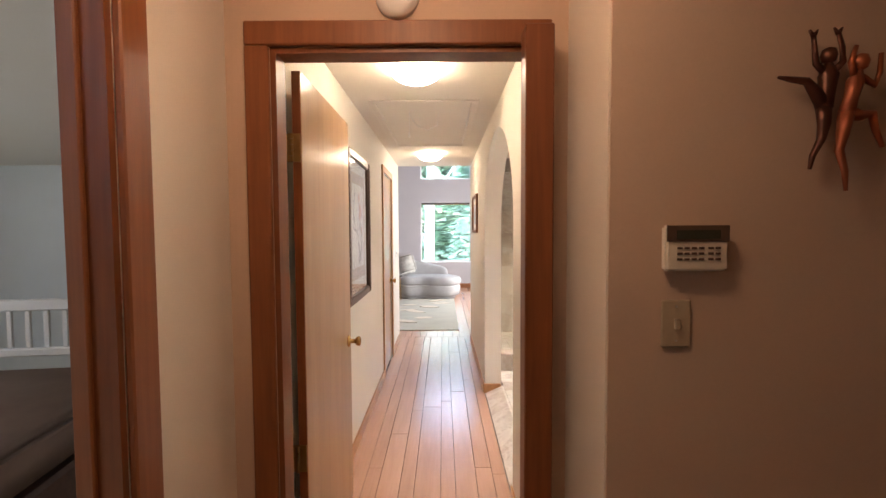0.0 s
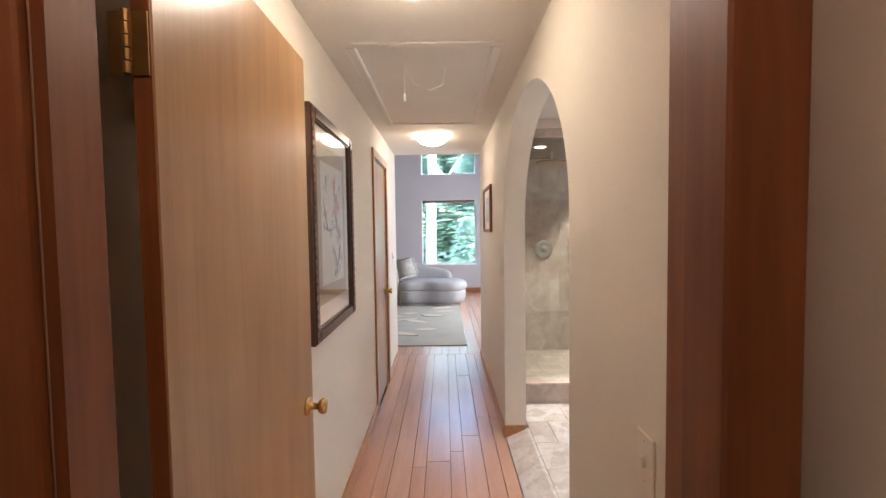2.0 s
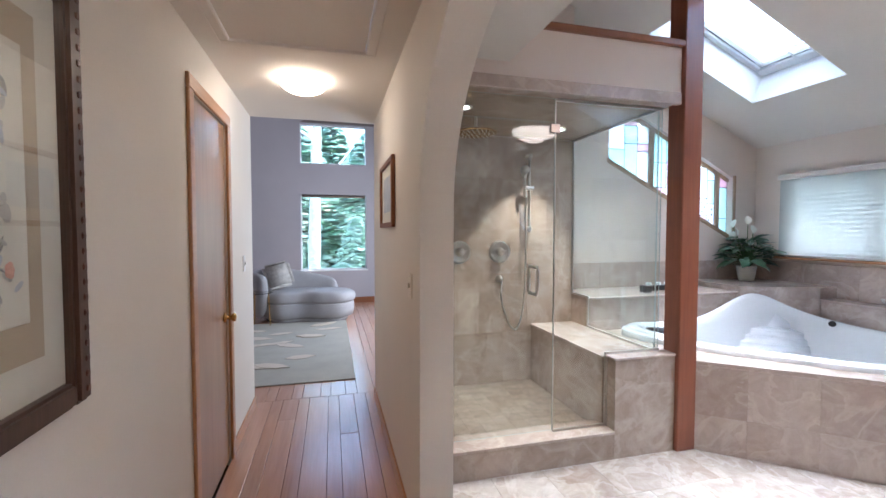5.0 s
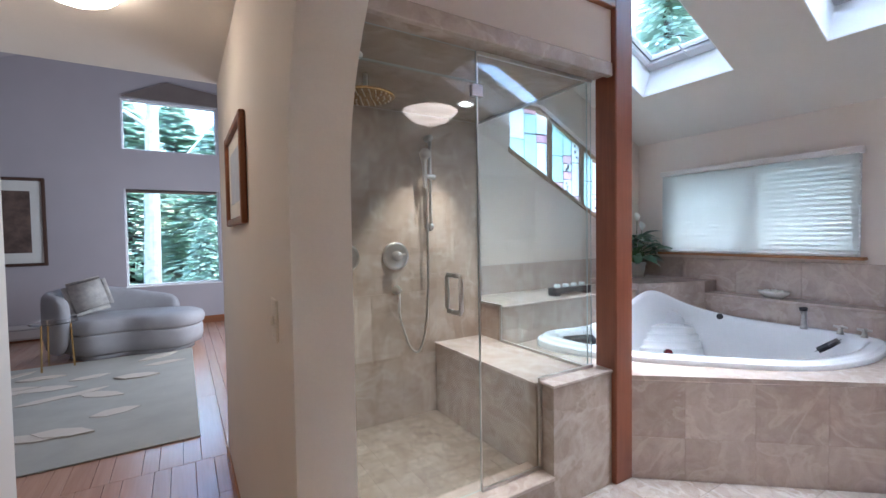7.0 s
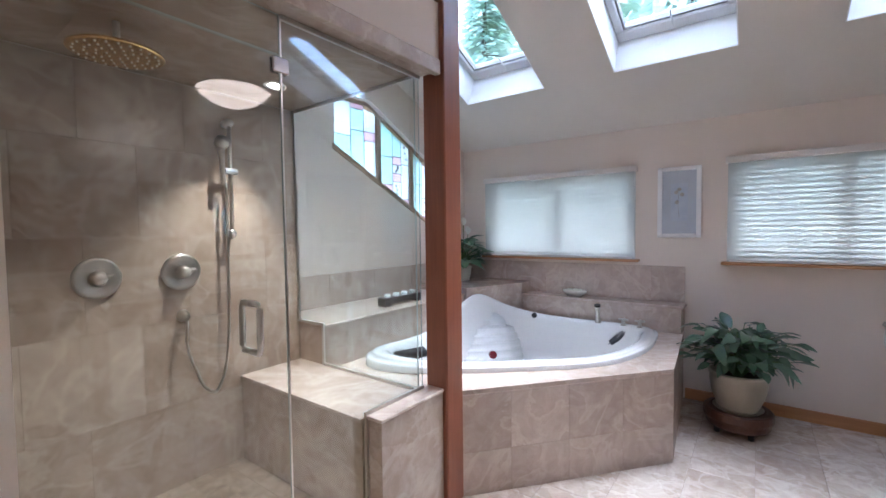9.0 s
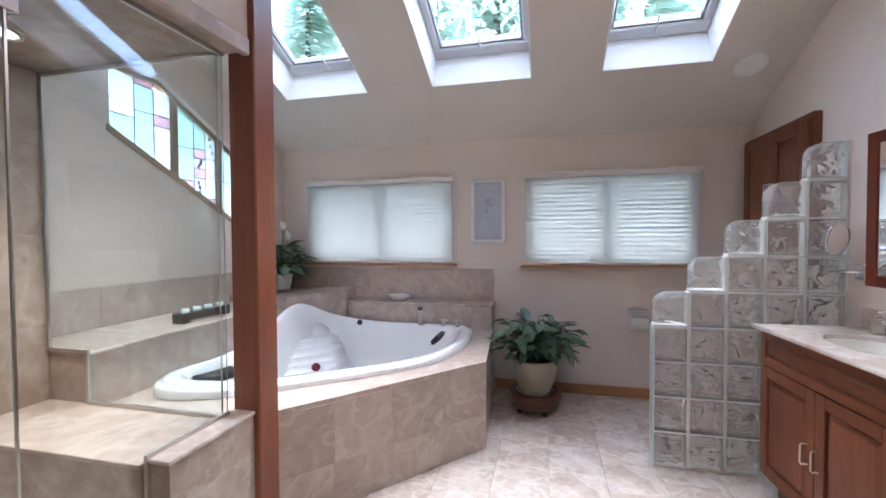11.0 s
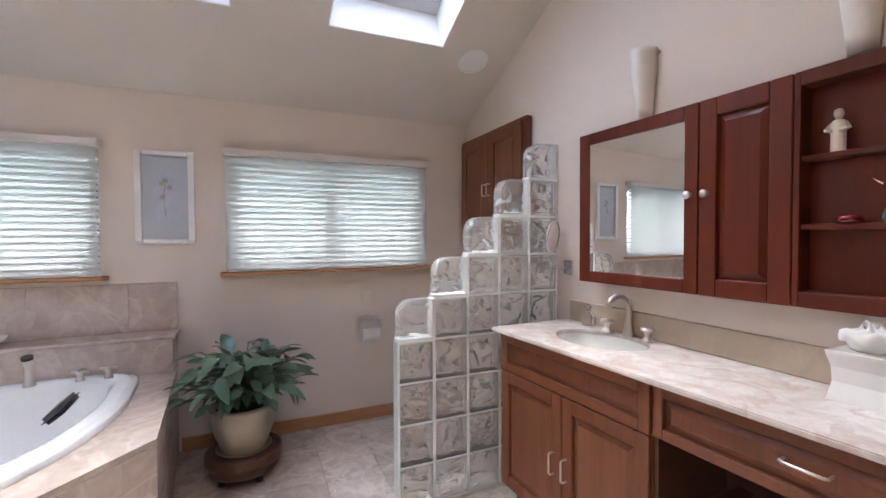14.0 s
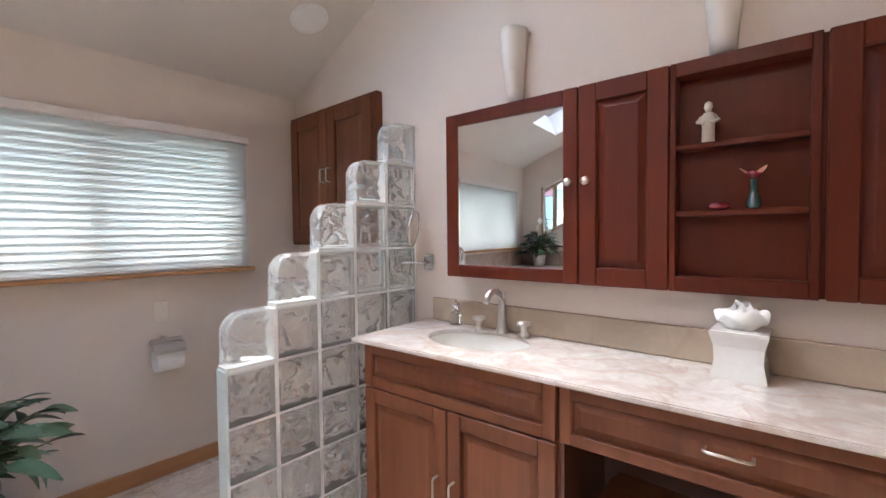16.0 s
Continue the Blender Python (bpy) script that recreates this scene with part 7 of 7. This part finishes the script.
spk.matrix_world = Matrix.Translation((4.66, 2.205, roof(4.66) - 0.001)) @ Vector((math.sin(RA), 0, math.cos(RA))).to_track_quat("Z", "Y").to_matrix().to_4x4()
part("rim", lathe([(0.092, 0.0), (0.1, -0.003), (0.098, -0.009), (0.086, -0.010), (0.085, 0.0)], 32), M["white"], spk, smooth=True)
part("grille", lathe([(0.0, -0.007), (0.085, -0.006), (0.085, -0.002), (0.0, -0.002)], 28), M["white"], spk)

mg = thing("magnifying_mirror", "chrome swing-arm magnifying mirror on a square wall plate", "mirror", "", (4.035, VY + 0.001, 1.215))
part("wall_plate", box(-0.035, 0.035, 0, 0.012, -0.04, 0.04, 0.003), M["chrome"], mg)
part("arm", tube([(0, 0.012, 0), (0.03, 0.06, 0.0), (0.12, 0.10, 0.0)], 0.006, 8), M["chrome"], mg)
part("arm", tube([(0.12, 0.10, 0.012), (0.08, 0.11, 0.02), (0.035, 0.10, 0.03)], 0.006, 8), M["chrome"], mg)
part("riser", rod((0.12, 0.10, -0.03), (0.12, 0.10, 0.14), 0.009), M["chrome"], mg)
part("stem", tube([(0.12, 0.10, 0.10), (0.07, 0.10, 0.10), (0.02, 0.10, 0.11)], 0.006, 8), M["chrome"], mg)
mm = Matrix.Translation((0.015, 0.10, 0.165)) @ Vector((-0.85, -0.5, -0.15)).normalized().to_track_quat("Z", "Y").to_matrix().to_4x4()
part("rim", lathe([(0.08, -0.008), (0.088, -0.006), (0.088, 0.006), (0.08, 0.008)], 32, m=mm), M["chrome"], mg, smooth=True)
part("mirror_glass", lathe([(0.0, -0.005), (0.08, -0.005), (0.08, 0.005), (0.0, 0.005)], 32, m=mm), M["mirror"], mg)

tb = thing("tissue_box_cover", "white flared ceramic tissue box with a tissue pulled up", "tissue box", "", (2.764, 2.042, VT + 0.001))
tb.scale = (0.94, 0.94, 1.0)
bm = bmesh.new()
rs = []
for z, h in ((0.0, 0.070), (0.012, 0.068), (0.05, 0.060), (0.09, 0.062), (0.125, 0.072), (0.132, 0.0725), (0.134, 0.068), (0.134, 0.02)):
    rs.append([bm.verts.new((sx * h, sy * h, z)) for sx, sy in ((-1, -1), (1, -1), (1, 1), (-1, 1))])
for a, b in zip(rs, rs[1:]):
    for k in range(4):
        bm.faces.new((a[k], a[(k + 1) % 4], b[(k + 1) % 4], b[k]))
bm.faces.new(rs[0][::-1])
part("cover", bm, M["porcelain"], tb, "white flared ceramic cover")
bm = bmesh.new()
rr_ = random.Random(11)
rs = []
for j in range(6):
    z = 0.12 + 0.055 * j / 5
    rs.append([bm.verts.new(((0.012 + 0.062 * (j / 5) ** 0.6 * (0.75 + 0.45 * rr_.random())) * math.cos(k * math.pi / 9), (0.012 + 0.05 * (j / 5) ** 0.6 * (0.7 + 0.5 * rr_.random())) * math.sin(k * math.pi / 9), z + (0.018 * math.sin(k * 2.1 + 1) if j > 3 else 0) + rr_.uniform(-0.010, 0.010))) for k in range(18)])
for f_, up_ in ((0.78, 0.018), (0.52, 0.004), (0.25, 0.026)):
    rs.append([bm.verts.new((v.co.x * f_, v.co.y * f_, 0.172 + up_ + 0.014 * math.sin(k * 1.7 + up_ * 200) + rr_.uniform(-0.006, 0.006))) for k, v in enumerate(rs[5])])
for a, b in zip(rs, rs[1:]):
    for k in range(18):
        bm.faces.new((a[k], a[(k + 1) % 18], b[(k + 1) % 18], b[k]))
bmesh.ops.contextual_create(bm, geom=rs[-1])
ti = part("tissue", bm, M["tissue"], tb, "crumpled white tissue", smooth=True)
ti_s = ti.modifiers.new("soft", "SUBSURF")
ti_s.levels = ti_s.render_levels = 1

fg = bmesh.new()
lathe([(0.0, 0.0), (0.022, 0.0), (0.021, 0.05), (0.024, 0.085), (0.017, 0.105), (0.0, 0.112)], 16, fg)
lathe([(0.0, 0.108), (0.010, 0.112), (0.015, 0.128), (0.012, 0.142), (0.0, 0.148)], 12, fg)
tube([(-0.02, 0.0, 0.095), (-0.034, 0.008, 0.075), (-0.012, 0.024, 0.068)], 0.007, 8, bm=fg)
tube([(0.02, 0.0, 0.095), (0.034, 0.008, 0.075), (0.012, 0.024, 0.068)], 0.007, 8, bm=fg)
fig = part("figurine", fg, M["putty"], smooth=True)
fig.location = (2.853, 2.012, SH1 + 0.001)
fig.scale = (0.78, 0.78, 0.80)
tagged(fig, "small pale clay figurine standing on the upper shelf", "figurine")
vs_ = thing("bud_vase", "small dark glass bud vase holding a red silk flower", "vase", "", (2.742, 2.01, SH2 + 0.001))
part("body", lathe([(0.0, 0.0), (0.015, 0.0), (0.020, 0.012), (0.017, 0.026), (0.009, 0.045), (0.008, 0.075), (0.012, 0.08), (0.0, 0.078)], 20), surf("dark_teal_glass", (0.02, 0.05, 0.05), (0.04, 0.09, 0.08), 9, 60, 0.1, coat=0.6), vs_, smooth=True)
part("bloom", lathe([(0.0, 0.078), (0.014, 0.086), (0.018, 0.098), (0.010, 0.108), (0.0, 0.106)], 14), M["red"], vs_, "dark red bloom", smooth=True)
for a in (0.3, 2.6):
    ob = new("petal", leaf_mesh("petal", 0.045, 0.012, "coral", 0.3, -0.2))
    ob.parent = vs_
    ob.matrix_basis = Matrix.Translation((0, 0, 0.085)) @ Euler((0, -0.5, a)).to_matrix().to_4x4()
di = part("trinket_dish", lathe([(0.0, 0.0), (0.022, 0.0), (0.03, 0.008), (0.026, 0.018), (0.0, 0.022)], 22), M["red"], smooth=True)
di.location = (2.826, 2.01, SH2 + 0.001)
tagged(di, "small red lidded trinket dish on the lower shelf", "dish")

so_ = thing("soap_dish", "oval ceramic dish with small soaps on the stone ledge", "soap dish", "", (5.15, 4.80, LZ + 0.001))
so_.scale = (1.2, 1.2, 1.8)
part("dish", lathe([(0.0, 0.004), (0.05, 0.0), (0.085, 0.018), (0.092, 0.03), (0.084, 0.026), (0.05, 0.01), (0.0, 0.009)], 28, m=Matrix.Diagonal((0.62, 1, 1, 1))), M["porcelain"], so_, smooth=True)
for x, y in ((-0.01, -0.04), (0.012, 0.0), (-0.008, 0.035)):
    part("soap", box(x - 0.02, x + 0.02, y - 0.022, y + 0.022, 0.014, 0.036, 0.009, seg=2), M["flower"], so_, smooth=True)
tr_ = thing("candle_tray", "black wooden block tray with four glass tealight cups", "candle holder", "", (3.78, 5.66, 0.886))
part("block", box(-0.20, 0.20, -0.04, 0.04, 0.018, 0.062, 0.004), M["black"], tr_)
for x in (-0.17, 0.17):
    part("foot", box(x - 0.025, x + 0.025, -0.04, 0.04, 0, 0.0175), M["black"], tr_)
for i in range(4):
    part("tealight", lathe([(0.0, 0.0625), (0.022, 0.0625), (0.024, 0.085), (0.021, 0.085), (0.018, 0.068), (0.0, 0.068)], 18, m=Matrix.Translation((-0.14 + 0.093 * i, 0, 0))), M["swhite"], tr_, smooth=True)
stl = thing("vanity_stool", "low wooden vanity stool with a honey-coloured seat", "stool", "", (2.93, 2.16, BF))
part("seat", box(-0.19, 0.19, -0.16, 0.16, 0.42, 0.47, 0.02, seg=3), M["trim_h"], stl, "rounded honey wood seat")
for a in (-1, 1):
    for b in (-1, 1):
        part("leg", tube([(a * 0.15, b * 0.12, 0.42), (a * 0.165, b * 0.135, 0.0)], [0.02, 0.016], 10), M["cabin"], stl)
pd = thing("bowl_pendant_light", "hanging alabaster bowl light on thin chains, switched low", "pendant light", "", (2.80, 3.42, 2.215))
part("bowl", lathe([(0.0, 0.0), (0.06, 0.006), (0.13, 0.032), (0.185, 0.072), (0.212, 0.105), (0.207, 0.107), (0.178, 0.075), (0.12, 0.042), (0.0, 0.012)], 36), M["bowl"], pd, "alabaster bowl", smooth=True)
part("finial", lathe([(0.0, -0.03), (0.012, -0.02), (0.008, -0.004), (0.0, -0.002)], 12), M["nickel"], pd)
topz = roof(2.80) - 2.215
for a in range(3):
    part("chain", tube([(0.20 * math.cos(a * 2.09), 0.20 * math.sin(a * 2.09), 0.105), (0.02 * math.cos(a * 2.09), 0.02 * math.sin(a * 2.09), 0.55)], 0.004, 6), M["nickel"], pd)
part("rod", rod((0, 0, 0.54), (0, 0, topz - 0.03), 0.008), M["nickel"], pd)
part("canopy", lathe([(0.0, topz - 0.04), (0.05, topz - 0.035), (0.065, topz - 0.005), (0.0, topz)], 20), M["nickel"], pd)
bo = thing("glass_bottle", "small faceted clear glass bottle beside the tap", "bottle", "", (3.835, 2.0, VT + 0.001))
part("body", lathe([(0.0, 0.0), (0.03, 0.0), (0.034, 0.04), (0.02, 0.06), (0.010, 0.065), (0.010, 0.075), (0.0, 0.075)], 6), M["glass"], bo)
part("stopper", lathe([(0.0, 0.0755), (0.008, 0.076), (0.02, 0.09), (0.0, 0.11)], 6), M["glass"], bo)

# stained glass: leaded pieces between wooden mullions in the slanted opening
sg = structure("window_7", bmesh.new(), "oak", "slanted stained glass window in pale green, white and pink")
bm = bmesh.new()
yk0, yk1 = BY + 0.05, BY + 0.09
for z0, z1, y0, y1 in ((0.0, 0.035, BY - 0.012, BY + 0.002),):
    prism([(SX0 - 0.02, sb(SX0) - 0.03), (SX1 + 0.02, sb(SX1) - 0.04), (SX1 + 0.02, sb(SX1)), (SX0 - 0.02, sb(SX0) + 0.01)], 1, y0, y1, bm)
    prism([(SX1, sb(SX1)), (SX1 + 0.03, sb(SX1)), (SX1 + 0.03, st(SX1) + 0.03), (SX1, st(SX1) + 0.03)], 1, y0, y1, bm)
for x in (SX0, 3.99, 4.41, 4.79):
    w = 0.05 if x > SX0 else 0.02
    prism([(x, sb(x)), (x + w, sb(x + w)), (x + w, st(x + w)), (x, st(x))], 1, yk0, yk1, bm)
prism([(SX0, st(SX0) - 0.03), (3.88, st(3.88) - 0.03), (SX1, st(SX1) - 0.03), (SX1, st(SX1)), (3.88, st(3.88)), (SX0, st(SX0))], 1, yk0 - 0.002, yk1 + 0.002, bm)
bm.to_mesh(sg.data)
bm.free()
cols = ["sgreen", "swhite", "sgreen", "swhite"]
rg = random.Random(21)
lead = bmesh.new()
for xa, xb in ((SX0 + 0.02, 3.99), (4.04, 4.41), (4.46, 4.79), (4.84, SX1)):
    xs = [xa + (xb - xa) * k for k in ((0, 0.42, 0.72, 1) if xb - xa > 0.2 else (0, 1))]
    for c in range(len(xs) - 1):
        x0, x1 = xs[c], xs[c + 1]
        t, hs_ = 0.0, []
        while t < 1:
            d = rg.choice((0.13, 0.30, 0.42, 0.55))
            hs_.append((t, min(1, t + d)))
            t += d
        for k, (ta, tb_) in enumerate(hs_):
            q = [(x0, sb(x0) + (st(x0) - 0.03 - sb(x0)) * ta), (x1, sb(x1) + (st(x1) - 0.03 - sb(x1)) * ta)]
            zz0 = max(q[0][1], q[1][1]) if ta > 0 else None
            za = [sb(x0), sb(x1)] if ta == 0 else [sb((x0 + x1) / 2) + 0.57 * ta] * 2
            zb = [st(x0) - 0.03, st(x1) - 0.03] if tb_ >= 1 else [sb((x0 + x1) / 2) + 0.57 * tb_] * 2
            if zb[0] - za[0] < 0.01 or zb[1] - za[1] < 0.01:
                continue
            mname = "spink" if 0.1 < tb_ - ta < 0.15 and rg.random() < 0.8 else rg.choice(cols[:4])
            pp = part("pane", prism([(x0 + 0.003, za[0] + 0.003), (x1 - 0.003, za[1] + 0.003), (x1 - 0.003, zb[1] - 0.003), (x0 + 0.003, zb[0] - 0.003)], 1, yk0 + 0.015, yk0 + 0.02), M[mname], sg)
            pp.visible_shadow = False
            tube([(x0, yk0 + 0.017, za[0]), (x1, yk0 + 0.017, za[1])], 0.0035, 5, bm=lead)
            tube([(x1, yk0 + 0.017, za[1]), (x1, yk0 + 0.017, zb[1])], 0.0035, 5, bm=lead)
            if mname == "swhite" and rg.random() < 0.6:
                for j in range(3):
                    part("pressed_flower", lathe([(0.0, 0.0), (0.016, 0.0), (0.0, 0.002)], 7, m=Matrix.Translation(((x0 + x1) / 2 + rg.uniform(-0.02, 0.02), yk0 + 0.0145, za[0] + (zb[0] - za[0]) * (0.25 + 0.25 * j))) @ Matrix.Rotation(radians(90), 4, "X")), M["ink"], sg)
part("lead_cames", lead, M["lead"], sg)

# ---- floors, tiles ----
hall_boards = [0.125, 0.085, 0.125, 0.085, 0.15, 0.085, 0.125, 0.10, 0.15, 0.085]


def boards(parent, x0, x1, y0, y1, cuts, seed):
    r_ = random.Random(seed)
    x, i = x0, 0
    while x < x1 - 0.01:
        w = min(hall_boards[i % 10], x1 - x)
        y = y0
        step = r_.uniform(0.6, cuts)
        while y < y1 - 0.01:
            ye = min(y + step, y1)
            if y1 - ye < 0.25:
                ye = y1
            bm = bmesh.new()
            g = 0.0013
            a = [(x + g, y + 0.001), (x + w - g, y + 0.001), (x + w - g, ye - 0.001), (x + g, ye - 0.001)]
            t = 0.0015
            L0, L1, L2 = [bm.verts.new((p[0], p[1], -0.028)) for p in a], [bm.verts.new((p[0], p[1], -t)) for p in a], \
                [bm.verts.new((p[0] + dx * t, p[1] + dy * t, 0)) for p, (dx, dy) in zip(a, ((1, 1), (-1, 1), (-1, -1), (1, -1)))]
            for k in range(4):
                bm.faces.new((L0[k], L0[(k + 1) % 4], L1[(k + 1) % 4], L1[k]))
                bm.faces.new((L1[k], L1[(k + 1) % 4], L2[(k + 1) % 4], L2[k]))
            bm.faces.new(L2)
            part("floorboard", bm, M["plank"], parent)
            y, step = ye, r_.uniform(1.2, cuts)
        x += w
        i += 1


fh = bpy.data.objects["floor_hall"]
boards(fh, HL, HR, 1.5, 6.3, 2.6, 1)
ff = bpy.data.objects["floor_far_room"]
boards(ff, -1.9, 2.9, 6.3, BYW, 3.0, 2)
fo = bpy.data.objects["floor"]
boards(fo, FX, 2.0, -1.2, 1.5, 2.5, 3)

T = 0.305
grid_tiles("floor_tile", bath_floor, M["floor_tile"], (HRB + 0.021, VY, BF - 0.0065), (1, 0, 0), (0, 1, 0), 2.75, 2.86, T, T, 0.001, 0.0065, 0.5)
grid_tiles("floor_tile", bath_floor, M["floor_tile"], (HRB + 0.021 + 9 * T, VY, BF - 0.0065), (1, 0, 0), (0, 1, 0), WX - HRB - 0.021 - 9 * T, 2.0, T, T, 0.001, 0.0065)
grid_tiles("mosaic_tile", shower, M["mosaic"], (HRB + 0.006, 4.871, SF - 0.006), (1, 0, 0), (0, 1, 0), 1.07, 0.885, 0.098, 0.098, 0.0008, 0.006)
grid_tiles("wall_tile", shower, M["tile_sh"], (HRB + 0.012, SY - 0.001, SF - 0.006), (1, 0, 0), (0, 0, 1), 1.44, SZ - SF, 0.41, 0.41, 0.0006, 0.010, 0.5)
grid_tiles("wall_tile", shower, M["tile_sh"], (HRB, 4.76, SF - 0.006), (0, 1, 0), (0, 0, 1), 1.0, SZ - SF, 0.41, 0.41, 0.0012, 0.010, 0.5)
u = Vector((4.13 - 3.10, 3.862 - 4.725, 0))
grid_tiles("tub_front_tile", surround, M["tile"], (3.105, 4.727, BF), u.normalized(), (0, 0, 1), u.length, 0.225, 0.335, 0.225, 0.001, 0.009)
grid_tiles("tub_front_tile", surround, M["tile"], (3.105, 4.727, BF + 0.225), u.normalized(), (0, 0, 1), u.length, DZT - 0.023 - BF - 0.225, 0.335, 0.32, 0.001, 0.009)
u2 = Vector((5.245 - 4.13, 3.957 - 3.868, 0))
grid_tiles("tub_side_tile", surround, M["tile"], (4.135, 3.871, BF), u2.normalized(), (0, 0, 1), u2.length, 0.225, 0.335, 0.225, 0.001, 0.009)
grid_tiles("tub_side_tile", surround, M["tile"], (4.135, 3.871, BF + 0.225), u2.normalized(), (0, 0, 1), u2.length, DZT - 0.023 - BF - 0.225, 0.335, 0.32, 0.001, 0.009)
grid_tiles("splash_tile", surround, M["tile"], (WX - 0.001, 6.03, 0.83), (0, -1, 0), (0, 0, 1), 6.03 - 3.945, 0.29, 0.46, 0.29, 0.001, 0.010)
grid_tiles("splash_tile", surround, M["tile"], (2.955, BY - 0.001, 0.885), (1, 0, 0), (0, 0, 1), WX - 2.97, 0.235, 0.46, 0.235, 0.001, 0.010)
